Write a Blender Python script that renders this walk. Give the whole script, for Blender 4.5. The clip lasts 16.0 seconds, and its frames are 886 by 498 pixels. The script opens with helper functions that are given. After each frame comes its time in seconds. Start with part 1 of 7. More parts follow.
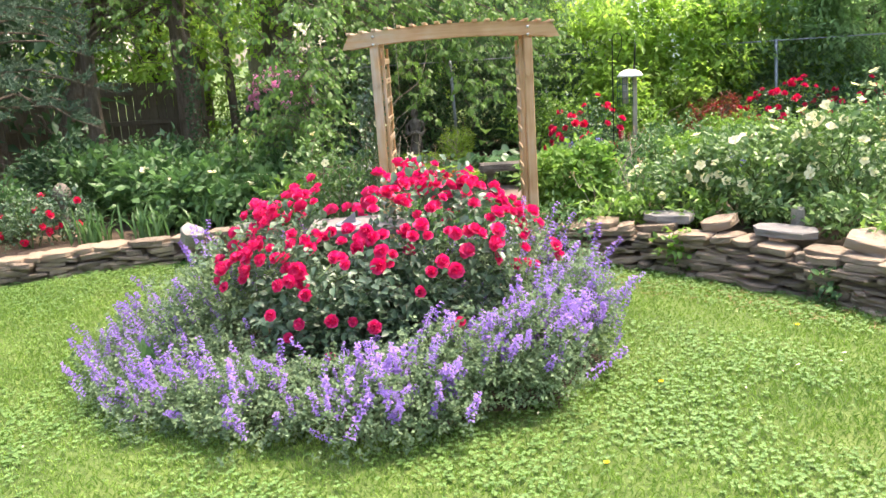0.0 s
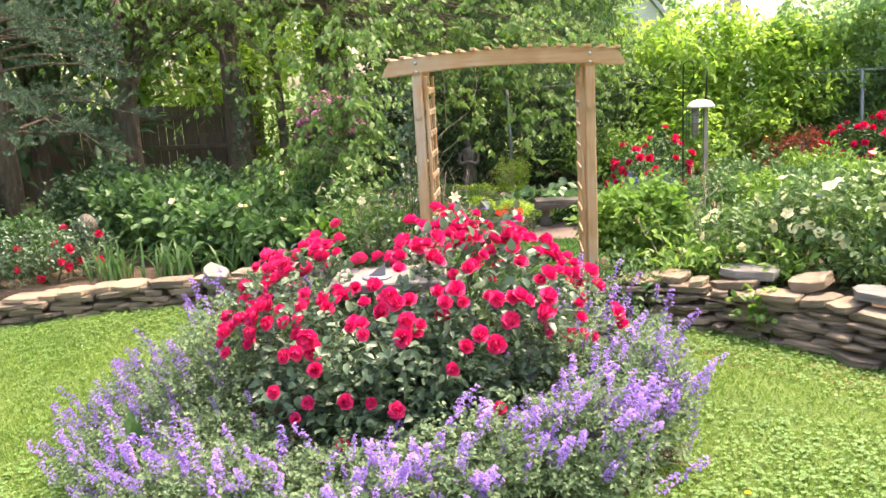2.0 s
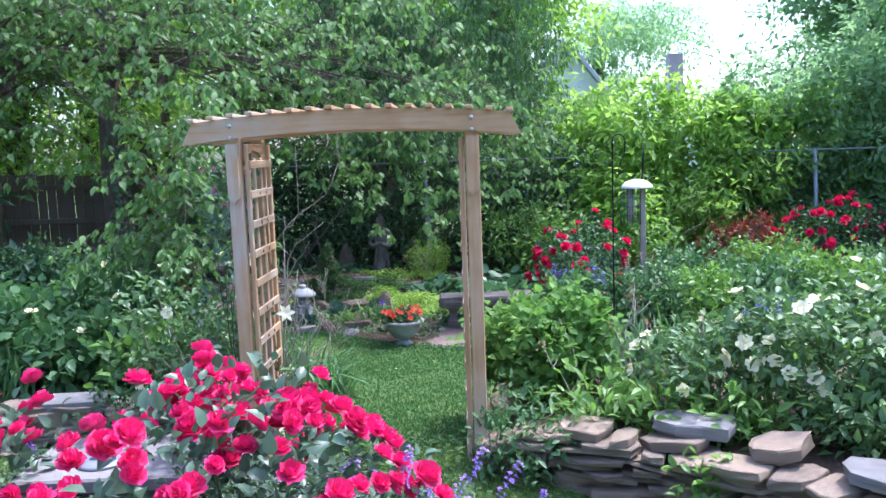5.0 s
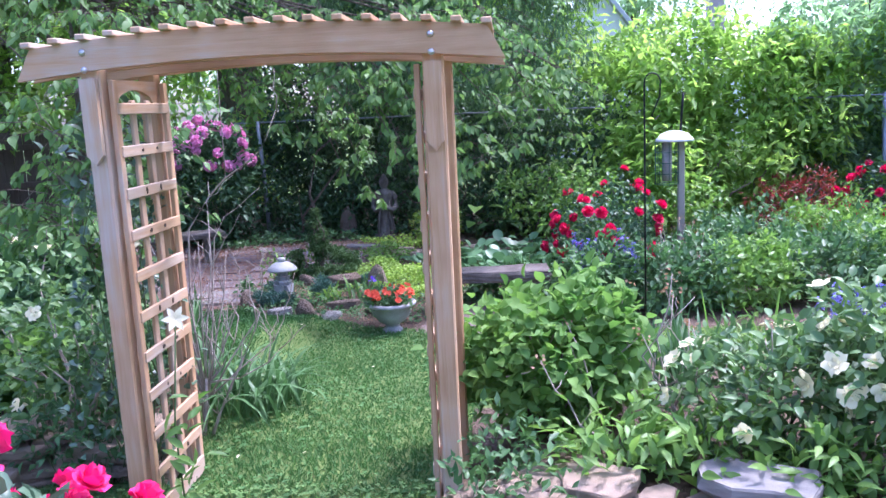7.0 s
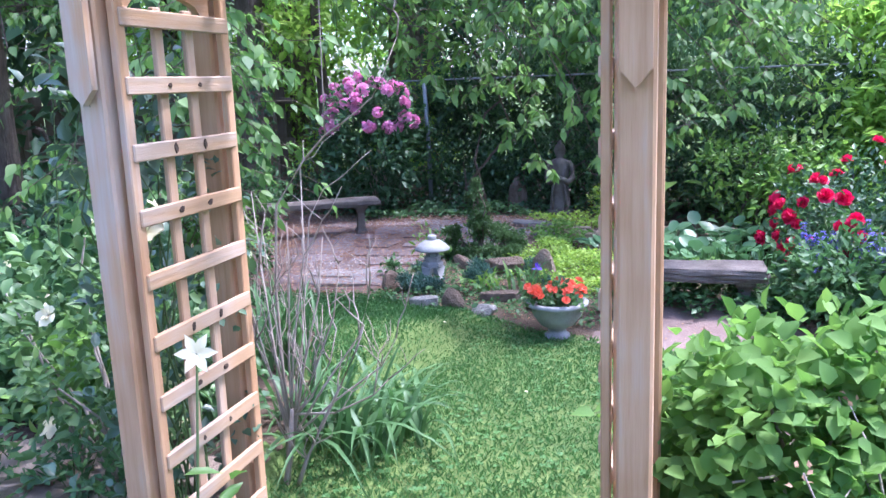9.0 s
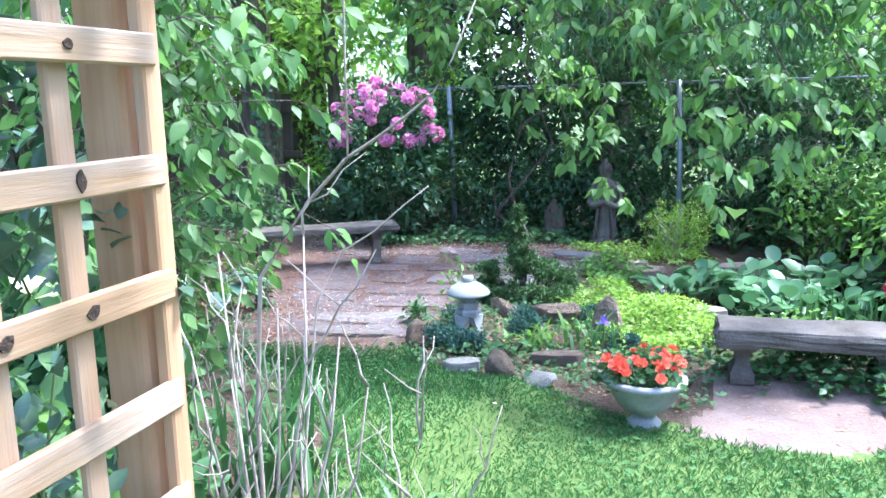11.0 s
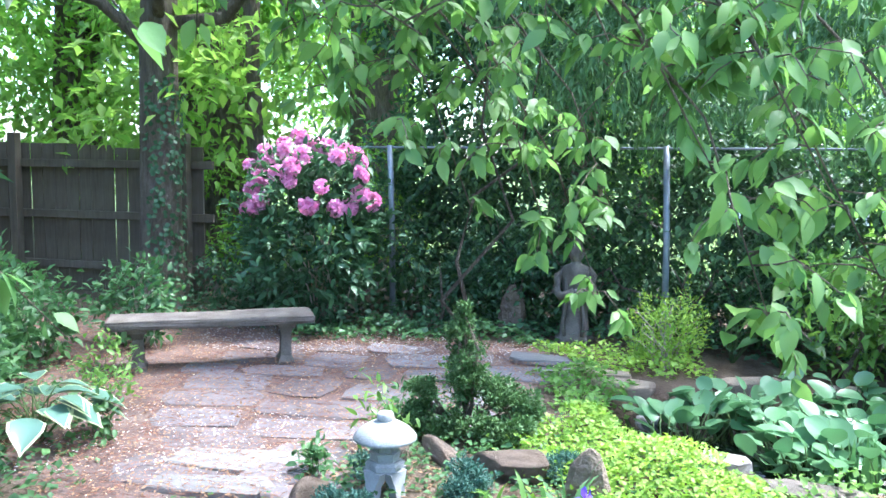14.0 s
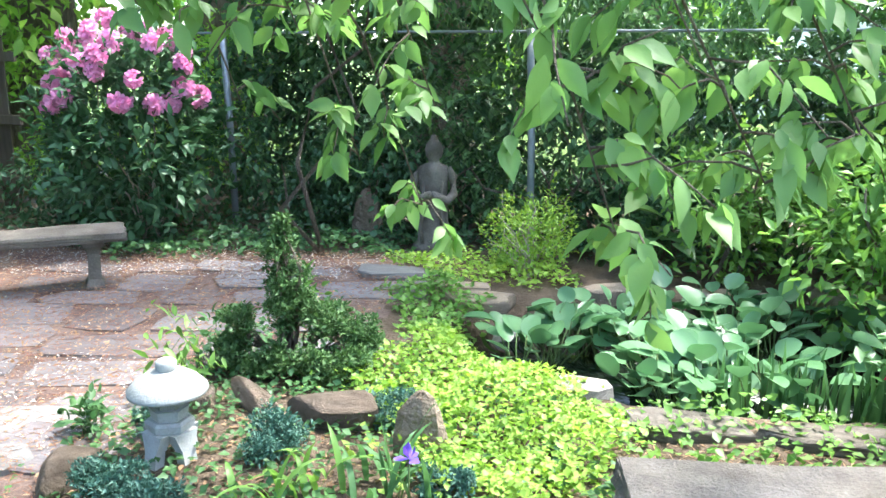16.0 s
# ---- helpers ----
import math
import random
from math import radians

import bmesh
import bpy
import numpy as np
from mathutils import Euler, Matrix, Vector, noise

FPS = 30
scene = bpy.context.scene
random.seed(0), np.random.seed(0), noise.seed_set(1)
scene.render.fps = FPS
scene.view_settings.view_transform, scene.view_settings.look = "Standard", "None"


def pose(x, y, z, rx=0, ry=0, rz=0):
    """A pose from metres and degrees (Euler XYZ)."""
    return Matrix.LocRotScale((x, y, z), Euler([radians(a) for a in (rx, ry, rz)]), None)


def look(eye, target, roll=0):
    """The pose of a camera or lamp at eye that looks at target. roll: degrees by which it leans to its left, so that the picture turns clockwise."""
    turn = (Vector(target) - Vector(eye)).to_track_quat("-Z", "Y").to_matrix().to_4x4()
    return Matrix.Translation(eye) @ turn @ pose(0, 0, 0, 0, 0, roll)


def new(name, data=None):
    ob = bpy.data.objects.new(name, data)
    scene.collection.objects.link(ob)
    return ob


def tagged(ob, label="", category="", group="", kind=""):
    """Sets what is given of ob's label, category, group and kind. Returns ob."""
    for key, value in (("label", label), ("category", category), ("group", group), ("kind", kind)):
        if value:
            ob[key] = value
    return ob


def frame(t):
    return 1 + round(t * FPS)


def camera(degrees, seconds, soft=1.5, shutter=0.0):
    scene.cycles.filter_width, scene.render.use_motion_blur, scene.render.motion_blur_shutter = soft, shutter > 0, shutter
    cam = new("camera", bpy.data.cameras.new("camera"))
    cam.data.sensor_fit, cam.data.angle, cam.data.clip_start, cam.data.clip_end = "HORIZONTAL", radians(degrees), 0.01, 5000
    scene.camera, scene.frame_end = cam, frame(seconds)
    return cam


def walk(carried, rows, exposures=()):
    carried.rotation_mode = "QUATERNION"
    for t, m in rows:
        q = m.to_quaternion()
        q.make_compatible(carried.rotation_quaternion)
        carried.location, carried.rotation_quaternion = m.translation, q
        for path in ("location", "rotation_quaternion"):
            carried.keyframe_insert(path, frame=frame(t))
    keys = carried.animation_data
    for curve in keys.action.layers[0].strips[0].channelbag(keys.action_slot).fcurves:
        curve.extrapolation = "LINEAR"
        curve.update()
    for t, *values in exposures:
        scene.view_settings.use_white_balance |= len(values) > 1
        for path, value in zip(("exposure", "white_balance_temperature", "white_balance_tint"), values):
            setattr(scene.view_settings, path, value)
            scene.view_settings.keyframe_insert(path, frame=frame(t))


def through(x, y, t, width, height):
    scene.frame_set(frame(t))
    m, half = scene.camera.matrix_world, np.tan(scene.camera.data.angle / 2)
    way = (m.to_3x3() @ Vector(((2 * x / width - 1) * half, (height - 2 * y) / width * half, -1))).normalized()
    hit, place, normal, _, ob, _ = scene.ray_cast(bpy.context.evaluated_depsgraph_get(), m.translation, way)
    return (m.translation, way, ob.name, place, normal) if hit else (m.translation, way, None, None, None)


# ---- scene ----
cam = camera(56.2, 16.0)
PATH = [
    (0, (0.373, -0.368, 1.794), (0.307, 1.576, 1.33), -3.9),
    (0.5, (0.309, -0.206, 1.786), (0.168, 1.73, 1.305), -4.8),
    (1, (0.285, -0.062, 1.802), (0.1, 1.867, 1.31), -5.0),
    (1.5, (0.415, 0.163, 1.814), (0.133, 2.089, 1.351), -3.8),
    (2, (0.438, 0.406, 1.816), (0.238, 2.355, 1.415), -3.3),
    (2.5, (0.455, 0.691, 1.785), (0.368, 2.658, 1.43), -3.5),
    (3, (0.55, 0.95, 1.823), (0.454, 2.924, 1.512), -3.4),
    (3.5, (0.647, 1.279, 1.814), (0.567, 3.259, 1.546), -3.1),
    (4, (0.744, 1.608, 1.819), (0.737, 3.597, 1.61), -3.1),
    (4.5, (0.818, 1.906, 1.815), (0.789, 3.898, 1.632), -3.1),
    (5, (0.925, 2.192, 1.782), (0.847, 4.176, 1.543), -2.1),
    (5.2, (0.941, 2.318, 1.77), (0.876, 4.302, 1.534), -2.3),
    (7.3, (1.248, 3.702, 1.677), (1.031, 5.661, 1.337), -3.0),
    (7.5, (1.305, 3.826, 1.672), (0.994, 5.779, 1.376), -2.8),
    (8, (1.367, 4.149, 1.663), (0.739, 6.011, 1.288), -3.3),
    (8.2, (1.323, 4.282, 1.643), (0.709, 6.15, 1.278), -2.4),
    (10.3, (0.623, 5.603, 1.51), (0.078, 7.476, 1.067), -2.9),
    (10.5, (0.583, 5.72, 1.513), (-0.019, 7.584, 1.108), -3.1),
    (11, (0.465, 5.962, 1.514), (-0.128, 7.837, 1.152), -1.3),
    (11.5, (0.32, 6.228, 1.534), (-0.157, 8.148, 1.237), -1.9),
    (12, (0.273, 6.501, 1.478), (-0.182, 8.433, 1.231), -1.5),
    (12.5, (0.253, 6.811, 1.468), (-0.308, 8.711, 1.189), -1.6),
    (13, (0.138, 7.102, 1.451), (-0.341, 9.026, 1.192), 0.7),
    (13.5, (0.113, 7.325, 1.465), (-0.409, 9.242, 1.24), -0.8),
    (14, (0.173, 7.585, 1.467), (-0.328, 9.51, 1.259), 0.8),
    (14.5, (0.2, 7.771, 1.434), (-0.246, 9.692, 1.1), -0.7),
    (15, (0.166, 8.006, 1.43), (-0.055, 9.973, 1.143), 0.0),
    (15.5, (0.237, 8.194, 1.391), (0.102, 10.153, 1.009), -0.1),
    (16, (0.321, 8.34, 1.4), (0.091, 10.276, 0.955), 0.4),
]
EXPOSURES = [(0.0, 2.4, 7500, 16), (1.8, 2.5, 8200, 17), (2.6, 2.48, 7800, 18), (4.0, 2.1, 5700, 18), (5.0, 2.02, 5350, 20), (7.5, 2.32, 5250, 36), (8.5, 2.42, 5250, 32), (10.3, 2.62, 5250, 21), (11.1, 2.98, 5150, 13), (12.0, 3.05, 5150, 12), (13.5, 3.18, 5200, 16), (14.5, 3.35, 5650, 4), (16.0, 3.25, 6000, 5)]
walk(cam, [(t, look(eye, target, roll)) for t, eye, target, roll in PATH], EXPOSURES)

# ---------------------------------------------------------------- light
world = bpy.data.worlds.new("sky")
scene.world = world
world.use_nodes = True
wn = world.node_tree.nodes
sky = wn.new("ShaderNodeTexSky")
sky.sky_type = "NISHITA"
sky.sun_disc = False
SUN_EL, SUN_AZ = 64.0, 60.0          # degrees; azimuth clockwise from +y
sky.sun_elevation, sky.sun_rotation = radians(SUN_EL), radians(SUN_AZ)
sky.air_density, sky.dust_density = 1.0, 3.0
wn["Background"].inputs["Strength"].default_value = 0.15
world.node_tree.links.new(sky.outputs[0], wn["Background"].inputs["Color"])
sun = new("sun", bpy.data.lights.new("sun", "SUN"))
sun.data.energy, sun.data.angle, sun.data.color = 1.5, radians(6), (1.0, 0.95, 0.86)
_d = Vector((math.sin(radians(SUN_AZ)) * math.cos(radians(SUN_EL)), math.cos(radians(SUN_AZ)) * math.cos(radians(SUN_EL)), math.sin(radians(SUN_EL))))
sun.matrix_world = look(_d * 40, (0, 0, 0))

# ---------------------------------------------------------------- materials


def nodes_of(name):
    m = bpy.data.materials.new(name)
    m.use_nodes = True
    nt = m.node_tree
    return m, nt.nodes, nt.links, nt.nodes["Principled BSDF"]


def ramp_between(n, l, fac, colours):
    r = n.new("ShaderNodeValToRGB")
    el = r.color_ramp.elements
    while len(el) < len(colours):
        el.new(0.5)
    for i, c in enumerate(colours):
        el[i].position = i / (len(colours) - 1)
        el[i].color = (*c, 1)
    l.new(fac, r.inputs[0])
    return r.outputs[0]


def noise_node(n, l, scale, detail=4, vec=None, rough=0.6):
    t = n.new("ShaderNodeTexNoise")
    t.inputs["Scale"].default_value, t.inputs["Detail"].default_value, t.inputs["Roughness"].default_value = scale, detail, rough
    if vec is not None:
        l.new(vec, t.inputs["Vector"])
    return t.outputs["Fac"]


def maths(n, l, op, a, b):
    t = n.new("ShaderNodeMath")
    t.operation = op
    for k, v in enumerate((a, b)):
        if isinstance(v, (int, float)):
            t.inputs[k].default_value = v
        else:
            l.new(v, t.inputs[k])
    return t.outputs[0]


def spread(n, l, fac, k=0.18):
    m = n.new("ShaderNodeMapRange")
    m.inputs["From Min"].default_value, m.inputs["From Max"].default_value = 0.5 - k, 0.5 + k
    l.new(fac, m.inputs["Value"])
    return m.outputs[0]


def bump_to(n, l, bsdf, height, strength, distance=0.01):
    b = n.new("ShaderNodeBump")
    b.inputs["Strength"].default_value, b.inputs["Distance"].default_value = strength, distance
    l.new(height, b.inputs["Height"])
    l.new(b.outputs[0], bsdf.inputs["Normal"])


def leaf_mat(name, dark, light, through=0.35, rough=0.45, spec=0.4, scale=3.0):
    """Leaves or petals: colour varies leaf by leaf and in patches; light passes through."""
    m, n, l, b = nodes_of(name)
    geo = n.new("ShaderNodeNewGeometry")
    tex = n.new("ShaderNodeTexCoord")
    obi = n.new("ShaderNodeObjectInfo")
    patch = spread(n, l, noise_node(n, l, scale, 2, tex.outputs["Object"]), 0.25)
    f = maths(n, l, "ADD", maths(n, l, "MULTIPLY", geo.outputs["Random Per Island"], 0.55), maths(n, l, "MULTIPLY", patch, 0.3))
    f = maths(n, l, "ADD", f, maths(n, l, "MULTIPLY", obi.outputs["Random"], 0.15))
    mid = tuple((a + c) / 2 for a, c in zip(dark, light))
    col = ramp_between(n, l, f, [dark, mid, light])
    l.new(col, b.inputs["Base Color"])
    b.inputs["Roughness"].default_value = rough
    b.inputs["Specular IOR Level"].default_value = spec
    fine = noise_node(n, l, 90, 2, tex.outputs["Object"])
    bump_to(n, l, b, fine, 0.25, 0.004)
    tr = n.new("ShaderNodeBsdfTranslucent")
    hue = n.new("ShaderNodeHueSaturation")
    hue.inputs["Saturation"].default_value, hue.inputs["Value"].default_value = 1.1, 1.25
    l.new(col, hue.inputs["Color"])
    l.new(hue.outputs[0], tr.inputs["Color"])
    mix = n.new("ShaderNodeMixShader")
    mix.inputs[0].default_value = through
    l.new(b.outputs[0], mix.inputs[1])
    l.new(tr.outputs[0], mix.inputs[2])
    l.new(mix.outputs[0], n["Material Output"].inputs["Surface"])
    return m


def rough_mat(name, colours, scale=4.0, fine=40.0, rough=0.85, bump=0.5, dist=0.01, by_object=0.35, squash=(1, 1, 1), metal=0.0, spec=0.3):
    """Stone, soil, bark, concrete: two scales of noise, varied from object to object."""
    m, n, l, b = nodes_of(name)
    tex = n.new("ShaderNodeTexCoord")
    obi = n.new("ShaderNodeObjectInfo")
    mp = n.new("ShaderNodeMapping")
    mp.inputs["Scale"].default_value = squash
    l.new(tex.outputs["Object"], mp.inputs["Vector"])
    shift = n.new("ShaderNodeVectorMath")
    l.new(mp.outputs[0], shift.inputs[0])
    comb = n.new("ShaderNodeCombineXYZ")
    l.new(maths(n, l, "MULTIPLY", obi.outputs["Random"], 37.0), comb.inputs[0])
    l.new(comb.outputs[0], shift.inputs[1])
    big = spread(n, l, noise_node(n, l, scale, 4, shift.outputs[0]), 0.22)
    small = spread(n, l, noise_node(n, l, fine, 5, shift.outputs[0]), 0.25)
    f = maths(n, l, "ADD", maths(n, l, "MULTIPLY", big, 0.65 - by_object / 2), maths(n, l, "MULTIPLY", small, 0.35 - by_object / 2))
    f = maths(n, l, "ADD", f, maths(n, l, "MULTIPLY", obi.outputs["Random"], by_object))
    l.new(ramp_between(n, l, f, colours), b.inputs["Base Color"])
    b.inputs["Roughness"].default_value, b.inputs["Metallic"].default_value = rough, metal
    b.inputs["Specular IOR Level"].default_value = spec
    bump_to(n, l, b, maths(n, l, "ADD", big, small), bump, dist)
    return m


def wood_mat(name, colours, axis, rough=0.75):
    """Weathered softwood with grain along one axis."""
    m, n, l, b = nodes_of(name)
    tex = n.new("ShaderNodeTexCoord")
    obi = n.new("ShaderNodeObjectInfo")
    mp = n.new("ShaderNodeMapping")
    sc = [26.0, 26.0, 26.0]
    sc["xyz".index(axis)] = 1.3
    mp.inputs["Scale"].default_value = sc
    l.new(tex.outputs["Object"], mp.inputs["Vector"])
    comb = n.new("ShaderNodeCombineXYZ")
    for k in range(3):
        l.new(maths(n, l, "MULTIPLY", obi.outputs["Random"], 31.0 + 11 * k), comb.inputs[k])
    add = n.new("ShaderNodeVectorMath")
    l.new(mp.outputs[0], add.inputs[0])
    l.new(comb.outputs[0], add.inputs[1])
    grain = spread(n, l, noise_node(n, l, 1.6, 6, add.outputs[0], 0.65), 0.22)
    stain = spread(n, l, noise_node(n, l, 2.2, 3, tex.outputs["Object"]), 0.2)
    f = maths(n, l, "ADD", maths(n, l, "MULTIPLY", grain, 0.36), maths(n, l, "MULTIPLY", stain, 0.5))
    f = maths(n, l, "ADD", f, maths(n, l, "MULTIPLY", obi.outputs["Random"], 0.14))
    l.new(ramp_between(n, l, f, colours), b.inputs["Base Color"])
    b.inputs["Roughness"].default_value = rough
    b.inputs["Specular IOR Level"].default_value = 0.25
    bump_to(n, l, b, grain, 0.5, 0.003)
    return m


CEDAR = [(0.17, 0.09, 0.05), (0.38, 0.215, 0.105), (0.48, 0.30, 0.165), (0.47, 0.37, 0.28), (0.55, 0.45, 0.36)]
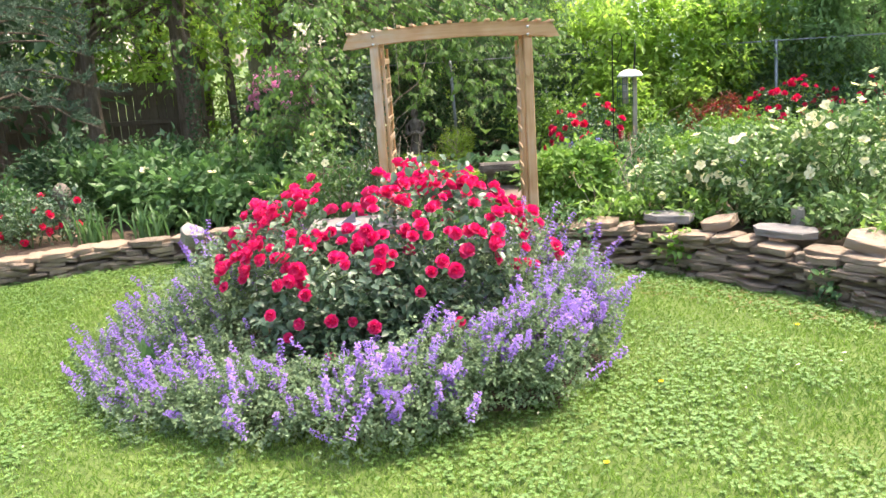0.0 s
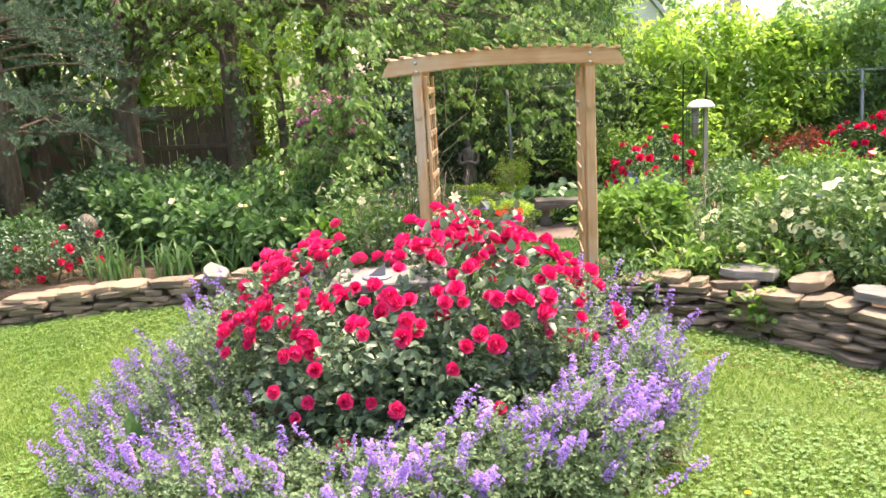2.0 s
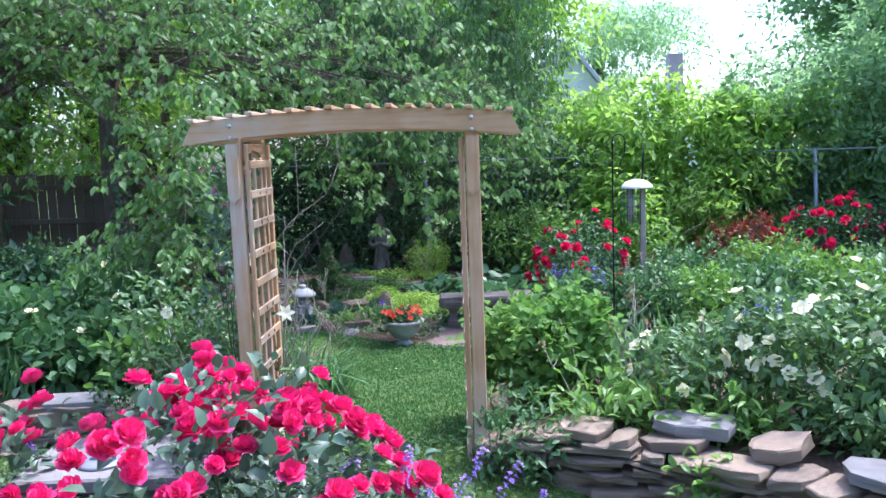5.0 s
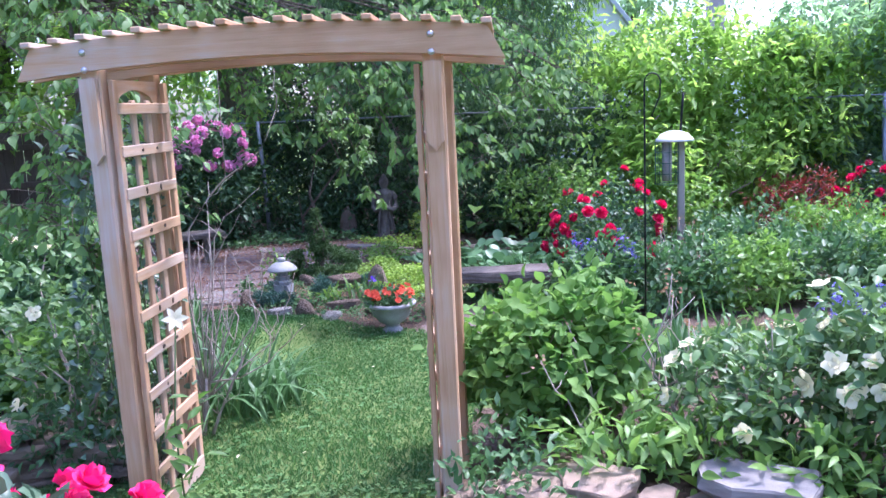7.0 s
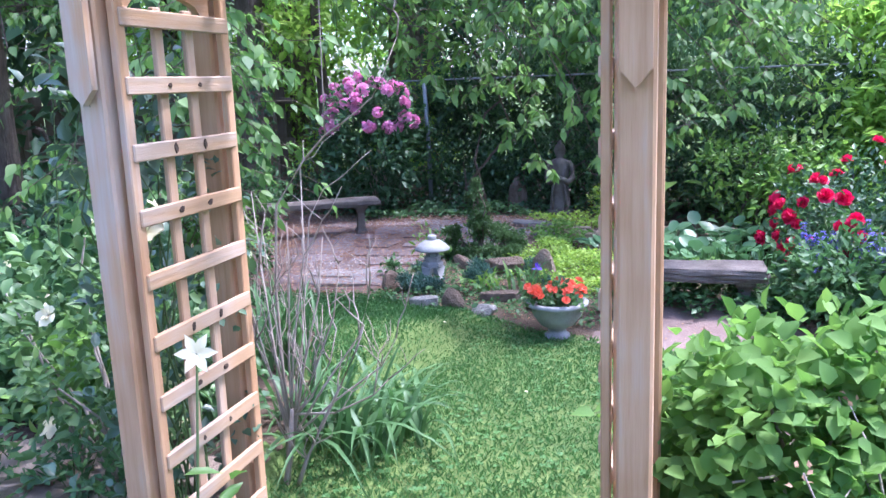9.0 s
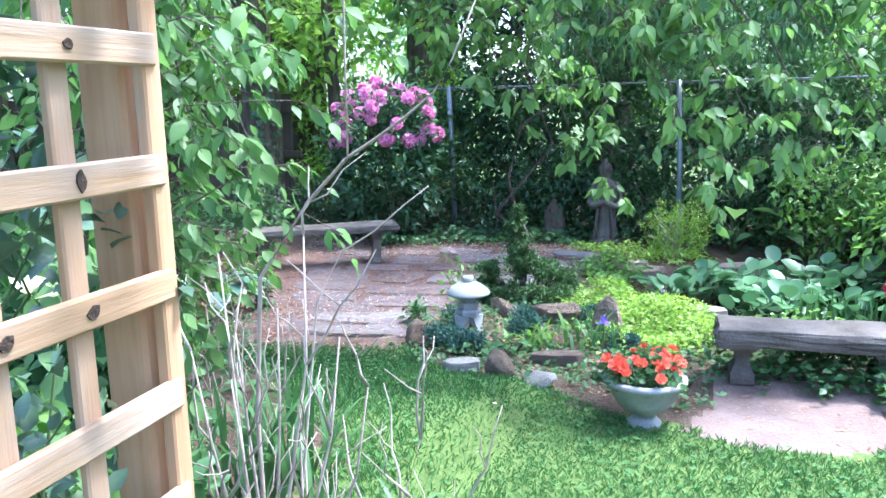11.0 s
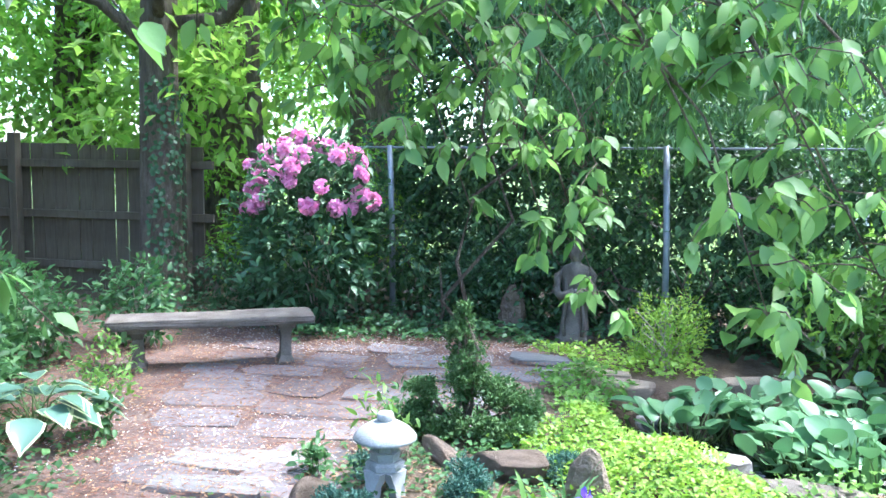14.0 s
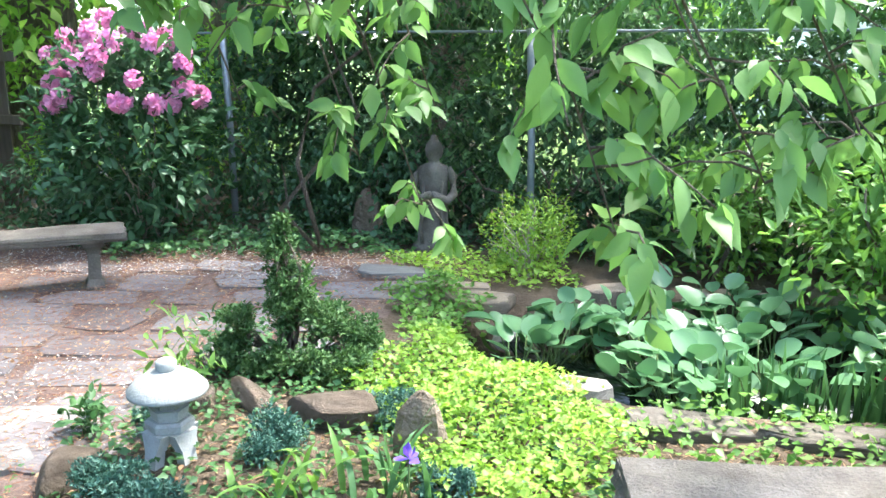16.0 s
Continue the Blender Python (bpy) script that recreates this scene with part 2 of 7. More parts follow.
M = {
    "cedar_pale_y": wood_mat("cedar_pale_y", [(0.24, 0.15, 0.09), (0.44, 0.28, 0.15), (0.46, 0.36, 0.27), (0.55, 0.46, 0.37)], "y"),
    "cedar_pale_z": wood_mat("cedar_pale_z", [(0.22, 0.13, 0.08), (0.42, 0.26, 0.14), (0.45, 0.345, 0.25), (0.53, 0.43, 0.34)], "z"),
    "cedar_x": wood_mat("cedar_x", CEDAR, "x"),
    "cedar_y": wood_mat("cedar_y", CEDAR, "y"),
    "cedar_z": wood_mat("cedar_z", CEDAR, "z"),
    "knot": rough_mat("knot", [(0.035, 0.024, 0.018), (0.10, 0.065, 0.042)], 20, 80),
    "fence_wood": wood_mat("fence_wood", [(0.07, 0.057, 0.042), (0.135, 0.112, 0.083), (0.20, 0.172, 0.132)], "z", 0.9),
    "pale_post": wood_mat("pale_post", [(0.22, 0.20, 0.16), (0.36, 0.33, 0.27), (0.46, 0.43, 0.37)], "z", 0.9),
    "lawn_soil": rough_mat("lawn_soil", [(0.045, 0.07, 0.018), (0.075, 0.122, 0.028), (0.105, 0.155, 0.038), (0.15, 0.165, 0.062)], 0.9, 30, 0.95, 0.6, 0.02, 0),
    "soil": rough_mat("soil", [(0.035, 0.024, 0.016), (0.08, 0.055, 0.036), (0.14, 0.10, 0.07), (0.22, 0.17, 0.12)], 2.5, 45, 0.95, 0.8, 0.02, 0),
    "litter": rough_mat("litter", [(0.06, 0.038, 0.031), (0.12, 0.076, 0.062), (0.19, 0.135, 0.115), (0.34, 0.29, 0.26)], 3.0, 60, 0.95, 0.7, 0.012, 0),
    "bare_earth": rough_mat("bare_earth", [(0.12, 0.08, 0.065), (0.20, 0.145, 0.12), (0.32, 0.25, 0.21)], 2.0, 50, 0.95, 0.5, 0.01, 0),
    "slate": rough_mat("slate", [(0.13, 0.103, 0.08), (0.28, 0.22, 0.165), (0.39, 0.305, 0.225), (0.46, 0.345, 0.245), (0.40, 0.37, 0.34)], 5, 45, 0.85, 0.8, 0.015, 0.55, (1, 1, 4)),
    "bluestone": rough_mat("bluestone", [(0.12, 0.115, 0.11), (0.20, 0.19, 0.18), (0.29, 0.275, 0.26)], 4, 60, 0.8, 0.4, 0.006, 0.3),
    "flag": rough_mat("flag", [(0.085, 0.064, 0.06), (0.15, 0.122, 0.12), (0.21, 0.19, 0.192), (0.30, 0.288, 0.30)], 3, 55, 0.85, 0.5, 0.008, 0.45),
    "rock": rough_mat("rock", [(0.12, 0.085, 0.06), (0.24, 0.18, 0.135), (0.36, 0.28, 0.21)], 4, 40, 0.9, 0.9, 0.02, 0.3),
    "pale_rock": rough_mat("pale_rock", [(0.18, 0.165, 0.15), (0.30, 0.28, 0.25), (0.42, 0.39, 0.35)], 6, 50, 0.9, 0.7, 0.01, 0.3),
    "concrete": rough_mat("concrete", [(0.19, 0.19, 0.185), (0.33, 0.33, 0.32), (0.45, 0.45, 0.43)], 7, 120, 0.9, 0.5, 0.004, 0.1),
    "mossy": rough_mat("mossy", [(0.05, 0.043, 0.034), (0.105, 0.089, 0.072), (0.175, 0.15, 0.126), (0.255, 0.222, 0.192)], 5, 90, 0.9, 0.7, 0.008, 0.1),
    "bark": rough_mat("bark", [(0.065, 0.052, 0.04), (0.165, 0.132, 0.10), (0.30, 0.25, 0.20)], 6, 30, 0.95, 1.0, 0.03, 0.1, (3, 3, 0.6)),
    "twig": rough_mat("twig", [(0.2, 0.155, 0.12), (0.34, 0.285, 0.235), (0.48, 0.43, 0.38)], 9, 60, 0.9, 0.5, 0.004, 0.2),
    "green_stem": rough_mat("green_stem", [(0.05, 0.09, 0.025), (0.10, 0.15, 0.05)], 9, 60, 0.7, 0.2, 0.002, 0.2),
    "black_iron": rough_mat("black_iron", [(0.012, 0.012, 0.012), (0.03, 0.03, 0.03)], 20, 90, 0.5, 0.3, 0.002, 0, metal=0.6),
    "galvanised": rough_mat("galvanised", [(0.20, 0.22, 0.25), (0.34, 0.36, 0.40)], 15, 80, 0.5, 0.2, 0.002, 0.1, metal=0.5),
    "bolt": rough_mat("bolt", [(0.45, 0.45, 0.45), (0.6, 0.6, 0.6)], 15, 80, 0.35, 0.1, 0.001, 0, metal=0.9),
    "white_cap": rough_mat("white_cap", [(0.66, 0.66, 0.65), (0.8, 0.8, 0.79)], 10, 60, 0.4, 0.1, 0.001, 0),
    "siding": rough_mat("siding", [(0.68, 0.69, 0.70), (0.8, 0.8, 0.8)], 0.6, 6, 0.7, 0.1, 0.01, 0),
    "shingle": rough_mat("shingle", [(0.36, 0.38, 0.42), (0.50, 0.52, 0.56)], 0.6, 9, 0.85, 0.3, 0.01, 0.1),
    "chimney": rough_mat("chimney", [(0.25, 0.22, 0.23), (0.36, 0.33, 0.34)], 2, 14, 0.9, 0.5, 0.02, 0),
    "dark_glass": rough_mat("dark_glass", [(0.03, 0.035, 0.04), (0.05, 0.055, 0.06)], 2, 9, 0.1, 0.0, 0.001, 0),
    # foliage
    "grass": leaf_mat("grass", (0.065, 0.15, 0.028), (0.26, 0.405, 0.09), 0.35, 0.5, 0.3, 1.1),
    "clover_leaf": leaf_mat("clover_leaf", (0.085, 0.185, 0.05), (0.22, 0.36, 0.11), 0.3, 0.5, 0.3, 1.1),
    # darker copy of the lawn grass: tree shade is put into its colour
    "grass_shaded": leaf_mat("grass_shaded", (0.042, 0.125, 0.034), (0.115, 0.245, 0.072), 0.35, 0.5, 0.3, 1.1),
    "rose_leaf": leaf_mat("rose_leaf", (0.035, 0.08, 0.042), (0.14, 0.22, 0.13), 0.2, 0.35, 0.5),
    "nepeta_leaf": leaf_mat("nepeta_leaf", (0.10, 0.17, 0.085), (0.26, 0.35, 0.20), 0.3, 0.8, 0.1),
    "mid_leaf": leaf_mat("mid_leaf", (0.035, 0.095, 0.035), (0.13, 0.25, 0.085), 0.35, 0.45),
    "bright_leaf": leaf_mat("bright_leaf", (0.085, 0.19, 0.04), (0.25, 0.41, 0.095), 0.42, 0.4),
    "hydrangea_leaf": leaf_mat("hydrangea_leaf", (0.075, 0.18, 0.04), (0.25, 0.41, 0.10), 0.42, 0.6, 0.2),
    "rose_green": leaf_mat("rose_green", (0.055, 0.125, 0.045), (0.19, 0.31, 0.10), 0.3, 0.42),
    "pale_litter": leaf_mat("pale_litter", (0.36, 0.31, 0.27), (0.66, 0.60, 0.55), 0.1, 0.8),
    "lime_leaf": leaf_mat("lime_leaf", (0.12, 0.25, 0.04), (0.37, 0.51, 0.09), 0.4, 0.5),
    "droop_leaf": leaf_mat("droop_leaf", (0.06, 0.14, 0.042), (0.23, 0.375, 0.11), 0.5, 0.5),
    "dark_leaf": leaf_mat("dark_leaf", (0.025, 0.07, 0.032), (0.09, 0.18, 0.075), 0.25, 0.45),
    "hedge_leaf": leaf_mat("hedge_leaf", (0.05, 0.115, 0.045), (0.16, 0.28, 0.10), 0.25, 0.55),
    # leaf colour raised and yellowed to carry full sunlight
    "sunlit_leaf": leaf_mat("sunlit_leaf", (0.15, 0.30, 0.06), (0.44, 0.60, 0.15), 0.62, 0.45, 0.4, 0.8),
    # leaf colour paled to carry haze and sky brightness on distant growth
    "hazy_leaf": leaf_mat("hazy_leaf", (0.15, 0.27, 0.115), (0.34, 0.49, 0.24), 0.64, 0.5, 0.4, 0.5),
    "needle": leaf_mat("needle", (0.03, 0.068, 0.042), (0.125, 0.195, 0.125), 0.15, 0.5, 0.3),
    "hinoki": leaf_mat("hinoki", (0.03, 0.075, 0.026), (0.115, 0.20, 0.065), 0.2, 0.55, 0.25),
    "iris_petal": leaf_mat("iris_petal", (0.10, 0.06, 0.36), (0.24, 0.15, 0.62), 0.3, 0.6, 0.2, 9),
    "juniper": leaf_mat("juniper", (0.03, 0.085, 0.06), (0.10, 0.20, 0.15), 0.15, 0.5, 0.3),
    "hosta_blue": leaf_mat("hosta_blue", (0.055, 0.13, 0.09), (0.17, 0.28, 0.20), 0.2, 0.28, 0.6),
    "hosta_edge": leaf_mat("hosta_edge", (0.42, 0.50, 0.26), (0.62, 0.66, 0.40), 0.3, 0.4),
    "pond_leaf": leaf_mat("pond_leaf", (0.045, 0.125, 0.05), (0.155, 0.285, 0.13), 0.25, 0.34, 0.45),
    "needle_litter": leaf_mat("needle_litter", (0.15, 0.055, 0.03), (0.36, 0.17, 0.10), 0.05, 0.8),
    "dry_leaf": leaf_mat("dry_leaf", (0.22, 0.12, 0.06), (0.45, 0.30, 0.18), 0.3, 0.7),
    "red_maple": leaf_mat("red_maple", (0.10, 0.018, 0.018), (0.30, 0.07, 0.05), 0.4, 0.5),
    # petals
    "red_petal": leaf_mat("red_petal", (0.55, 0.007, 0.07), (0.92, 0.09, 0.29), 0.25, 0.5, 0.2, 9),
    "far_red": leaf_mat("far_red", (0.55, 0.006, 0.05), (0.88, 0.06, 0.17), 0.25, 0.5, 0.2, 9),
    "pink_petal": leaf_mat("pink_petal", (0.66, 0.22, 0.44), (0.88, 0.50, 0.72), 0.35, 0.6, 0.2, 9),
    "white_petal": leaf_mat("white_petal", (0.74, 0.68, 0.40), (0.87, 0.83, 0.60), 0.3, 0.6, 0.2, 9),
    "violet_petal": leaf_mat("violet_petal", (0.27, 0.15, 0.50), (0.56, 0.39, 0.80), 0.35, 0.6, 0.2, 9),
    "blue_petal": leaf_mat("blue_petal", (0.14, 0.13, 0.42), (0.34, 0.33, 0.68), 0.3, 0.6, 0.2, 9),
    "orange_petal": leaf_mat("orange_petal", (0.70, 0.09, 0.05), (0.85, 0.26, 0.16), 0.3, 0.6, 0.2, 9),
    "yellow_petal": leaf_mat("yellow_petal", (0.75, 0.55, 0.03), (0.85, 0.7, 0.06), 0.3, 0.6, 0.2, 9),
}


def water_mat():
    m, n, l, b = nodes_of("water")
    b.inputs["Base Color"].default_value = (0.01, 0.014, 0.01, 1)
    b.inputs["Roughness"].default_value = 0.06
    b.inputs["Specular IOR Level"].default_value = 0.6
    tex = n.new("ShaderNodeTexCoord")
    bump_to(n, l, b, noise_node(n, l, 9, 2, tex.outputs["Object"]), 0.1, 0.01)
    return m


M["water"] = water_mat()

# ---------------------------------------------------------------- builders


def mesh_from(name, verts, faces, material, smooth=False):
    me = bpy.data.meshes.new(name)
    me.from_pydata([tuple(v) for v in verts], [], [tuple(f) for f in faces])
    me.materials.append(material)
    if smooth:
        me.polygons.foreach_set("use_smooth", [True] * len(me.polygons))
    me.update()
    return me


def mesh_arrays(name, verts, tris, material):
    """A triangle mesh from two arrays."""
    me = bpy.data.meshes.new(name)
    me.vertices.add(len(verts))
    me.vertices.foreach_set("co", np.asarray(verts, np.float32).ravel())
    nt = len(tris)
    me.loops.add(nt * 3)
    me.loops.foreach_set("vertex_index", np.asarray(tris, np.int32).ravel())
    me.polygons.add(nt)
    me.polygons.foreach_set("loop_start", np.arange(0, nt * 3, 3, dtype=np.int32))
    me.materials.append(material)
    me.update(calc_edges=True)
    return me


def thing(name, x=0, y=0, z=0, label="", category="", group="", kind="", turn=0):
    ob = new(name)
    ob.empty_display_size = 0.1
    ob.matrix_world = pose(x, y, z, 0, 0, turn)
    return tagged(ob, label, category, group, kind)


def part(name, data, material, parent, label="", m=None, kind=""):
    """One mesh, from a bmesh or ready mesh data, as a part of a thing or part."""
    if isinstance(data, bmesh.types.BMesh):
        me = bpy.data.meshes.new(name)
        data.to_mesh(me)
        data.free()
        me.materials.append(material)
        data = me
    ob = new(name, data)
    ob.parent = parent
    if m is not None:
        ob.matrix_basis = m
    return tagged(ob, label, kind=kind)


def unit(v):
    return v / np.maximum(np.linalg.norm(v, axis=1, keepdims=True), 1e-9)


def leaf_arrays(P, D, N, L, W, fold=0.25, droop=0.2, fine=True, blunt=False):
    """Leaves at P that grow along D with face normal N: folded blades with a midrib; fine ones of eight points, plain ones of four."""
    P, D, N = np.asarray(P, float), unit(np.asarray(D, float)), np.asarray(N, float)
    S = unit(np.cross(D, N))
    N = unit(np.cross(S, D))
    k = len(P)
    L = np.broadcast_to(np.asarray(L, float).reshape(-1, 1), (k, 1))
    W = np.broadcast_to(np.asarray(W, float).reshape(-1, 1), (k, 1))

    def at(u, v, h):
        return P + D * L * u + S * W * v + N * (W * h - L * droop * u * u)

    if blunt:
        V = np.stack([at(0, 0, 0), at(.4, 0, 0), at(.75, 0, 0), at(1, 0, 0), at(.22, -.46, fold), at(.74, -.48, fold * 1.3), at(.22, .46, fold), at(.74, .48, fold * 1.3)], 1)
        T = np.array([[0, 1, 4], [0, 6, 1], [1, 2, 5], [1, 5, 4], [1, 6, 7], [1, 7, 2], [2, 3, 5], [2, 7, 3]])[:, ::-1]
    elif fine:
        V = np.stack([at(0, 0, 0), at(.35, 0, 0), at(.7, 0, 0), at(1, 0, 0), at(.27, -.46, fold), at(.64, -.43, fold), at(.27, .46, fold), at(.64, .43, fold)], 1)
        T = np.array([[0, 1, 4], [0, 6, 1], [1, 2, 5], [1, 5, 4], [1, 6, 7], [1, 7, 2], [2, 3, 5], [2, 7, 3]])
        T = T[:, ::-1]
    else:
        V = np.stack([at(0, 0, 0), at(.45, -.5, fold), at(1, 0, 0), at(.45, .5, fold)], 1)
        T = np.array([[0, 1, 2], [0, 2, 3]])
    tris = (T[None] + (np.arange(k) * V.shape[1])[:, None, None]).reshape(-1, 3)
    return V.reshape(-1, 3), tris


def blade_arrays(P, D, N, L, W, profile, cup=0.2, droop=0.2):
    """Smoothly outlined leaves: profile is a row of (along, half width) pairs."""
    P, D, N = np.asarray(P, float), unit(np.asarray(D, float)), np.asarray(N, float)
    S = unit(np.cross(D, N))
    N = unit(np.cross(S, D))
    k, m = len(P), len(profile)
    L = np.broadcast_to(np.asarray(L, float).reshape(-1, 1), (k, 1))
    W = np.broadcast_to(np.asarray(W, float).reshape(-1, 1), (k, 1))
    rows = []
    for u, h in profile:
        for s in (-1, 0, 1):
            rows.append(P + D * L * u + S * W * h * s + N * (W * cup * abs(s) * h * 2 - L * droop * u * u))
    V = np.stack(rows, 1)
    T = []
    for i in range(m - 1):
        for s in (0, 1):
            a = i * 3 + s
            T += [[a, a + 1, a + 4], [a, a + 4, a + 3]]
    tris = (np.array(T)[None] + (np.arange(k) * m * 3)[:, None, None]).reshape(-1, 3)
    return V.reshape(-1, 3), tris


POINTED = ((0, 0.03), (0.12, 0.26), (0.32, 0.48), (0.55, 0.45), (0.76, 0.25), (0.9, 0.08), (1, 0.005))
PADDLE = ((0, 0.08), (0.1, 0.34), (0.3, 0.5), (0.6, 0.5), (0.84, 0.36), (0.95, 0.19), (1, 0.03))


def leaf_pieces(parent, v, t, k, mat, name="leaf", label=""):
    """One mesh for each of k equal leaves held in two arrays."""
    nv, nt = len(v) // k, len(t) // k
    for i in range(k):
        part(name, smooth_mesh(mesh_arrays(name, v[i * nv:(i + 1) * nv], t[i * nt:(i + 1) * nt] - i * nv, M[mat])), None, parent, label)


def smooth_mesh(me):
    me.polygons.foreach_set("use_smooth", [True] * len(me.polygons))
    return me


def merged(sets):
    vs, ts, o = [], [], 0
    for v, t in sets:
        vs.append(v)
        ts.append(t + o)
        o += len(v)
    return np.concatenate(vs), np.concatenate(ts)


def tube_arrays(lines, sides=5):
    """Tapered tubes along polylines of (x, y, z, radius)."""
    sets = []
    for pts in lines:
        p = np.asarray(pts, float)
        c, r = p[:, :3], p[:, 3]
        d = unit(np.gradient(c, axis=0))
        ref = np.where(np.abs(d[:, 2:3]) > 0.9, np.array([[1.0, 0, 0]]), np.array([[0, 0, 1.0]]))
        a = unit(np.cross(d, ref))
        b = np.cross(d, a)
        ang = np.linspace(0, 2 * np.pi, sides, endpoint=False)
        V = c[:, None] + r[:, None, None] * (a[:, None] * np.cos(ang)[None, :, None] + b[:, None] * np.sin(ang)[None, :, None])
        n = len(p)
        T = []
        for i in range(n - 1):
            for j in range(sides):
                q = (j + 1) % sides
                T += [(i * sides + j, i * sides + q, (i + 1) * sides + q), (i * sides + j, (i + 1) * sides + q, (i + 1) * sides + j)]
        V = V.reshape(-1, 3)
        m0 = len(V)
        V = np.concatenate([V, c[:1], c[-1:]])
        for j in range(sides):
            q = (j + 1) % sides
            T += [(m0, q, j), (m0 + 1, (n - 1) * sides + j, (n - 1) * sides + q)]
        sets.append((V, np.array(T)))
    return merged(sets)


def bend(rng, start, end, n=6, wob=0.06, sag=0.0, r0=0.02, r1=0.006):
    """A crooked line from start to end with radii that taper."""
    s, e = np.asarray(start, float), np.asarray(end, float)
    u = np.linspace(0, 1, n)[:, None]
    p = s + (e - s) * u
    size = np.linalg.norm(e - s)
    p[1:-1] += rng.normal(0, wob * size, (n - 2, 3))
    p[:, 2] += (4 * u * (1 - u))[:, 0] * sag * size
    return np.concatenate([p, (r0 + (r1 - r0) * u)], 1)


def ss(a, b, x):
    t = np.clip((np.asarray(x, float) - a) / (b - a), 0, 1)
    return t * t * (3 - 2 * t)


WALL_L = [(-5.3, 6.5), (-4.5, 6.66), (-3.9, 6.74), (-3.3, 6.78), (-2.6, 6.8), (-1.9, 6.86), (-0.42, 6.96)]
WALL_R = [(1.04, 6.42), (1.35, 6.32), (1.95, 6.06), (2.42, 5.6), (2.75, 5.1), (3.05, 4.6), (3.6, 3.9)]


def gz(x, y):
    """Height of the ground."""
    x, y = np.asarray(x, float), np.asarray(y, float)
    z = 0.13 * ss(5.9, 6.7, y) - 0.13 * ss(7.4, 9.6, y)
    z = z * ss(4.5, 2.0, np.abs(x - 0.3))
    yl = np.interp(x, [p[0] for p in WALL_L], [p[1] for p in WALL_L])
    left = ss(0.0, 0.14, y - yl - 0.02) * ss(-0.3, -0.5, x) * (1 - ss(8.6, 10.6, y))
    yr = np.interp(x, [p[0] for p in WALL_R], [p[1] for p in WALL_R])
    right = ss(0.0, 0.14, y - yr - 0.02) * ss(1.0, 1.2, x) * (1 - ss(7.4, 8.5, y))
    z = np.maximum(z, 0.26 * left)
    z = np.maximum(z, 0.29 * right)
    z = z + 0.07 * np.exp(-((x - 1.1) / 0.6) ** 2 - ((y - 10.55) / 0.32) ** 2)
    z = z + 0.06 * np.exp(-((x + 0.75) / 0.5) ** 2 - ((y - 11.0) / 0.5) ** 2)
    pond = ((x - 1.25) / 1.35) ** 2 + ((y - 12.45) / 0.85) ** 2
    z = z - 0.3 * ss(1.1, 0.75, pond)
    z = z + 0.03 * np.sin(x * 1.7 + 0.4) * np.sin(y * 1.3) * ss(0, 2, np.abs(y - 10))
    return z


def ground_z(x, y):
    return float(gz(x, y))


def clump_points(rng, n, centre, radii, hollow=0.55):
    """Points through the outer part of an uneven ellipsoid."""
    d = unit(rng.normal(size=(n, 3)))
    lump = 1 + 0.22 * np.sin(d[:, 0] * 5 + centre[0] * 3) * np.cos(d[:, 1] * 4 + centre[1]) + 0.12 * np.sin(d[:, 2] * 7 + d[:, 0] * 6)
    r = (hollow + (1 - hollow) * rng.random(n) ** 0.6) * lump
    return np.asarray(centre) + d * r[:, None] * np.asarray(radii), d


def lumpy_points(rng, n, centre, radii, lumps=9):
    """Points over many lesser lumps that make up one mass, with their outward ways."""
    L, _ = clump_points(rng, lumps, centre, np.asarray(radii) * 0.8, 0.5)
    which = rng.integers(0, lumps, n)
    d = unit(rng.normal(size=(n, 3)) + np.array([0, -0.15, 0.25]))
    size = rng.uniform(0.36, 0.56, lumps)[which]
    return L[which] + d * (size * rng.uniform(0.55, 1.05, n))[:, None] * np.asarray(radii), d


def leafy(rng, centres, outward, per, leaf, spread_r, up=0.4, fold=0.2, droop=0.25, fine=False, wide=0.5, hang=0.0):
    """Tufts of leaves round the centres. hang > 0 lets the blades droop."""
    k = len(centres)
    P = np.repeat(centres, per, 0) + rng.normal(0, spread_r, (k * per, 3))
    O = np.repeat(outward, per, 0)
    D = unit(O * 0.7 + rng.normal(0, 0.7, (k * per, 3)) + np.array([0, 0, up - hang * 1.6]))
    N = unit(rng.normal(0, 0.45, (k * per, 3)) + O * 0.35 + np.array([0, 0, 1.0]))
    L = leaf * rng.uniform(0.65, 1.25, k * per)
    W = L * wide * rng.uniform(0.85, 1.15, k * per)
    if fine and leaf >= 0.065:
        return blade_arrays(P, D, N, L, W, POINTED, fold * 0.8, droop * rng.uniform(0.5, 1.6, (k * per, 1)))
    return leaf_arrays(P, D, N, L, W, fold, droop, fine)


def shrub(name, x, y, z, radii, tufts, per, leaf, mat, seed, label, category="shrub", stem="twig", fine=False, wide=0.5, hang=0.0, hollow=0.5, lift=None, stems=12, group="", spread_k=1.0, up=0.4, stem_r=0.008, gap=None):
    """A bush: crooked stems from the root and tufts of leaves."""
    rng = np.random.default_rng(seed)
    ob = thing(name, x, y, z, label, category, group)
    h = radii[2] if lift is None else lift
    C, O = clump_points(rng, tufts, (0, 0, h), radii, hollow)
    keep = C[:, 2] > 0.02
    if gap:
        keep &= ~((np.abs(C[:, 0] - gap[0]) < gap[1]) & (C[:, 1] < gap[2]) & (C[:, 2] > gap[3]))
    C, O = C[keep], O[keep]
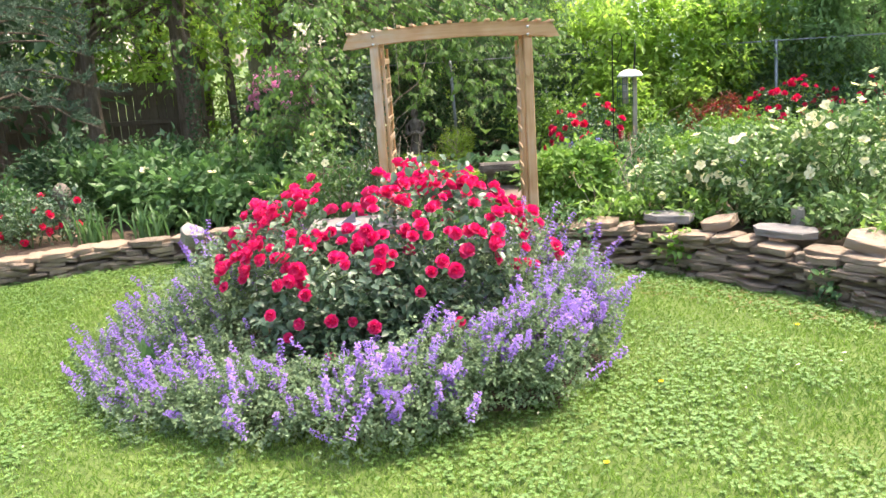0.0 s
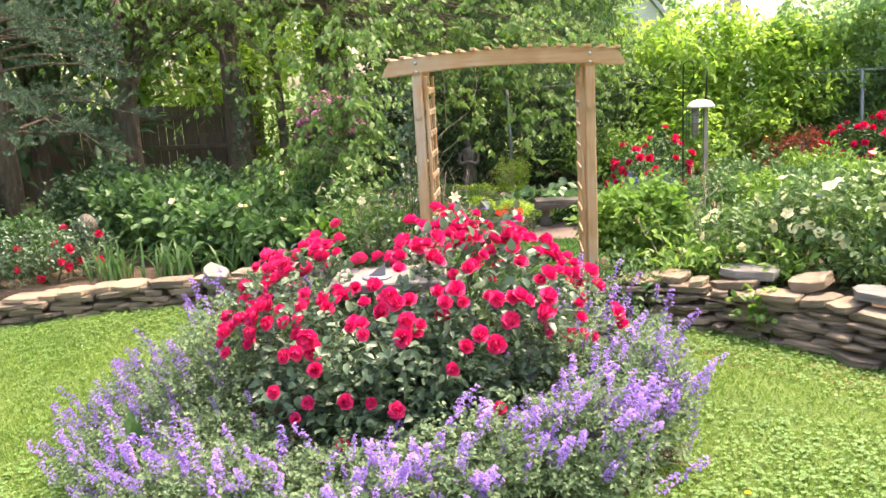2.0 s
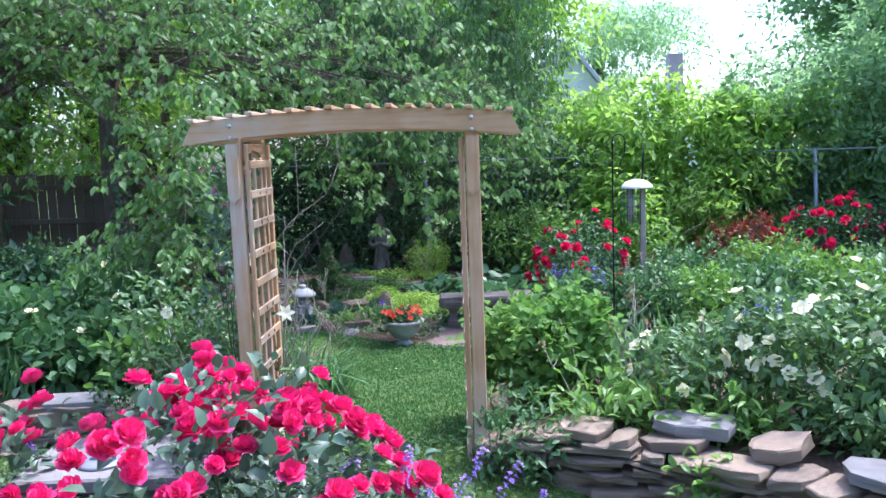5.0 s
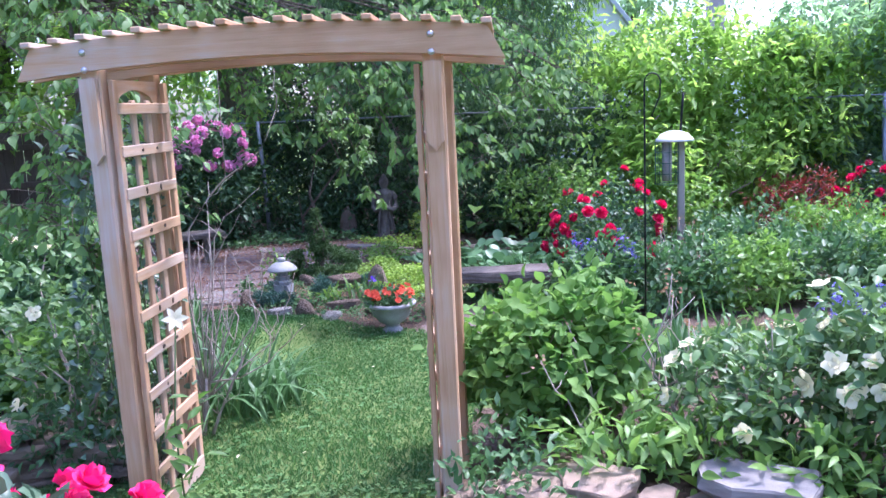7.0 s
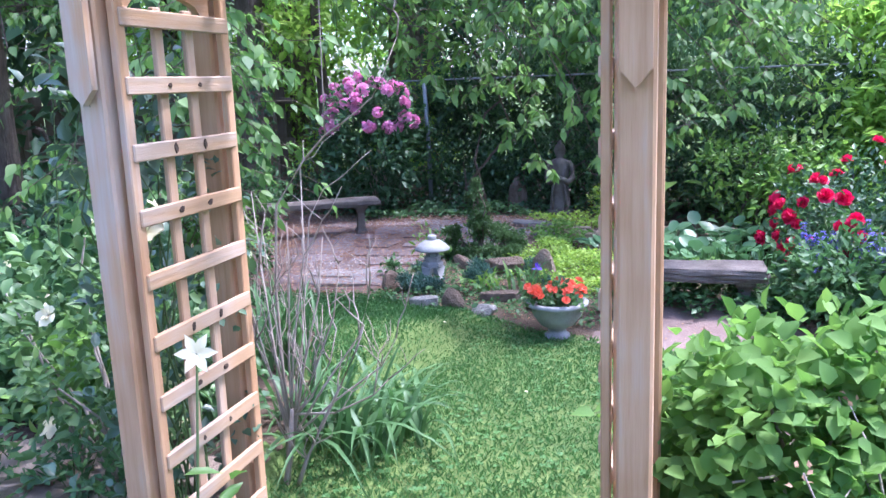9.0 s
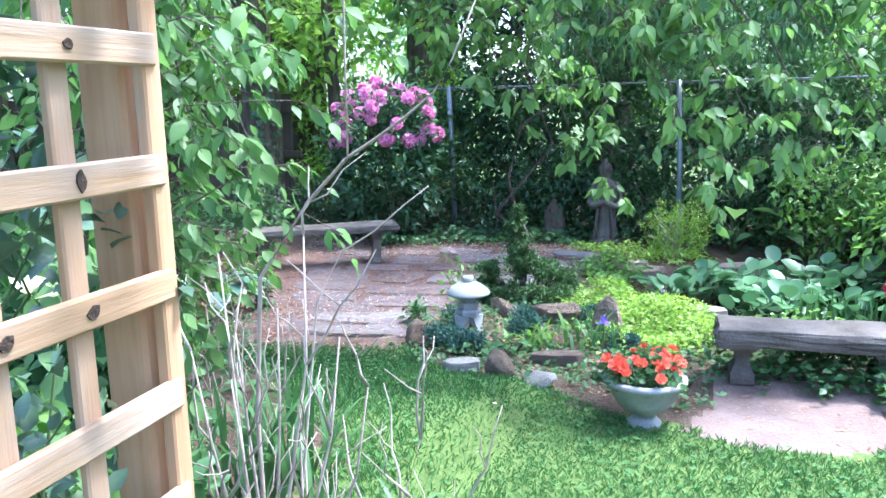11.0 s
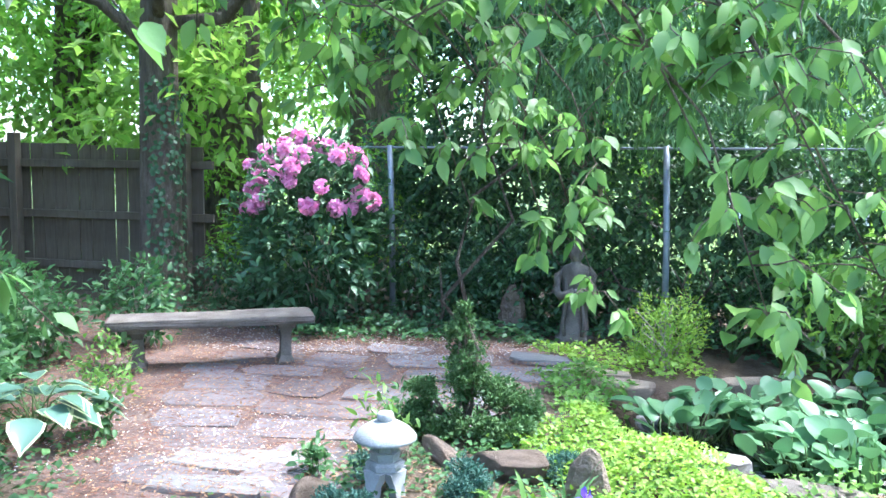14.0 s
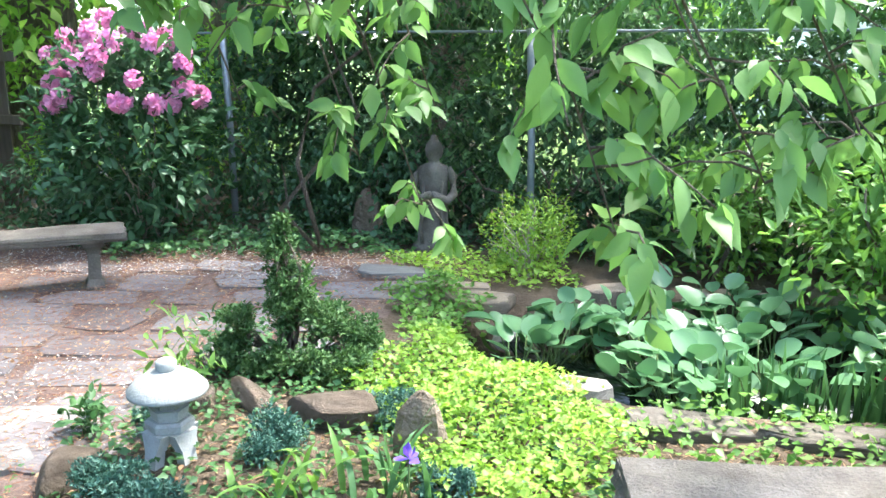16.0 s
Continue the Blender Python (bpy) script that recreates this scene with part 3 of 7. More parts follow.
    v, t = leafy(rng, C, O, per, leaf, leaf * 0.6 * spread_k, fine=fine, wide=wide, hang=hang, up=up)
    v[:, 2] = np.maximum(v[:, 2], 0.004)
    part("foliage", mesh_arrays("foliage", v, t, M[mat]), None, ob, kind="stuff")
    ends = C[rng.choice(len(C), min(stems, len(C)), replace=False)]
    lines = [bend(rng, (rng.normal(0, radii[0] * 0.12), rng.normal(0, radii[1] * 0.12), -0.02), e, 5, 0.05, 0.1, stem_r, stem_r * 0.4) for e in ends]
    v, t = tube_arrays(lines, 5)
    part("stems", mesh_arrays("stems", v, t, M[stem]), None, ob, kind="stuff")
    ob["reach"] = float(max(radii))
    return ob, C, O


def strap_plant(name, x, y, z, n, length, width, mat, seed, label, category="plant", spread_r=0.12, arch=0.6, group="", pieces=False):
    """A clump of long arching strap leaves."""
    rng = np.random.default_rng(seed)
    ob = thing(name, x, y, z, label, category, group)
    sets = []
    for i in range(n):
        a = rng.uniform(0, 2 * np.pi)
        L = length * rng.uniform(0.6, 1.15)
        lean = rng.uniform(0.15, 1.0) * arch
        o = np.array([rng.normal(0, spread_r), rng.normal(0, spread_r), 0.0])
        d = np.array([np.cos(a), np.sin(a), 0])
        s = np.array([-d[1], d[0], 0])
        u = np.linspace(0, 1, 7)
        c = o + d * (L * lean * u[:, None] ** 1.5) + np.array([0, 0, 1]) * (L * (u - 0.75 * lean * u ** 2.6))[:, None]
        c[:, 2] = np.maximum(c[:, 2], 0.006)
        w = width * np.array([0.7, 1, 1, 0.95, 0.8, 0.5, 0.04])[:, None] / 2
        up = np.array([0, 0, 1.0]) * width * 0.25
        V = np.concatenate([c - s * w + up * 0.5, c, c + s * w + up * 0.5])
        T = []
        for k in range(6):
            T += [(k, 7 + k, 8 + k), (k, 8 + k, k + 1), (7 + k, 14 + k, 15 + k), (7 + k, 15 + k, 8 + k)]
        sets.append((V, np.array(T)))
    v, t = merged(sets)
    if pieces:
        leaf_pieces(ob, v, t, n, mat)
    else:
        part("leaves", mesh_arrays("leaves", v, t, M[mat]), None, ob, kind="stuff")
    return ob


def petal_ring(n, radius, height, curl, width, phase, base_z):
    """Cupped petals round an axis: arrays."""
    sets = []
    for i in range(n):
        a = phase + 2 * np.pi * i / n
        d, s = np.array([np.cos(a), np.sin(a), 0]), np.array([-np.sin(a), np.cos(a), 0])
        pts = []
        for u, w, out, hh in ((0, 0.0, 0.0, 0), (0.55, 1.0, 0.75, 0.55), (1.0, 0.7, 1.0 + curl, 1.0 - abs(curl) * 0.3)):
            for q in (-1, 0, 1):
                pts.append(d * radius * out * (1 if q == 0 else 0.93) + s * q * w * width / 2 + np.array([0, 0, base_z + height * hh - (0.12 * height if q else 0)]))
        T = []
        for r in range(2):
            for q in range(2):
                k = r * 3 + q
                T += [(k, k + 1, k + 4), (k, k + 4, k + 3)]
        sets.append((np.array(pts), np.array(T)))
    return merged(sets)


def bloom_mesh(name, mat, r, seed, layers=((7, 1.0, 0.3, 0.12), (6, 0.88, 0.62, 0.0), (6, 0.68, 0.85, -0.05), (5, 0.46, 0.98, -0.15), (3, 0.24, 0.95, -0.4))):
    rng = np.random.default_rng(seed)
    sets = []
    for n, k, h, c in layers:
        sets.append(petal_ring(n, r * k, r * h * 1.3, c, r * k * 1.1, rng.uniform(0, 6), 0.0))
    v, t = merged(sets)
    v = v + rng.normal(0, r * 0.085, v.shape)
    base = (np.arange(len(v)) % 9) < 3
    v[0] = 0
    t = np.where(base[t], 0, t)
    t = t[(t[:, 0] != t[:, 1]) & (t[:, 1] != t[:, 2]) & (t[:, 0] != t[:, 2])]
    used, inv = np.unique(t, return_inverse=True)
    return mesh_arrays(name, v[used], inv.reshape(t.shape), M[mat])


def spike_mesh(name, mat, length, seed, whorls=11, per=6, size=0.0095, thick=0.013):
    """A flower spike: whorls of small two-lipped florets on a thin stem."""
    rng = np.random.default_rng(seed)
    P, D = [], []
    for w in range(whorls):
        u = w / whorls
        for i in range(per):
            a = rng.uniform(0, 6.283)
            rr = thick * (1.1 - 0.75 * u) * rng.uniform(0.5, 1.2)
            P.append((np.cos(a) * rr, np.sin(a) * rr, length * (0.12 + 0.88 * u) + rng.normal(0, length * 0.012)))
            D.append((np.cos(a), np.sin(a), 0.35))
    P, D = np.array(P), np.array(D)
    s = size * rng.uniform(0.7, 1.3, len(P))
    v1, t1 = leaf_arrays(P, D, np.tile([0, 0, 1.0], (len(P), 1)), s * 1.4, s * 1.3, 0.3, 0.5, False)
    v2, t2 = leaf_arrays(P, D + rng.normal(0, 0.4, D.shape), rng.normal(0, 1, D.shape), s, s, 0.3, 0.2, False)
    v, t = merged([(v1, t1), (v2, t2)])
    return mesh_arrays(name, v, t, M[mat])


def facing(d, rng=None, lean=0.0):
    """A rotation that turns +z towards d, with a chance turn about it."""
    q = Vector(d).to_track_quat("Z", "Y").to_matrix().to_4x4()
    if rng is not None:
        q = q @ Matrix.Rotation(rng.uniform(0, 6.28), 4, "Z")
    return q


def set_on(parent, name, meshes, spots, dirs, rng, lo=0.8, hi=1.2, label=""):
    """Copies of a few shared meshes at many spots, as parts of their plant."""
    for p, d in zip(spots, dirs):
        me = meshes[int(rng.integers(len(meshes)))]
        s = rng.uniform(lo, hi)
        part(name, me, None, parent, label, Matrix.Translation(Vector(p)) @ facing(d, rng) @ Matrix.Diagonal((s, s, s, 1)))


def slab_mesh(name, mat, seed, sides=8, jag=0.16):
    """A unit stone, 1 x 1 x 1 about its centre, with an uneven rim in three rings."""
    rng = np.random.default_rng(seed)
    ang = np.linspace(0, 2 * np.pi, sides, endpoint=False) + rng.uniform(-0.18, 0.18, sides)
    rad = 1.0 / np.maximum(np.abs(np.cos(ang)), np.abs(np.sin(ang))) * 0.5
    rad = np.minimum(rad, 0.62) * (1 + rng.uniform(-jag, jag * 0.4, sides))
    V = []
    for z, k in ((-0.5, 0.95), (-0.2, 1.0), (0.38, 1.0), (0.5, 0.95)):
        for a, r in zip(ang, rad):
            q = r * k * (1 + rng.uniform(-0.07, 0.05))
            V.append((np.cos(a) * q, np.sin(a) * q, z + rng.uniform(-0.06, 0.06)))
    F = []
    for i in range(3):
        for j in range(sides):
            q = (j + 1) % sides
            F.append((i * sides + j, i * sides + q, (i + 1) * sides + q, (i + 1) * sides + j))
    F.append(tuple(range(sides - 1, -1, -1)))
    F.append(tuple(range(3 * sides, 4 * sides)))
    return mesh_from(name, V, F, M[mat])


def rock_mesh(name, mat, seed, edge=0.55):
    """A unit boulder: a ball cut by chance planes, with rounded facets."""
    rng = np.random.default_rng(seed)
    bm = bmesh.new()
    bmesh.ops.create_icosphere(bm, subdivisions=3, radius=0.5)
    cuts = [(unit(rng.normal(size=(1, 3)))[0], rng.uniform(0.27, 0.43)) for _ in range(11)]
    for v in bm.verts:
        p = np.array(v.co)
        for n, d in cuts:
            k = float(p @ n)
            if k > d:
                p = p - n * (k - d) * 0.92
        p = p * (1 + 0.05 * noise.noise(Vector(p * 5 + seed)))
        v.co = Vector(p * 1.25)
    me = bpy.data.meshes.new(name)
    bm.to_mesh(me)
    bm.free()
    me.materials.append(M[mat])
    return me


def box_bm(sx, sy, sz, cx=0, cy=0, cz=0, bevel=0.004):
    bm = bmesh.new()
    bmesh.ops.create_cube(bm, size=1)
    bmesh.ops.scale(bm, vec=(sx, sy, sz), verts=bm.verts)
    if bevel:
        bmesh.ops.bevel(bm, geom=bm.edges[:], offset=bevel, segments=1, affect="EDGES")
    bmesh.ops.translate(bm, vec=(cx, cy, cz), verts=bm.verts)
    return bm


def lathe_bm(profile, segs=20, square=False):
    """A turned form from (radius, height) pairs."""
    bm = bmesh.new()
    rings = []
    for r, z in profile:
        ring = []
        for i in range(segs):
            a = 2 * math.pi * i / segs + (math.pi / 4 if segs == 4 else 0)
            ring.append(bm.verts.new((r * math.cos(a), r * math.sin(a), z)))
        rings.append(ring)
    for a, b in zip(rings, rings[1:]):
        for i in range(segs):
            bm.faces.new((a[i], a[(i + 1) % segs], b[(i + 1) % segs], b[i]))
    bm.faces.new(rings[0][::-1])
    bm.faces.new(rings[-1])
    if segs > 8:
        for f in bm.faces:
            f.smooth = True
    return bm


def tree_mesh_parts(ob, rng, lines, bark="bark", sides=8):
    v, t = tube_arrays(lines, sides)
    me = mesh_arrays("trunk", v, t, M[bark])
    me.polygons.foreach_set("use_smooth", [True] * len(me.polygons))
    return part("trunk", me, None, ob)

# ---------------------------------------------------------------- ground


def inside(px, py, poly):
    """Which points lie in a polygon."""
    r = np.zeros(px.shape, bool)
    n = len(poly)
    for i in range(n):
        (x0, y0), (x1, y1) = poly[i], poly[(i + 1) % n]
        cross = ((y0 > py) != (y1 > py)) & (px < (x1 - x0) * (py - y0) / ((y1 - y0) if y1 != y0 else 1e-9) + x0)
        r ^= cross
    return r


FRONT_LAWN = [(-9, -6), (9, -6), (9, 2.4), (3.5, 3.75), (2.95, 4.55), (2.65, 5.05), (2.32, 5.52), (1.9, 5.95), (1.3, 6.22), (0.95, 6.4), (0.95, 7.2), (1.0, 7.9), (1.3, 8.5), (2.2, 8.7), (3.2, 8.6), (7.5, 8.8), (7.5, 10.2), (3.4, 9.5), (2.2, 9.55), (1.5, 9.75), (0.55, 9.65), (0.05, 9.8),
              (-0.3, 10.1), (-0.68, 10.05), (-1.02, 10.25), (-1.25, 10.6), (-1.3, 10.8), (-1.65, 10.72), (-2.1, 10.45), (-2.4, 10.1), (-1.6, 9.6), (-1.3, 9.1), (-0.85, 8.6), (-0.5, 7.8), (-0.36, 6.9), (-1.9, 6.8), (-2.6, 6.74), (-3.3, 6.72), (-3.9, 6.68), (-4.5, 6.6), (-5.3, 6.44), (-9, 6.3)]
BED = [(-0.35 + 1.5 * math.cos(a * math.pi / 12) * (1 + 0.05 * math.sin(3 * a)), 4.5 + 1.15 * math.sin(a * math.pi / 12)) for a in range(24)]
LITTER = [(-4.6, 14.9), (-2.2, 14.0), (-0.7, 14.0), (-0.4, 13.3), (-0.6, 12.6), (-1.1, 11.9), (-1.15, 11.0), (-1.25, 10.4), (-2.1, 10.3), (-2.9, 10.8), (-3.7, 11.8), (-4.4, 12.6), (-5.5, 13.5)]
EARTH = [(0.5, 9.6), (1.12, 9.48), (1.3, 9.75), (1.45, 10.3), (1.2, 10.5), (0.6, 10.45), (0.53, 10.2)]


def build_ground():
    fine = lambda a, b, s: np.arange(a, b + 1e-6, s)
    xs = np.concatenate([[-900, -200, -60, -25, -14], fine(-10, -5.1, 0.1), fine(-5, 2.95, 0.05), fine(3, 10, 0.1), [14, 25, 60, 200, 900]])
    ys = np.concatenate([[-900, -200, -60, -25, -12], fine(-7, 5.9, 0.1), fine(6, 14.95, 0.05), fine(15, 18, 0.1), [22, 30, 60, 200, 900]])
    X, Y = np.meshgrid(xs, ys)
    Z = gz(X, Y)
    nx, ny = len(xs), len(ys)
    idx = np.arange(nx * ny).reshape(ny, nx)
    F = np.stack([idx[:-1, :-1], idx[:-1, 1:], idx[1:, 1:], idx[1:, :-1]], -1).reshape(-1, 4)
    me = mesh_from("ground", np.stack([X, Y, Z], -1).reshape(-1, 3), F, M["soil"], True)
    for k in ("lawn_soil", "litter", "bare_earth"):
        me.materials.append(M[k])
    cx = (X[:-1, :-1] + X[1:, 1:]).ravel() / 2
    cy = (Y[:-1, :-1] + Y[1:, 1:]).ravel() / 2
    which = np.zeros(len(cx), np.int32)
    rg = np.random.default_rng(4)
    cx = cx + 0.05 * np.sin(cy * 9 + cx * 4) + rg.normal(0, 0.03, len(cx))
    cy = cy + 0.05 * np.sin(cx * 8 - cy * 3) + rg.normal(0, 0.03, len(cy))
    which[inside(cx, cy, FRONT_LAWN) & ~inside(cx, cy, BED)] = 1
    which[inside(cx, cy, LITTER)] = 2
    which[inside(cx, cy, EARTH)] = 3
    which[(np.abs(cx) > 10) | (cy < -7) | (cy > 18)] = 1
    me.polygons.foreach_set("material_index", which)
    ob = new("ground", me)
    return tagged(ob, "garden soil with mown lawn, leaf litter and bare earth", "ground", kind="structure")


build_ground()


def build_grass(name, poly, holes, box, count, mat, seed, h0, h1, label):
    """Loose blades of turf over part of the lawn."""
    rng = np.random.default_rng(seed)
    x, y = rng.uniform(box[0], box[1], count), rng.uniform(box[2], box[3], count)
    ok = inside(x, y, poly)
    for h in holes:
        ok &= ~inside(x, y, h)
    x, y = x[ok], y[ok]
    k = len(x)
    lush = 0.75 + 0.5 * (0.5 + 0.5 * np.sin(x * 2.3 + np.sin(y * 1.9)) * np.cos(y * 2.7))
    P = np.stack([x, y, gz(x, y) - 0.003], 1)
    D = unit(rng.normal(0, 0.55, (k, 3)) * np.array([1, 1, 0.2]) + np.array([0, 0, 0.8]))
    N = unit(rng.normal(0, 1, (k, 3)) * np.array([1, 1, 0.3]))
    L = rng.uniform(h0, h1, k) * lush
    v, t = leaf_arrays(P, D, N, L, rng.uniform(0.004, 0.008, k), 0.1, 0.25, False)
    ob = new(name, mesh_arrays(name, v, t, M[mat]))
    return tagged(ob, label, "grass", kind="stuff")


build_grass("lawn_grass", FRONT_LAWN, [BED], (-4.6, 4.2, 2.2, 6.6), 150000, "grass", 1, 0.02, 0.045, "short mown yellow-green lawn grass")
build_grass("lawn_grass", FRONT_LAWN, [[(-4.6, 2.2), (4.2, 2.2), (4.2, 6.6), (-4.6, 6.6)]], (-8.5, 8.5, -2.5, 6.0), 90000, "grass", 8, 0.03, 0.06, "short mown yellow-green lawn grass")
build_grass("lawn_grass", FRONT_LAWN, [EARTH], (-2.2, 1.6, 6.6, 10.5), 80000, "grass_shaded", 2, 0.02, 0.042, "green lawn grass behind the arbor, its colour darkened for shade")
build_grass("path_grass", FRONT_LAWN, [EARTH], (1.3, 7.5, 8.3, 10.2), 30000, "grass", 3, 0.03, 0.07, "grass path between the flower beds")



def build_clover(name, poly, holes, box, count, mat, seed, label, cover=0.0):
    """Patches of three-leaved clover low in the turf."""
    rng = np.random.default_rng(seed)
    x, y = rng.uniform(box[0], box[1], count), rng.uniform(box[2], box[3], count)
    patch = np.sin(x * 1.9 + 1.3 * np.sin(y * 1.4 + seed)) * np.cos(y * 2.1 + seed) + 0.5 * np.sin(x * 5.3 + y * 4.1) + rng.normal(0, 0.35, count)
    ok = inside(x, y, poly) & (patch > cover)
    for h in holes:
        ok &= ~inside(x, y, h)
    x, y = x[ok], y[ok]
    k = len(x)
    P = np.repeat(np.stack([x, y, gz(x, y) + rng.uniform(0.012, 0.034, k)], 1), 3, 0)
    a = np.repeat(rng.uniform(0, 6.283, k), 3) + np.tile([0, 2.094, 4.189], k)
    D = np.stack([np.cos(a), np.sin(a), 0.15 + 0 * a], 1)
    N = np.repeat(rng.normal(0, 0.25, (k, 3)), 3, 0) + np.array([0, 0, 1.0])
    L = np.repeat(rng.uniform(0.009, 0.019, k), 3)
    v, t = leaf_arrays(P, D, N, L, L * 0.95, 0.12, 0.1, False)
    return tagged(new(name, mesh_arrays(name, v, t, M[mat])), label, "clover", kind="stuff")


build_clover("clover", FRONT_LAWN, [BED], (-4.2, 4.2, 1.6, 6.7), 60000, "clover_leaf", 5, "patches of clover in the mown lawn")
# clover behind the arbor takes the grass colour darkened for shade
build_clover("clover", FRONT_LAWN, [EARTH], (-2.2, 1.6, 6.6, 10.8), 4500, "grass_shaded", 6, "patches of clover in the shaded lawn", -0.2)

# ---------------------------------------------------------------- dry stone walls

STONES = [slab_mesh("stone", "slate", 40 + i) for i in range(12)]


def along(line, s):
    """The point and heading at a run s along a line of (x, y)."""
    for (x0, y0), (x1, y1) in zip(line, line[1:]):
        d = math.hypot(x1 - x0, y1 - y0)
        if s <= d:
            return x0 + (x1 - x0) * s / d, y0 + (y1 - y0) * s / d, math.atan2(y1 - y0, x1 - x0)
        s -= d
    return x1, y1, math.atan2(y1 - y0, x1 - x0)


def dry_wall(name, line, height, seed, label, depth=0.26):
    rng = np.random.default_rng(seed)
    ob = thing(name, label=label, category="wall", kind="structure")
    total = sum(math.hypot(b[0] - a[0], b[1] - a[1]) for a, b in zip(line, line[1:]))
    courses, z = [], 0.0
    while z < 0.5:
        t = rng.uniform(0.02, 0.046)
        courses.append((z, t))
        z += t
    for ci, (z0, t) in enumerate(courses):
        s = -rng.uniform(0, 0.2)
        while s < total:
            ln = rng.uniform(0.1, 0.4)
            x, y, a = along(line, max(0.01, min(total - 0.01, s + ln / 2)))
            top = height(s + ln / 2, total)
            base = ground_z(x + 0.12 * math.sin(a), y - 0.12 * math.cos(a)) - 0.02
            if z0 + t * 0.6 < top:
                cap = z0 + t + 0.03 > top
                th = t * rng.uniform(0.85, 1.2) * (1.15 if cap else 1)
                out = rng.normal(0, 0.03) + (0.015 if cap else 0) - 0.05 * z0
                m = Matrix.Translation((x + out * math.sin(a), y - out * math.cos(a), base + z0 + t / 2 + rng.normal(0, 0.004))) @ Matrix.Rotation(a + rng.normal(0, 0.05), 4, "Z") @ Matrix.Rotation(rng.normal(0, 0.05), 4, "Y") @ Matrix.Rotation(rng.normal(0, 0.04), 4, "X") @ Matrix.Diagonal((ln * 1.02, depth * rng.uniform(0.85, 1.2), th, 1))
                part("stone", STONES[int(rng.integers(12))], None, ob, m=m)
            s += ln * 1.0 + rng.uniform(0.0, 0.015)
    return ob


dry_wall("wall_east", WALL_R, lambda s, n: 0.365 if s > 0.35 else 0.2 + 0.47 * s, 5, "dry stacked wall of flat brown and grey fieldstones")
dry_wall("wall_west", WALL_L, lambda s, n: 0.2 + 0.017 * s if s < n - 0.5 else 0.23, 6, "low dry stacked wall of flat grey-brown fieldstones")


def single_stone(name, x, y, z, size, turn, mat, seed, label, tilt=0, roll=0, category="stone"):
    ob = new(name, slab_mesh(name, mat, seed, 9, 0.2))
    ob.matrix_world = pose(x, y, z, tilt, roll, turn) @ Matrix.Diagonal((*size, 1))
    return tagged(ob, label, category)


single_stone("capstone", 1.98, 6.22, 0.375, (0.42, 0.26, 0.065), -22, "bluestone", 61, "thick grey capstone lying on the dry stone wall")
single_stone("capstone", 2.28, 5.9, 0.375, (0.28, 0.24, 0.07), -40, "slate", 62, "sloping brown capstone on the dry stone wall", 8, -10)
single_stone("capstone", 2.62, 5.5, 0.375, (0.5, 0.28, 0.05), -50, "bluestone", 63, "thin flat grey slab topping the dry stone wall")
single_stone("stone_block", 2.78, 5.62, 0.45, (0.10, 0.09, 0.12), -30, "pale_rock", 64, "small square pale block standing on the wall")
single_stone("capstone", 3.0, 4.95, 0.4, (0.34, 0.3, 0.08), -50, "slate", 65, "brown boulder at the corner of the stone wall", 6, 8)
single_stone("capstone", 1.35, 6.4, 0.30, (0.28, 0.22, 0.07), 10, "slate", 66, "flat stone at the end of the wall by the arbor")
single_stone("capstone", -2.06, 6.72, 0.36, (0.2, 0.16, 0.16), 20, "pale_rock", 67, "pale triangular stone propped on the low wall", 38, 10)
single_stone("capstone", -1.5, 6.9, 0.365, (0.5, 0.26, 0.06), 4, "bluestone", 68, "long flat grey slab topping the low wall")

# ---------------------------------------------------------------- arbor
AX0, AX1, AY0, AY1 = -0.298, 0.925, 6.45, 6.92


def arbor():
    ob = thing("arbor", (AX0 + AX1) / 2, (AY0 + AY1) / 2, 0.1, "weathered cedar garden arbor with lattice sides and an arched slatted top", "arbor")
    hw, hd = (AX1 - AX0) / 2, (AY1 - AY0) / 2
    P = 0.076
    for sx in (-1, 1):
        for sy in (-1, 1):
            part("post", box_bm(P - 0.004, P - 0.016, 1.84, sx * hw, sy * hd, 0.92 - 0.05, 0.006), M["cedar_z"], ob)
    # curved beams, two at the front and two at the back
    n = 26
    x0, x1, rise, hh = -hw - 0.25, hw + 0.25, 0.05, 0.105
    for y, w in ((-hd - 0.052, 0.026), (-hd + 0.052, 0.026), (hd + 0.052, 0.026), (hd - 0.052, 0.026)):
        bm = bmesh.new()
        rows = []
        for i in range(n + 1):
            u = i / n
            x = x0 + (x1 - x0) * u
            arc = rise * (1 - (2 * u - 1) ** 2)
            xt = x + (0.055 if i == 0 else -0.055 if i == n else 0)
            rows.append([bm.verts.new(c) for c in ((x, y - w / 2, 1.745 + arc), (x, y + w / 2, 1.745 + arc), (xt, y + w / 2, 1.745 + hh + arc), (xt, y - w / 2, 1.745 + hh + arc))])
        for a, b in zip(rows, rows[1:]):
            for k in range(4):
                bm.faces.new((a[k], b[k], b[(k + 1) % 4], a[(k + 1) % 4]))
        bm.faces.new(rows[0])
        bm.faces.new(rows[-1][::-1])
        bmesh.ops.recalc_face_normals(bm, faces=bm.faces)
        part("beam", bm, M["cedar_x"], ob)
    # slats
    ns = 17
    for i in range(ns):
        u = 0.035 + 0.93 * i / (ns - 1)
        x = x0 + (x1 - x0) * u
        arc = rise * (1 - (2 * u - 1) ** 2)
        part("slat", box_bm(0.036, 2 * hd + 0.19, 0.02, x, 0, 1.745 + hh + arc + 0.011, 0.003), M["cedar_y"], ob)
    # pointed boards over the post fronts, with bolts above
    for sx in (-1, 1):
        bm = bmesh.new()
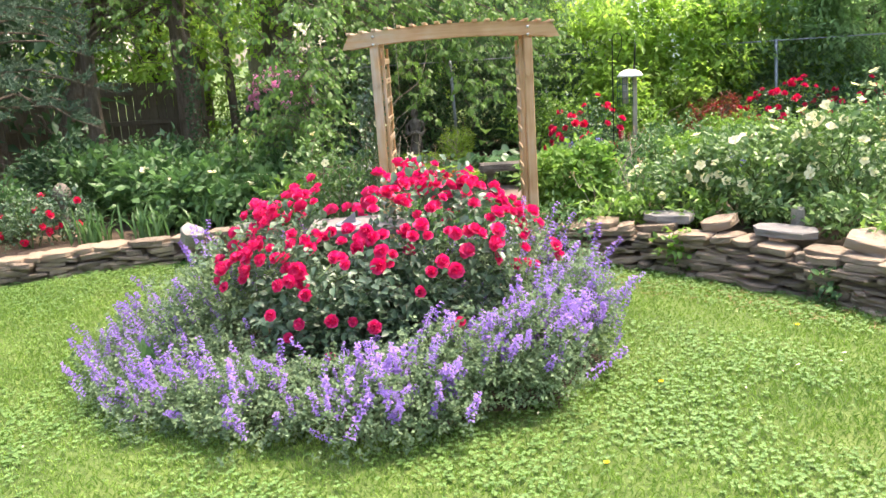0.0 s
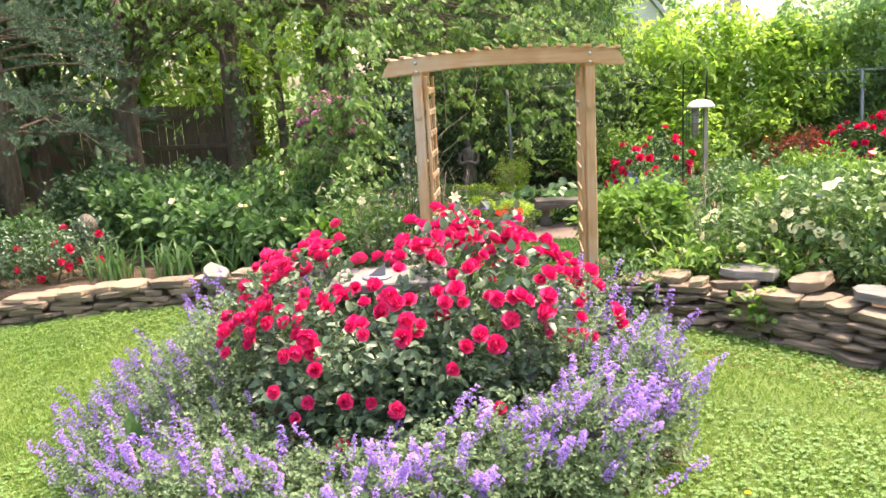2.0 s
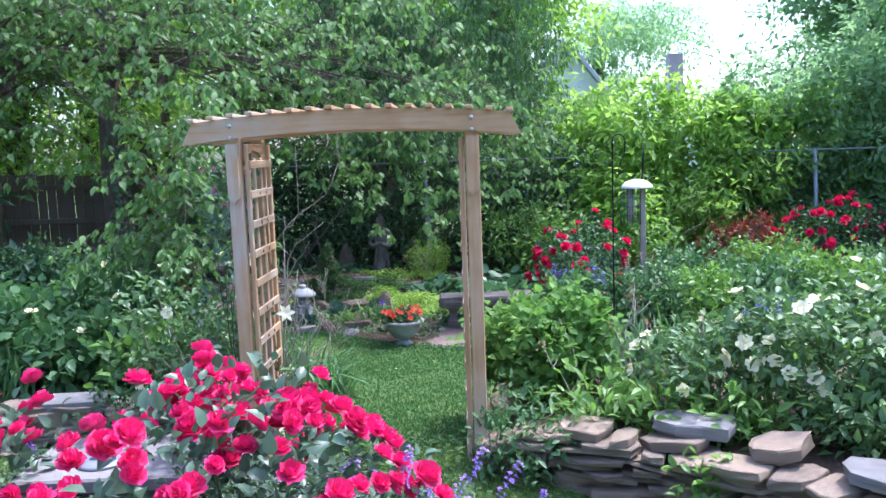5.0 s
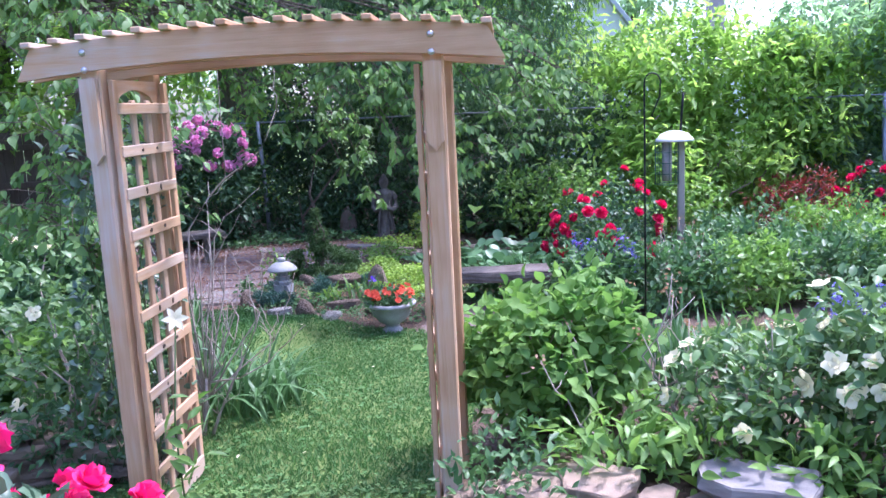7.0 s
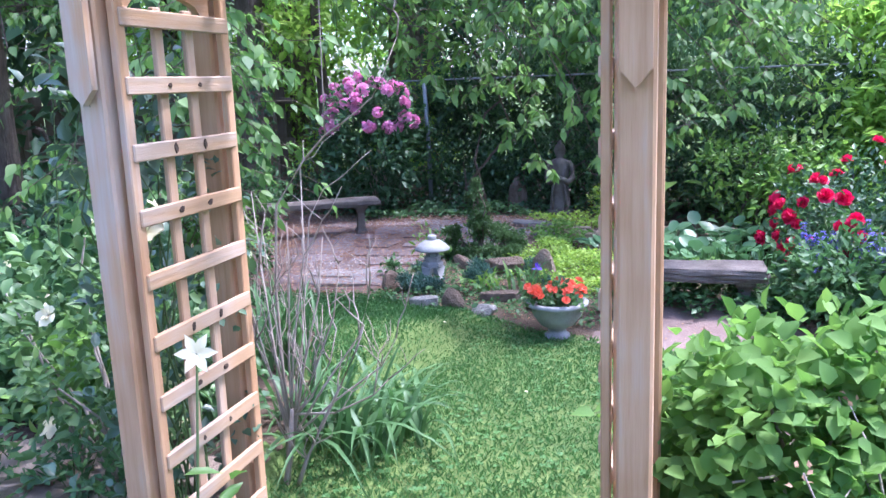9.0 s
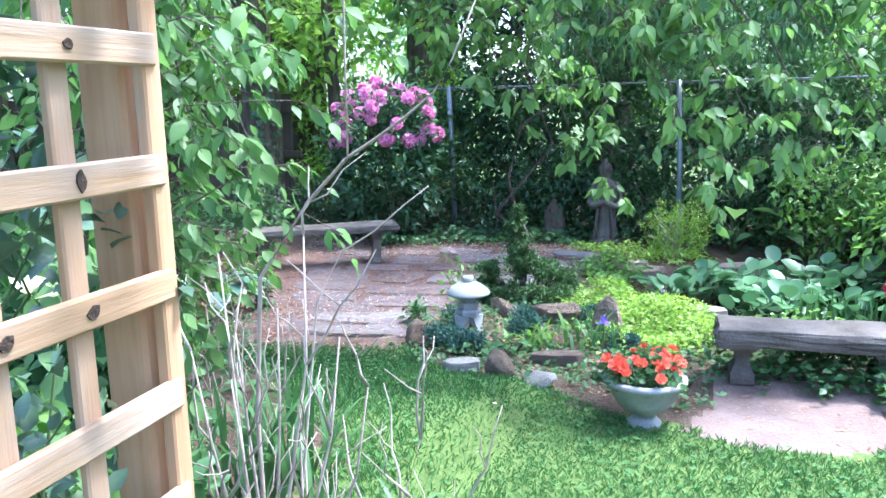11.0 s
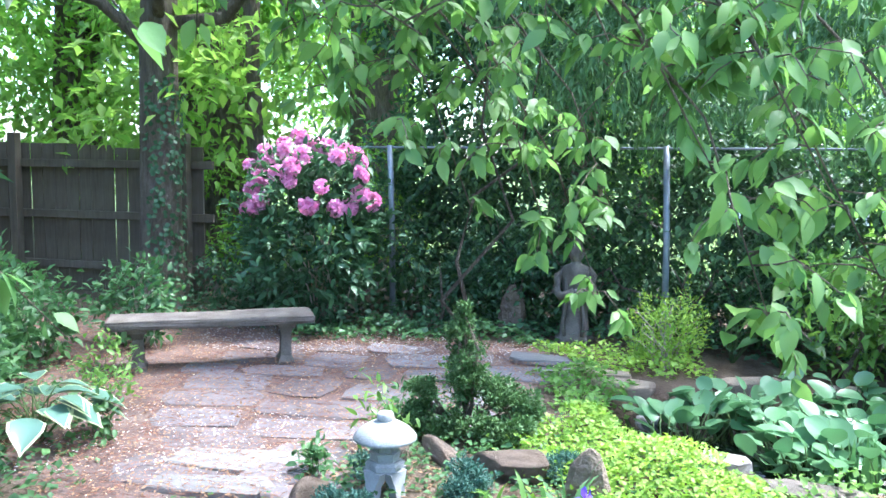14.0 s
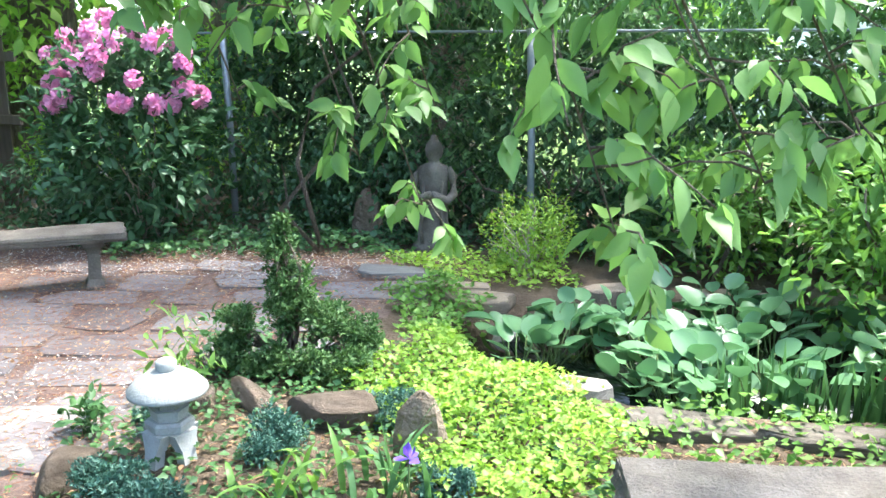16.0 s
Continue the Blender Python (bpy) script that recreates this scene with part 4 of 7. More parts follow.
        prof = [(-0.03, 1.745), (0.03, 1.745), (0.03, 1.475), (0, 1.44), (-0.03, 1.475)]
        f = [bm.verts.new((sx * hw + a, -hd - P / 2 - 0.022, b)) for a, b in prof]
        g = [bm.verts.new((sx * hw + a, -hd - P / 2 - 0.001, b)) for a, b in prof]
        bm.faces.new(f)
        bm.faces.new(g[::-1])
        for k in range(5):
            bm.faces.new((f[k], g[k], g[(k + 1) % 5], f[(k + 1) % 5]))
        bmesh.ops.recalc_face_normals(bm, faces=bm.faces)
        part("face_board", bm, M["cedar_z"], ob)
        for z in (1.775, 1.835):
            bm = lathe_bm([(0.012, 0), (0.012, 0.004), (0.007, 0.009)], 10)
            bmesh.ops.rotate(bm, cent=(0, 0, 0), matrix=Matrix.Rotation(radians(90), 3, "X"), verts=bm.verts)
            bmesh.ops.translate(bm, vec=(sx * hw, -hd - 0.065, z), verts=bm.verts)
            part("bolt", bm, M["bolt"], ob, "steel carriage bolt")
    # lattice sides
    for sx in (-1, 1):
        xi = sx * (hw - P / 2 - 0.022)
        for sy in (-1, 1):
            part("lattice_stile", box_bm(0.02, 0.036, 1.72, xi, sy * (hd - 0.01), 0.88, 0.003), M["cedar_z"], ob)
        for f in (-0.28, 0.28):
            part("lattice_upright", box_bm(0.014, 0.036, 1.62, xi + sx * 0.008, f * hd, 0.86, 0.003), M["cedar_pale_z"], ob)
        for k in range(11):
            z = 0.078 + 0.156 * k
            tall = 0.075 if k == 0 else 0.042
            part("lattice_rung", box_bm(0.014, 2 * hd - 0.012, tall, xi - sx * 0.009, 0, z, 0.003), M["cedar_pale_y"], ob)
            for f in (-0.28, 0.28):
                if (k * 7 + int(f * 10)) % 4:
                    bm = lathe_bm([(1, -0.001), (1, 0.0012)], 8)
                    jag = [0.75 + 0.5 * ((i * 5 + k * 3) % 7) / 6 for i in range(8)]
                    for i, vv in enumerate(bm.verts):
                        vv.co.x, vv.co.y = vv.co.x * jag[i % 8], vv.co.y * jag[i % 8]
                    bmesh.ops.scale(bm, vec=(0.0065 + 0.002 * ((k * 5) % 3), 0.0065 + 0.0025 * (k % 3), 1), verts=bm.verts)
                    bmesh.ops.rotate(bm, cent=(0, 0, 0), matrix=Matrix.Rotation(radians(90), 3, "Y") @ Matrix.Rotation(radians(90 + (k * 37) % 40 - 20), 3, "Z"), verts=bm.verts)
                    bmesh.ops.translate(bm, vec=(xi - sx * 0.0172, f * hd, z), verts=bm.verts)
                    part("nail_stain", bm, M["knot"], ob, "dark rust stain round a nail")
        # arched spandrel board at the top of each side
        bm = bmesh.new()
        rows = []
        for i in range(13):
            u = i / 12
            y = -hd + P / 2 + (2 * hd - P) * u
            low = 1.66 + 0.05 * math.sin(math.pi * u) if 0.15 < u < 0.85 else 1.655
            rows.append([bm.verts.new(c) for c in ((xi + sx * 0.02, y, low), (xi + sx * 0.04, y, low), (xi + sx * 0.04, y, 1.745), (xi + sx * 0.02, y, 1.745))])
        for a, b in zip(rows, rows[1:]):
            for k in range(4):
                bm.faces.new((a[k], b[k], b[(k + 1) % 4], a[(k + 1) % 4]))
        bm.faces.new(rows[0])
        bm.faces.new(rows[-1][::-1])
        bmesh.ops.recalc_face_normals(bm, faces=bm.faces)
        part("spandrel", bm, M["cedar_y"], ob)
    return ob


arbor()

# ---------------------------------------------------------------- island bed: roses, catmint, pedestal with sundial


def pedestal():
    ob = thing("pedestal_table", -0.36, 5.05, 0.0, "grey bluestone slab on a stone pedestal among the roses", "table", turn=4)
    bm = lathe_bm([(0.16, -0.02), (0.16, 0.05), (0.11, 0.1), (0.1, 0.55), (0.15, 0.64), (0.15, 0.665)], 16)
    part("pedestal", bm, M["concrete"], ob)
    part("slab", box_bm(0.66, 0.44, 0.055, 0, 0, 0.6935, 0.008), M["bluestone"], ob)
    dial = thing("sundial", -0.42, 4.98, 0.722, "small round weathered sundial lying on the stone slab", "sundial")
    part("plate", lathe_bm([(0.085, 0), (0.085, 0.008), (0.08, 0.012)], 24), M["galvanised"], dial)
    bm = bmesh.new()
    vs = [bm.verts.new(c) for c in ((-0.05, -0.003, 0.012), (0.05, -0.003, 0.012), (0.05, -0.003, 0.085), (-0.05, 0.003, 0.012), (0.05, 0.003, 0.012), (0.05, 0.003, 0.085))]
    for f in ((0, 1, 2), (5, 4, 3), (0, 3, 4, 1), (1, 4, 5, 2), (2, 5, 3, 0)):
        bm.faces.new([vs[i] for i in f])
    part("gnomon", bm, M["galvanised"], dial)


pedestal()

RED = [bloom_mesh("rose_bloom", "red_petal", 0.042, 70 + i) for i in range(4)]
FAR_RED = [bloom_mesh("rose_bloom", "far_red", 0.042, 80 + i) for i in range(3)]
WHITE = [bloom_mesh("white_bloom", "white_petal", 0.05, 90 + i, ((5, 1.0, 0.35, 0.2), (4, 0.55, 0.4, 0.0))) for i in range(3)]
NEP = [spike_mesh("flower_spike", "violet_petal", ln, 100 + i) for i, ln in enumerate((0.15, 0.21, 0.27, 0.18))]
SAGE = [spike_mesh("flower_spike", "blue_petal", ln, 110 + i, 12, 6, 0.012, 0.014) for i, ln in enumerate((0.18, 0.24))]


def rose_island():
    rng = np.random.default_rng(11)
    ob, C, O = shrub("rose_bush", -0.16, 4.62, 0.0, (0.92, 0.72, 0.5), 1000, 6, 0.055, "rose_leaf", 12, "large round rose bush covered in crimson double blooms", "rose bush", "green_stem", True, 0.62, 0.1, 0.62, 0.52, 60, spread_k=1.1, gap=(-0.22, 0.22, 0.62, 0.75))
    spots, dirs = [], []
    tries = 0
    while len(spots) < 250 and tries < 9000:
        tries += 1
        d = unit(rng.normal(size=(1, 3)))[0]
        if d[2] < 0.05 or (d[2] < 0.35 and rng.random() < 0.75):
            continue
        p = np.array([0, 0, 0.52]) + d * np.array([0.95, 0.75, 0.53]) * rng.uniform(0.96, 1.12)
        if abs(p[0] + 0.22) < 0.2 and p[1] < 0.62 and p[2] > 0.8:
            continue
        if spots and min(np.linalg.norm(p - q) for q in spots) < 0.05:
            continue
        spots.append(p)
        dirs.append(d + np.array([0, -0.1, 0.45]) + rng.normal(0, 0.25, 3))
        if rng.random() < 0.55:
            for _ in range(int(rng.integers(1, 3))):
                q = p + rng.normal(0, 0.045, 3)
                spots.append(q)
                dirs.append(d + rng.normal(0, 0.3, 3))
    set_on(ob, "rose_bloom", RED, spots, dirs, rng, 0.6, 1.08, "crimson double rose")
    # leafy lower front, with a few stray blooms
    C, O = clump_points(rng, 420, (-0.05, -0.42, 0.3), (0.62, 0.36, 0.3), 0.4)
    C[:, 2] = np.maximum(C[:, 2], 0.03)
    v, t = leafy(rng, C, O, 6, 0.055, 0.04, fine=True, wide=0.62)
    part("foliage", mesh_arrays("foliage", v, t, M["rose_leaf"]), None, ob, kind="stuff")
    stray = [np.array([rng.uniform(-0.6, 0.5), -0.72 - rng.uniform(0, 0.08), rng.uniform(0.2, 0.5)]) for _ in range(9)]
    set_on(ob, "rose_bloom", RED, stray, [np.array([q[0] * 0.5, -1.0, 0.5]) for q in stray], rng, 0.6, 0.9, "crimson double rose")
    C, O = clump_points(rng, 320, (-0.2, -0.12, 0.44), (0.46, 0.52, 0.27), 0.3)
    v, t = leafy(rng, C, O, 6, 0.052, 0.035, fine=True, wide=0.62)
    part("foliage", mesh_arrays("foliage", v, t, M["rose_leaf"]), None, ob, kind="stuff")
    low = [np.array([rng.uniform(-0.58, 0.18), rng.uniform(-0.66, 0.15), 0.0]) for _ in range(26)]
    for p in low:
        p[2] = 0.46 + 0.3 * math.sqrt(max(0.0, 1 - ((p[0] + 0.2) / 0.6) ** 2 - ((p[1] + 0.12) / 0.62) ** 2))
    set_on(ob, "rose_bloom", RED, low, [np.array([p[0] * 0.5, -0.6, 0.9]) + rng.normal(0, 0.25, 3) for p in low], rng, 0.7, 1.0, "crimson double rose")
    # catmint skirt
    for k in range(44):
        inner = k >= 28
        a = 2 * math.pi * (k - 28) / 16 + 0.2 if inner else 2 * math.pi * k / 28 + rng.normal(0, 0.05)
        low = inner and math.sin(a) < -0.15 and abs(math.cos(a)) < 0.93
        rx, ry = (0.98, 0.88) if inner else (1.36, 1.18)
        x, y = -0.32 + rx * math.cos(a) * rng.uniform(0.92, 1.05), 4.48 + ry * math.sin(a) * rng.uniform(0.9, 1.05)
        h = rng.uniform(0.17, 0.23) + (0.12 if inner else 0) + (0.11 if math.cos(a) > 0.4 and math.sin(a) < 0.4 else 0.0) + (0.07 if inner and math.cos(a) < -0.4 else -0.05 if math.cos(a) < -0.55 else 0)
        if low:
            h = rng.uniform(0.14, 0.22)
        cat, C, O = shrub("catmint", x, y, 0.0, (0.3, 0.3, h), 340, 9, 0.024, "nepeta_leaf", 200 + k, "sprawling grey-green catmint with violet flower spikes", "catmint", "green_stem", False, 0.7, 0, 0.3, h * 0.85, 14, "catmint round the rose bush", stem_r=0.003)
        out = np.array([math.cos(a), math.sin(a), 0])
        n = int(rng.integers(9, 26) * (1.3 if math.cos(a) > 0.0 else 0.85) * (0.4 if low or math.sin(a) > 0.5 else 1.35 if math.sin(a) < -0.3 else 1))
        C = C[C[:, 2] > h * (0.75 if inner else 0.5)]
        pick = C[rng.choice(len(C), min(n, len(C)), replace=False)]
        dd = rng.normal(0, 0.32, (len(pick), 3)) + out * 0.45 + np.array([0, 0, 1.0])
        set_on(cat, "flower_spike", NEP, pick, dd, rng, 0.55, 1.15, "violet flower spike")


rose_island()

for x, y in ((1.33, 3.73), (2.3, 4.4), (-1.9, 5.6), (0.9, 2.9)):
    wd = thing("dandelion", x, y, ground_z(x, y), "small yellow dandelion flower in the lawn", "dandelion", "dandelions")
    part("stem", mesh_arrays("stem", *tube_arrays([[(0, 0, -0.01, 0.0015), (0.002, 0, 0.045, 0.0015)]], 4), M["green_stem"]), None, wd)
    part("flower", bloom_mesh("flower", "yellow_petal", 0.013, 17, ((8, 1.0, 0.3, 0.1), (6, 0.6, 0.4, 0.0))), None, wd, m=Matrix.Translation((0.002, 0, 0.044)))

# two broad dock leaves at the bed's edge
strap_plant("broadleaf_weed", -1.42, 3.95, 0.0, 5, 0.34, 0.085, "mid_leaf", 15, "tall broad-leaved green weed in the catmint", "weed", 0.03, 0.25)

# ---------------------------------------------------------------- beds either side of the arbor


def at_ground(x, y):
    return ground_z(x, y) - 0.01


def flowered(ob, C, O, name, meshes, n, seed, lo=0.8, hi=1.2, label="", zmin=0.0, grow=1.08):
    rng = np.random.default_rng(seed)
    zc = C[:, 2].mean()
    far = np.linalg.norm((C - np.array([0, 0, zc])) / (C.std(0) + 1e-6), axis=1)
    ok = np.where((C[:, 2] > zmin) & (far > np.quantile(far, 0.45)) & (O[:, 1] < 0.55))[0]
    pick = rng.choice(ok, min(n, len(ok)), replace=False)
    mid = np.array([0, 0, zc])
    spots = [mid + (C[i] - mid) * grow for i in pick]
    dirs = [O[i] + np.array([0, -0.15, 0.4]) + rng.normal(0, 0.2, 3) for i in pick]
    set_on(ob, name, meshes, spots, dirs, rng, lo, hi, label)


# right bed
ob, C, O = shrub("hydrangea", 1.36, 7.05, at_ground(1.36, 7.05), (0.43, 0.34, 0.29), 640, 5, 0.062, "hydrangea_leaf", 301, "leafy hydrangea with broad bright green leaves and no bloom", "hydrangea", "twig", True, 0.74, 0.05, 0.45, 0.31, 16)
ob, C, O = shrub("white_rose", 2.78, 6.5, at_ground(2.78, 6.5), (0.6, 0.42, 0.34), 520, 6, 0.06, "rose_green", 302, "spreading rose bush with creamy white single blooms", "rose bush", "green_stem", True, 0.55, 0.1, 0.5, 0.42, 26)
flowered(ob, C, O, "white_bloom", WHITE, 32, 303, 0.58, 0.88, "creamy white rose", 0.3)
ob, C, O = shrub("white_rose", 2.2, 6.65, at_ground(2.2, 6.65), (0.42, 0.36, 0.22), 220, 6, 0.06, "rose_green", 304, "low rose bush with scattered white blooms", "rose bush", "green_stem", True, 0.5, 0.1, 0.5, 0.3, 18)
flowered(ob, C, O, "white_bloom", WHITE, 16, 305, 0.45, 0.75, "creamy white rose", 0.25)
for k, (x, y, r) in enumerate([(3.15, 5.6, 0.35), (3.5, 5.0, 0.4), (3.6, 6.9, 0.45), (4.4, 6.4, 0.5), (2.75, 6.1, 0.3), (3.9, 4.6, 0.4)]):
    shrub("perennials", x, y, at_ground(x, y), (r, r * 0.8, 0.15), int(420 * r), 5, 0.072, "bright_leaf" if k % 2 else "rose_green", 309 + 40 * k, "leafy green perennials behind the stone wall", "perennial", "green_stem", False, 0.5, 0.0, 0.4, 0.18, 8, "perennials behind the wall")
ob, C, O = shrub("white_rose", 3.35, 6.1, at_ground(3.35, 6.1), (0.45, 0.4, 0.5), 330, 6, 0.06, "rose_green", 306, "spreading rose bush with creamy white single blooms", "rose bush", "green_stem", True, 0.55, 0.1, 0.5, 0.5, 18)
flowered(ob, C, O, "white_bloom", WHITE, 34, 307, 0.55, 0.85, "creamy white rose", 0.4)
for k, (x, y, n, ln, mat) in enumerate([(2.0, 7.35, 60, 0.5, "mid_leaf"), (2.35, 7.4, 50, 0.5, "bright_leaf"), (1.75, 7.7, 40, 0.45, "mid_leaf"), (2.9, 7.6, 50, 0.5, "bright_leaf"), (3.7, 7.1, 40, 0.5, "bright_leaf")]):
    strap_plant("daylily", x, y, at_ground(x, y), n, ln, 0.02, mat, 310 + k, "clump of arching green daylily leaves", "daylily", 0.1, 0.6, "daylilies in the raised bed")
for k, (x, y) in enumerate([(1.55, 6.5), (1.9, 6.5), (2.25, 6.3)]):
    shrub("peony_leaves", x, y, at_ground(x, y), (0.22, 0.18, 0.11), 70, 5, 0.085, "bright_leaf", 320 + k, "low divided green perennial leaves behind the wall", "perennial", "green_stem", True, 0.35, 0, 0.4, 0.12, 8, "perennials behind the wall")
for k, (x, y, z) in enumerate([(1.12, 6.5, 0.05), (1.2, 6.25, 0.0), (1.0, 6.3, 0.0), (-0.62, 6.8, 0), (-0.85, 6.85, 0), (-1.2, 6.88, 0)]):
    shrub("weeds", x, y, at_ground(x, y), (0.16, 0.14, 0.2), 45, 5, 0.05, "mid_leaf", 330 + k, "weedy green stems at the foot of the arbor post", "weed", "green_stem", False, 0.5, 0, 0.3, 0.22, 14, "weeds by the arbor", stem_r=0.003)


def dry_stalks(x, y, n, h, seed, label, spread_r=0.18, lean=0.25, group=""):
    rng = np.random.default_rng(seed)
    ob = thing("dry_stalks", x, y, at_ground(x, y), label, "dead stalks", group)
    tips = []
    for i in range(n):
        a = rng.uniform(0, 6.28)
        b = (rng.normal(0, spread_r * 0.4), rng.normal(0, spread_r * 0.4), -0.02)
        e = (b[0] + math.cos(a) * lean * h * rng.uniform(0.2, 1), b[1] + math.sin(a) * lean * h * rng.uniform(0.2, 1), h * rng.uniform(0.6, 1.1))
        ln = bend(rng, b, e, 6, 0.035, 0, 0.006, 0.002)
        lines = [ln]
        for _ in range(2):
            k = int(rng.integers(2, 5))
            q = ln[k, :3]
            lines.append(bend(rng, q, q + np.array([rng.normal(0, 0.08), rng.normal(0, 0.08), rng.uniform(0.05, 0.15)]) * h, 4, 0.05, 0, 0.003, 0.0012))
        tips.append(np.array(e))
        part("stalk", mesh_arrays("stalk", *tube_arrays(lines, 4), M["twig"]), None, ob)
    tips = np.array(tips)
    P = np.repeat(tips, 8, 0) + rng.normal(0, 0.015, (len(tips) * 8, 3))
    v, t = leaf_arrays(P, rng.normal(size=P.shape), rng.normal(size=P.shape), 0.018, 0.012, 0.2, 0.2, False)
    part("seed_heads", mesh_arrays("seed_heads", v, t, M["dry_leaf"]), None, ob, kind="stuff")
    return ob


dry_stalks(1.78, 6.8, 11, 0.66, 340, "dry woody stalks with withered flower heads in the bed", 0.3, 0.5)
dry_stalks(2.55, 10.6, 26, 0.6, 341, "thicket of pale dry stalks by the bird feeder", 0.5, 0.2)
dry_stalks(-1.35, 8.6, 18, 0.6, 342, "bare pinkish dry stalks standing in the bed", 0.4, 0.2)

# beds beyond the grass path
MIX = ("mid_leaf", "bright_leaf", "mid_leaf", "dark_leaf")
rng = np.random.default_rng(35)
k = 0
for x, y, rx, rz, leaf, mat in [(1.9, 10.3, 0.4, 0.3, 0.07, "mid_leaf"), (2.5, 10.1, 0.42, 0.32, 0.07, "mid_leaf"), (3.1, 10.2, 0.42, 0.3, 0.07, "bright_leaf"), (3.8, 10.4, 0.5, 0.32, 0.07, "mid_leaf"), (4.6, 10.7, 0.55, 0.32, 0.08, "bright_leaf"),
                                (5.5, 11.0, 0.6, 0.34, 0.08, "mid_leaf"), (3.3, 11.2, 0.5, 0.36, 0.07, "mid_leaf"), (4.3, 11.7, 0.55, 0.36, 0.07, "bright_leaf"), (6.3, 11.6, 0.6, 0.38, 0.08, "mid_leaf"), (2.2, 11.6, 0.45, 0.3, 0.07, "mid_leaf"),
                                (3.6, 8.0, 0.45, 0.3, 0.07, "bright_leaf"), (4.5, 7.2, 0.5, 0.32, 0.07, "mid_leaf"), (4.7, 8.0, 0.5, 0.3, 0.08, "bright_leaf"), (5.2, 6.2, 0.55, 0.35, 0.07, "mid_leaf"), (4.9, 4.9, 0.55, 0.35, 0.07, "mid_leaf"), (4.2, 4.7, 0.4, 0.3, 0.06, "bright_leaf"),
                                (7.2, 11.4, 0.7, 0.4, 0.08, "bright_leaf")]:
    k += 1
    shrub("perennials", x, y, at_ground(x, y), (rx, rx * 0.8, rz), int(420 * rx / 0.5), 5, leaf, mat, 350 + k, "bushy clump of leafy green perennials in the bed", "perennial", "green_stem", False, 0.55, 0.0, 0.4, rz * 0.8, 10, "perennials beyond the grass path")
for k, (x, y) in enumerate([(1.75, 10.45), (2.0, 10.6), (2.15, 10.3), (2.9, 8.05), (3.2, 8.15)]):
    rng = np.random.default_rng(380 + k)
    ob, C, O = shrub("blue_salvia", x, y, at_ground(x, y), (0.16, 0.16, 0.2), 60, 5, 0.05, "mid_leaf", 380 + k, "salvia clump with upright blue flower spikes", "salvia", "green_stem", False, 0.4, 0, 0.3, 0.22, 8, "blue salvias")
    pts = [np.array([rng.normal(0, 0.09), rng.normal(0, 0.09), 0.3 + rng.uniform(-0.08, 0.08)]) for _ in range(7)]
    set_on(ob, "flower_spike", SAGE, pts, [np.array([rng.normal(0, 0.12), rng.normal(0, 0.12), 1]) for _ in pts], rng, 0.8, 1.2, "blue flower spike")

for k, (x, y, r, n, mat) in enumerate([(2.05, 11.0, (0.5, 0.4, 0.4), 46, "dark_leaf"), (5.3, 12.4, (0.6, 0.45, 0.42), 44, "dark_leaf"), (6.3, 12.6, (0.5, 0.4, 0.38), 26, "dark_leaf")]):
    ob, C, O = shrub("red_rose", x, y, at_ground(x, y), r, 300, 6, 0.055, mat, 390 + k, "rose bush with bright red double blooms in the far bed", "rose bush", "green_stem", False, 0.6, 0.1, 0.5, r[2] * 1.35, 18, "red roses in the far beds")
    flowered(ob, C, O, "rose_bloom", FAR_RED, n, 395 + k, 0.8, 1.25, "bright red rose", 0.3)
shrub("japanese_maple", 4.25, 12.5, at_ground(4.25, 12.5), (0.5, 0.4, 0.36), 260, 7, 0.055, "red_maple", 399, "low red-leaved Japanese maple with bare inner twigs", "maple", "twig", False, 0.35, 0.2, 0.5, 0.5, 26)


def crook(x, y, h, turn, label):
    """A shepherd's hook of bent iron rod."""
    ob = thing("shepherds_hook", x, y, at_ground(x, y), label, "garden hook", turn=turn)
    pts = [(0, 0, -0.05, 0.007), (0, 0, h * 0.5, 0.007), (0, 0, h - 0.1, 0.007)]
    for i in range(9):
        a = math.pi - math.pi * i / 8
        pts.append((0.055 + 0.055 * math.cos(a), 0, h - 0.06 + 0.06 * math.sin(a), 0.006))
    pts += [(0.105, 0, h - 0.16, 0.005), (0.07, 0, h - 0.24, 0.005), (0.05, 0, h - 0.29, 0.005), (0.075, 0, h - 0.32, 0.005), (0.1, 0, h - 0.29, 0.004)]
    v, t = tube_arrays([pts], 6)
    part("rod", mesh_arrays("rod", v, t, M["black_iron"]), None, ob)
    return ob


crook(2.13, 9.44, 1.86, 0, "black iron shepherd's hook standing in the bed")


def feeder(x, y):
    z = at_ground(x, y)
    ob = thing("bird_feeder", x, y, z, "tubular bird feeder in a green wire cage under a white dome", "bird feeder")
    part("post", box_bm(0.06, 0.06, 1.3, 0.07, 0.05, 0.64, 0.004), M["pale_post"], ob, "grey wooden post")
    part("hanger", mesh_arrays("hanger", *tube_arrays([[(0.05, 0, 1.3, 0.012), (0.07, 0, 1.62, 0.012), (0.08, 0, 1.75, 0.010)]], 6), M["black_iron"]), None, ob)
    part("dome", lathe_bm([(0.18, 1.3), (0.172, 1.322), (0.13, 1.367), (0.065, 1.393), (0.01, 1.4)], 20), M["white_cap"], ob, "white plastic dome")
    part("seed_tube", lathe_bm([(0.045, 0.93), (0.045, 1.29)], 12), M["pale_rock"], ob, "pale seed tube", m=Matrix.Translation((-0.07, 0, 0)))
    bars = []
    for i in range(12):
        a = 6.283 * i / 12
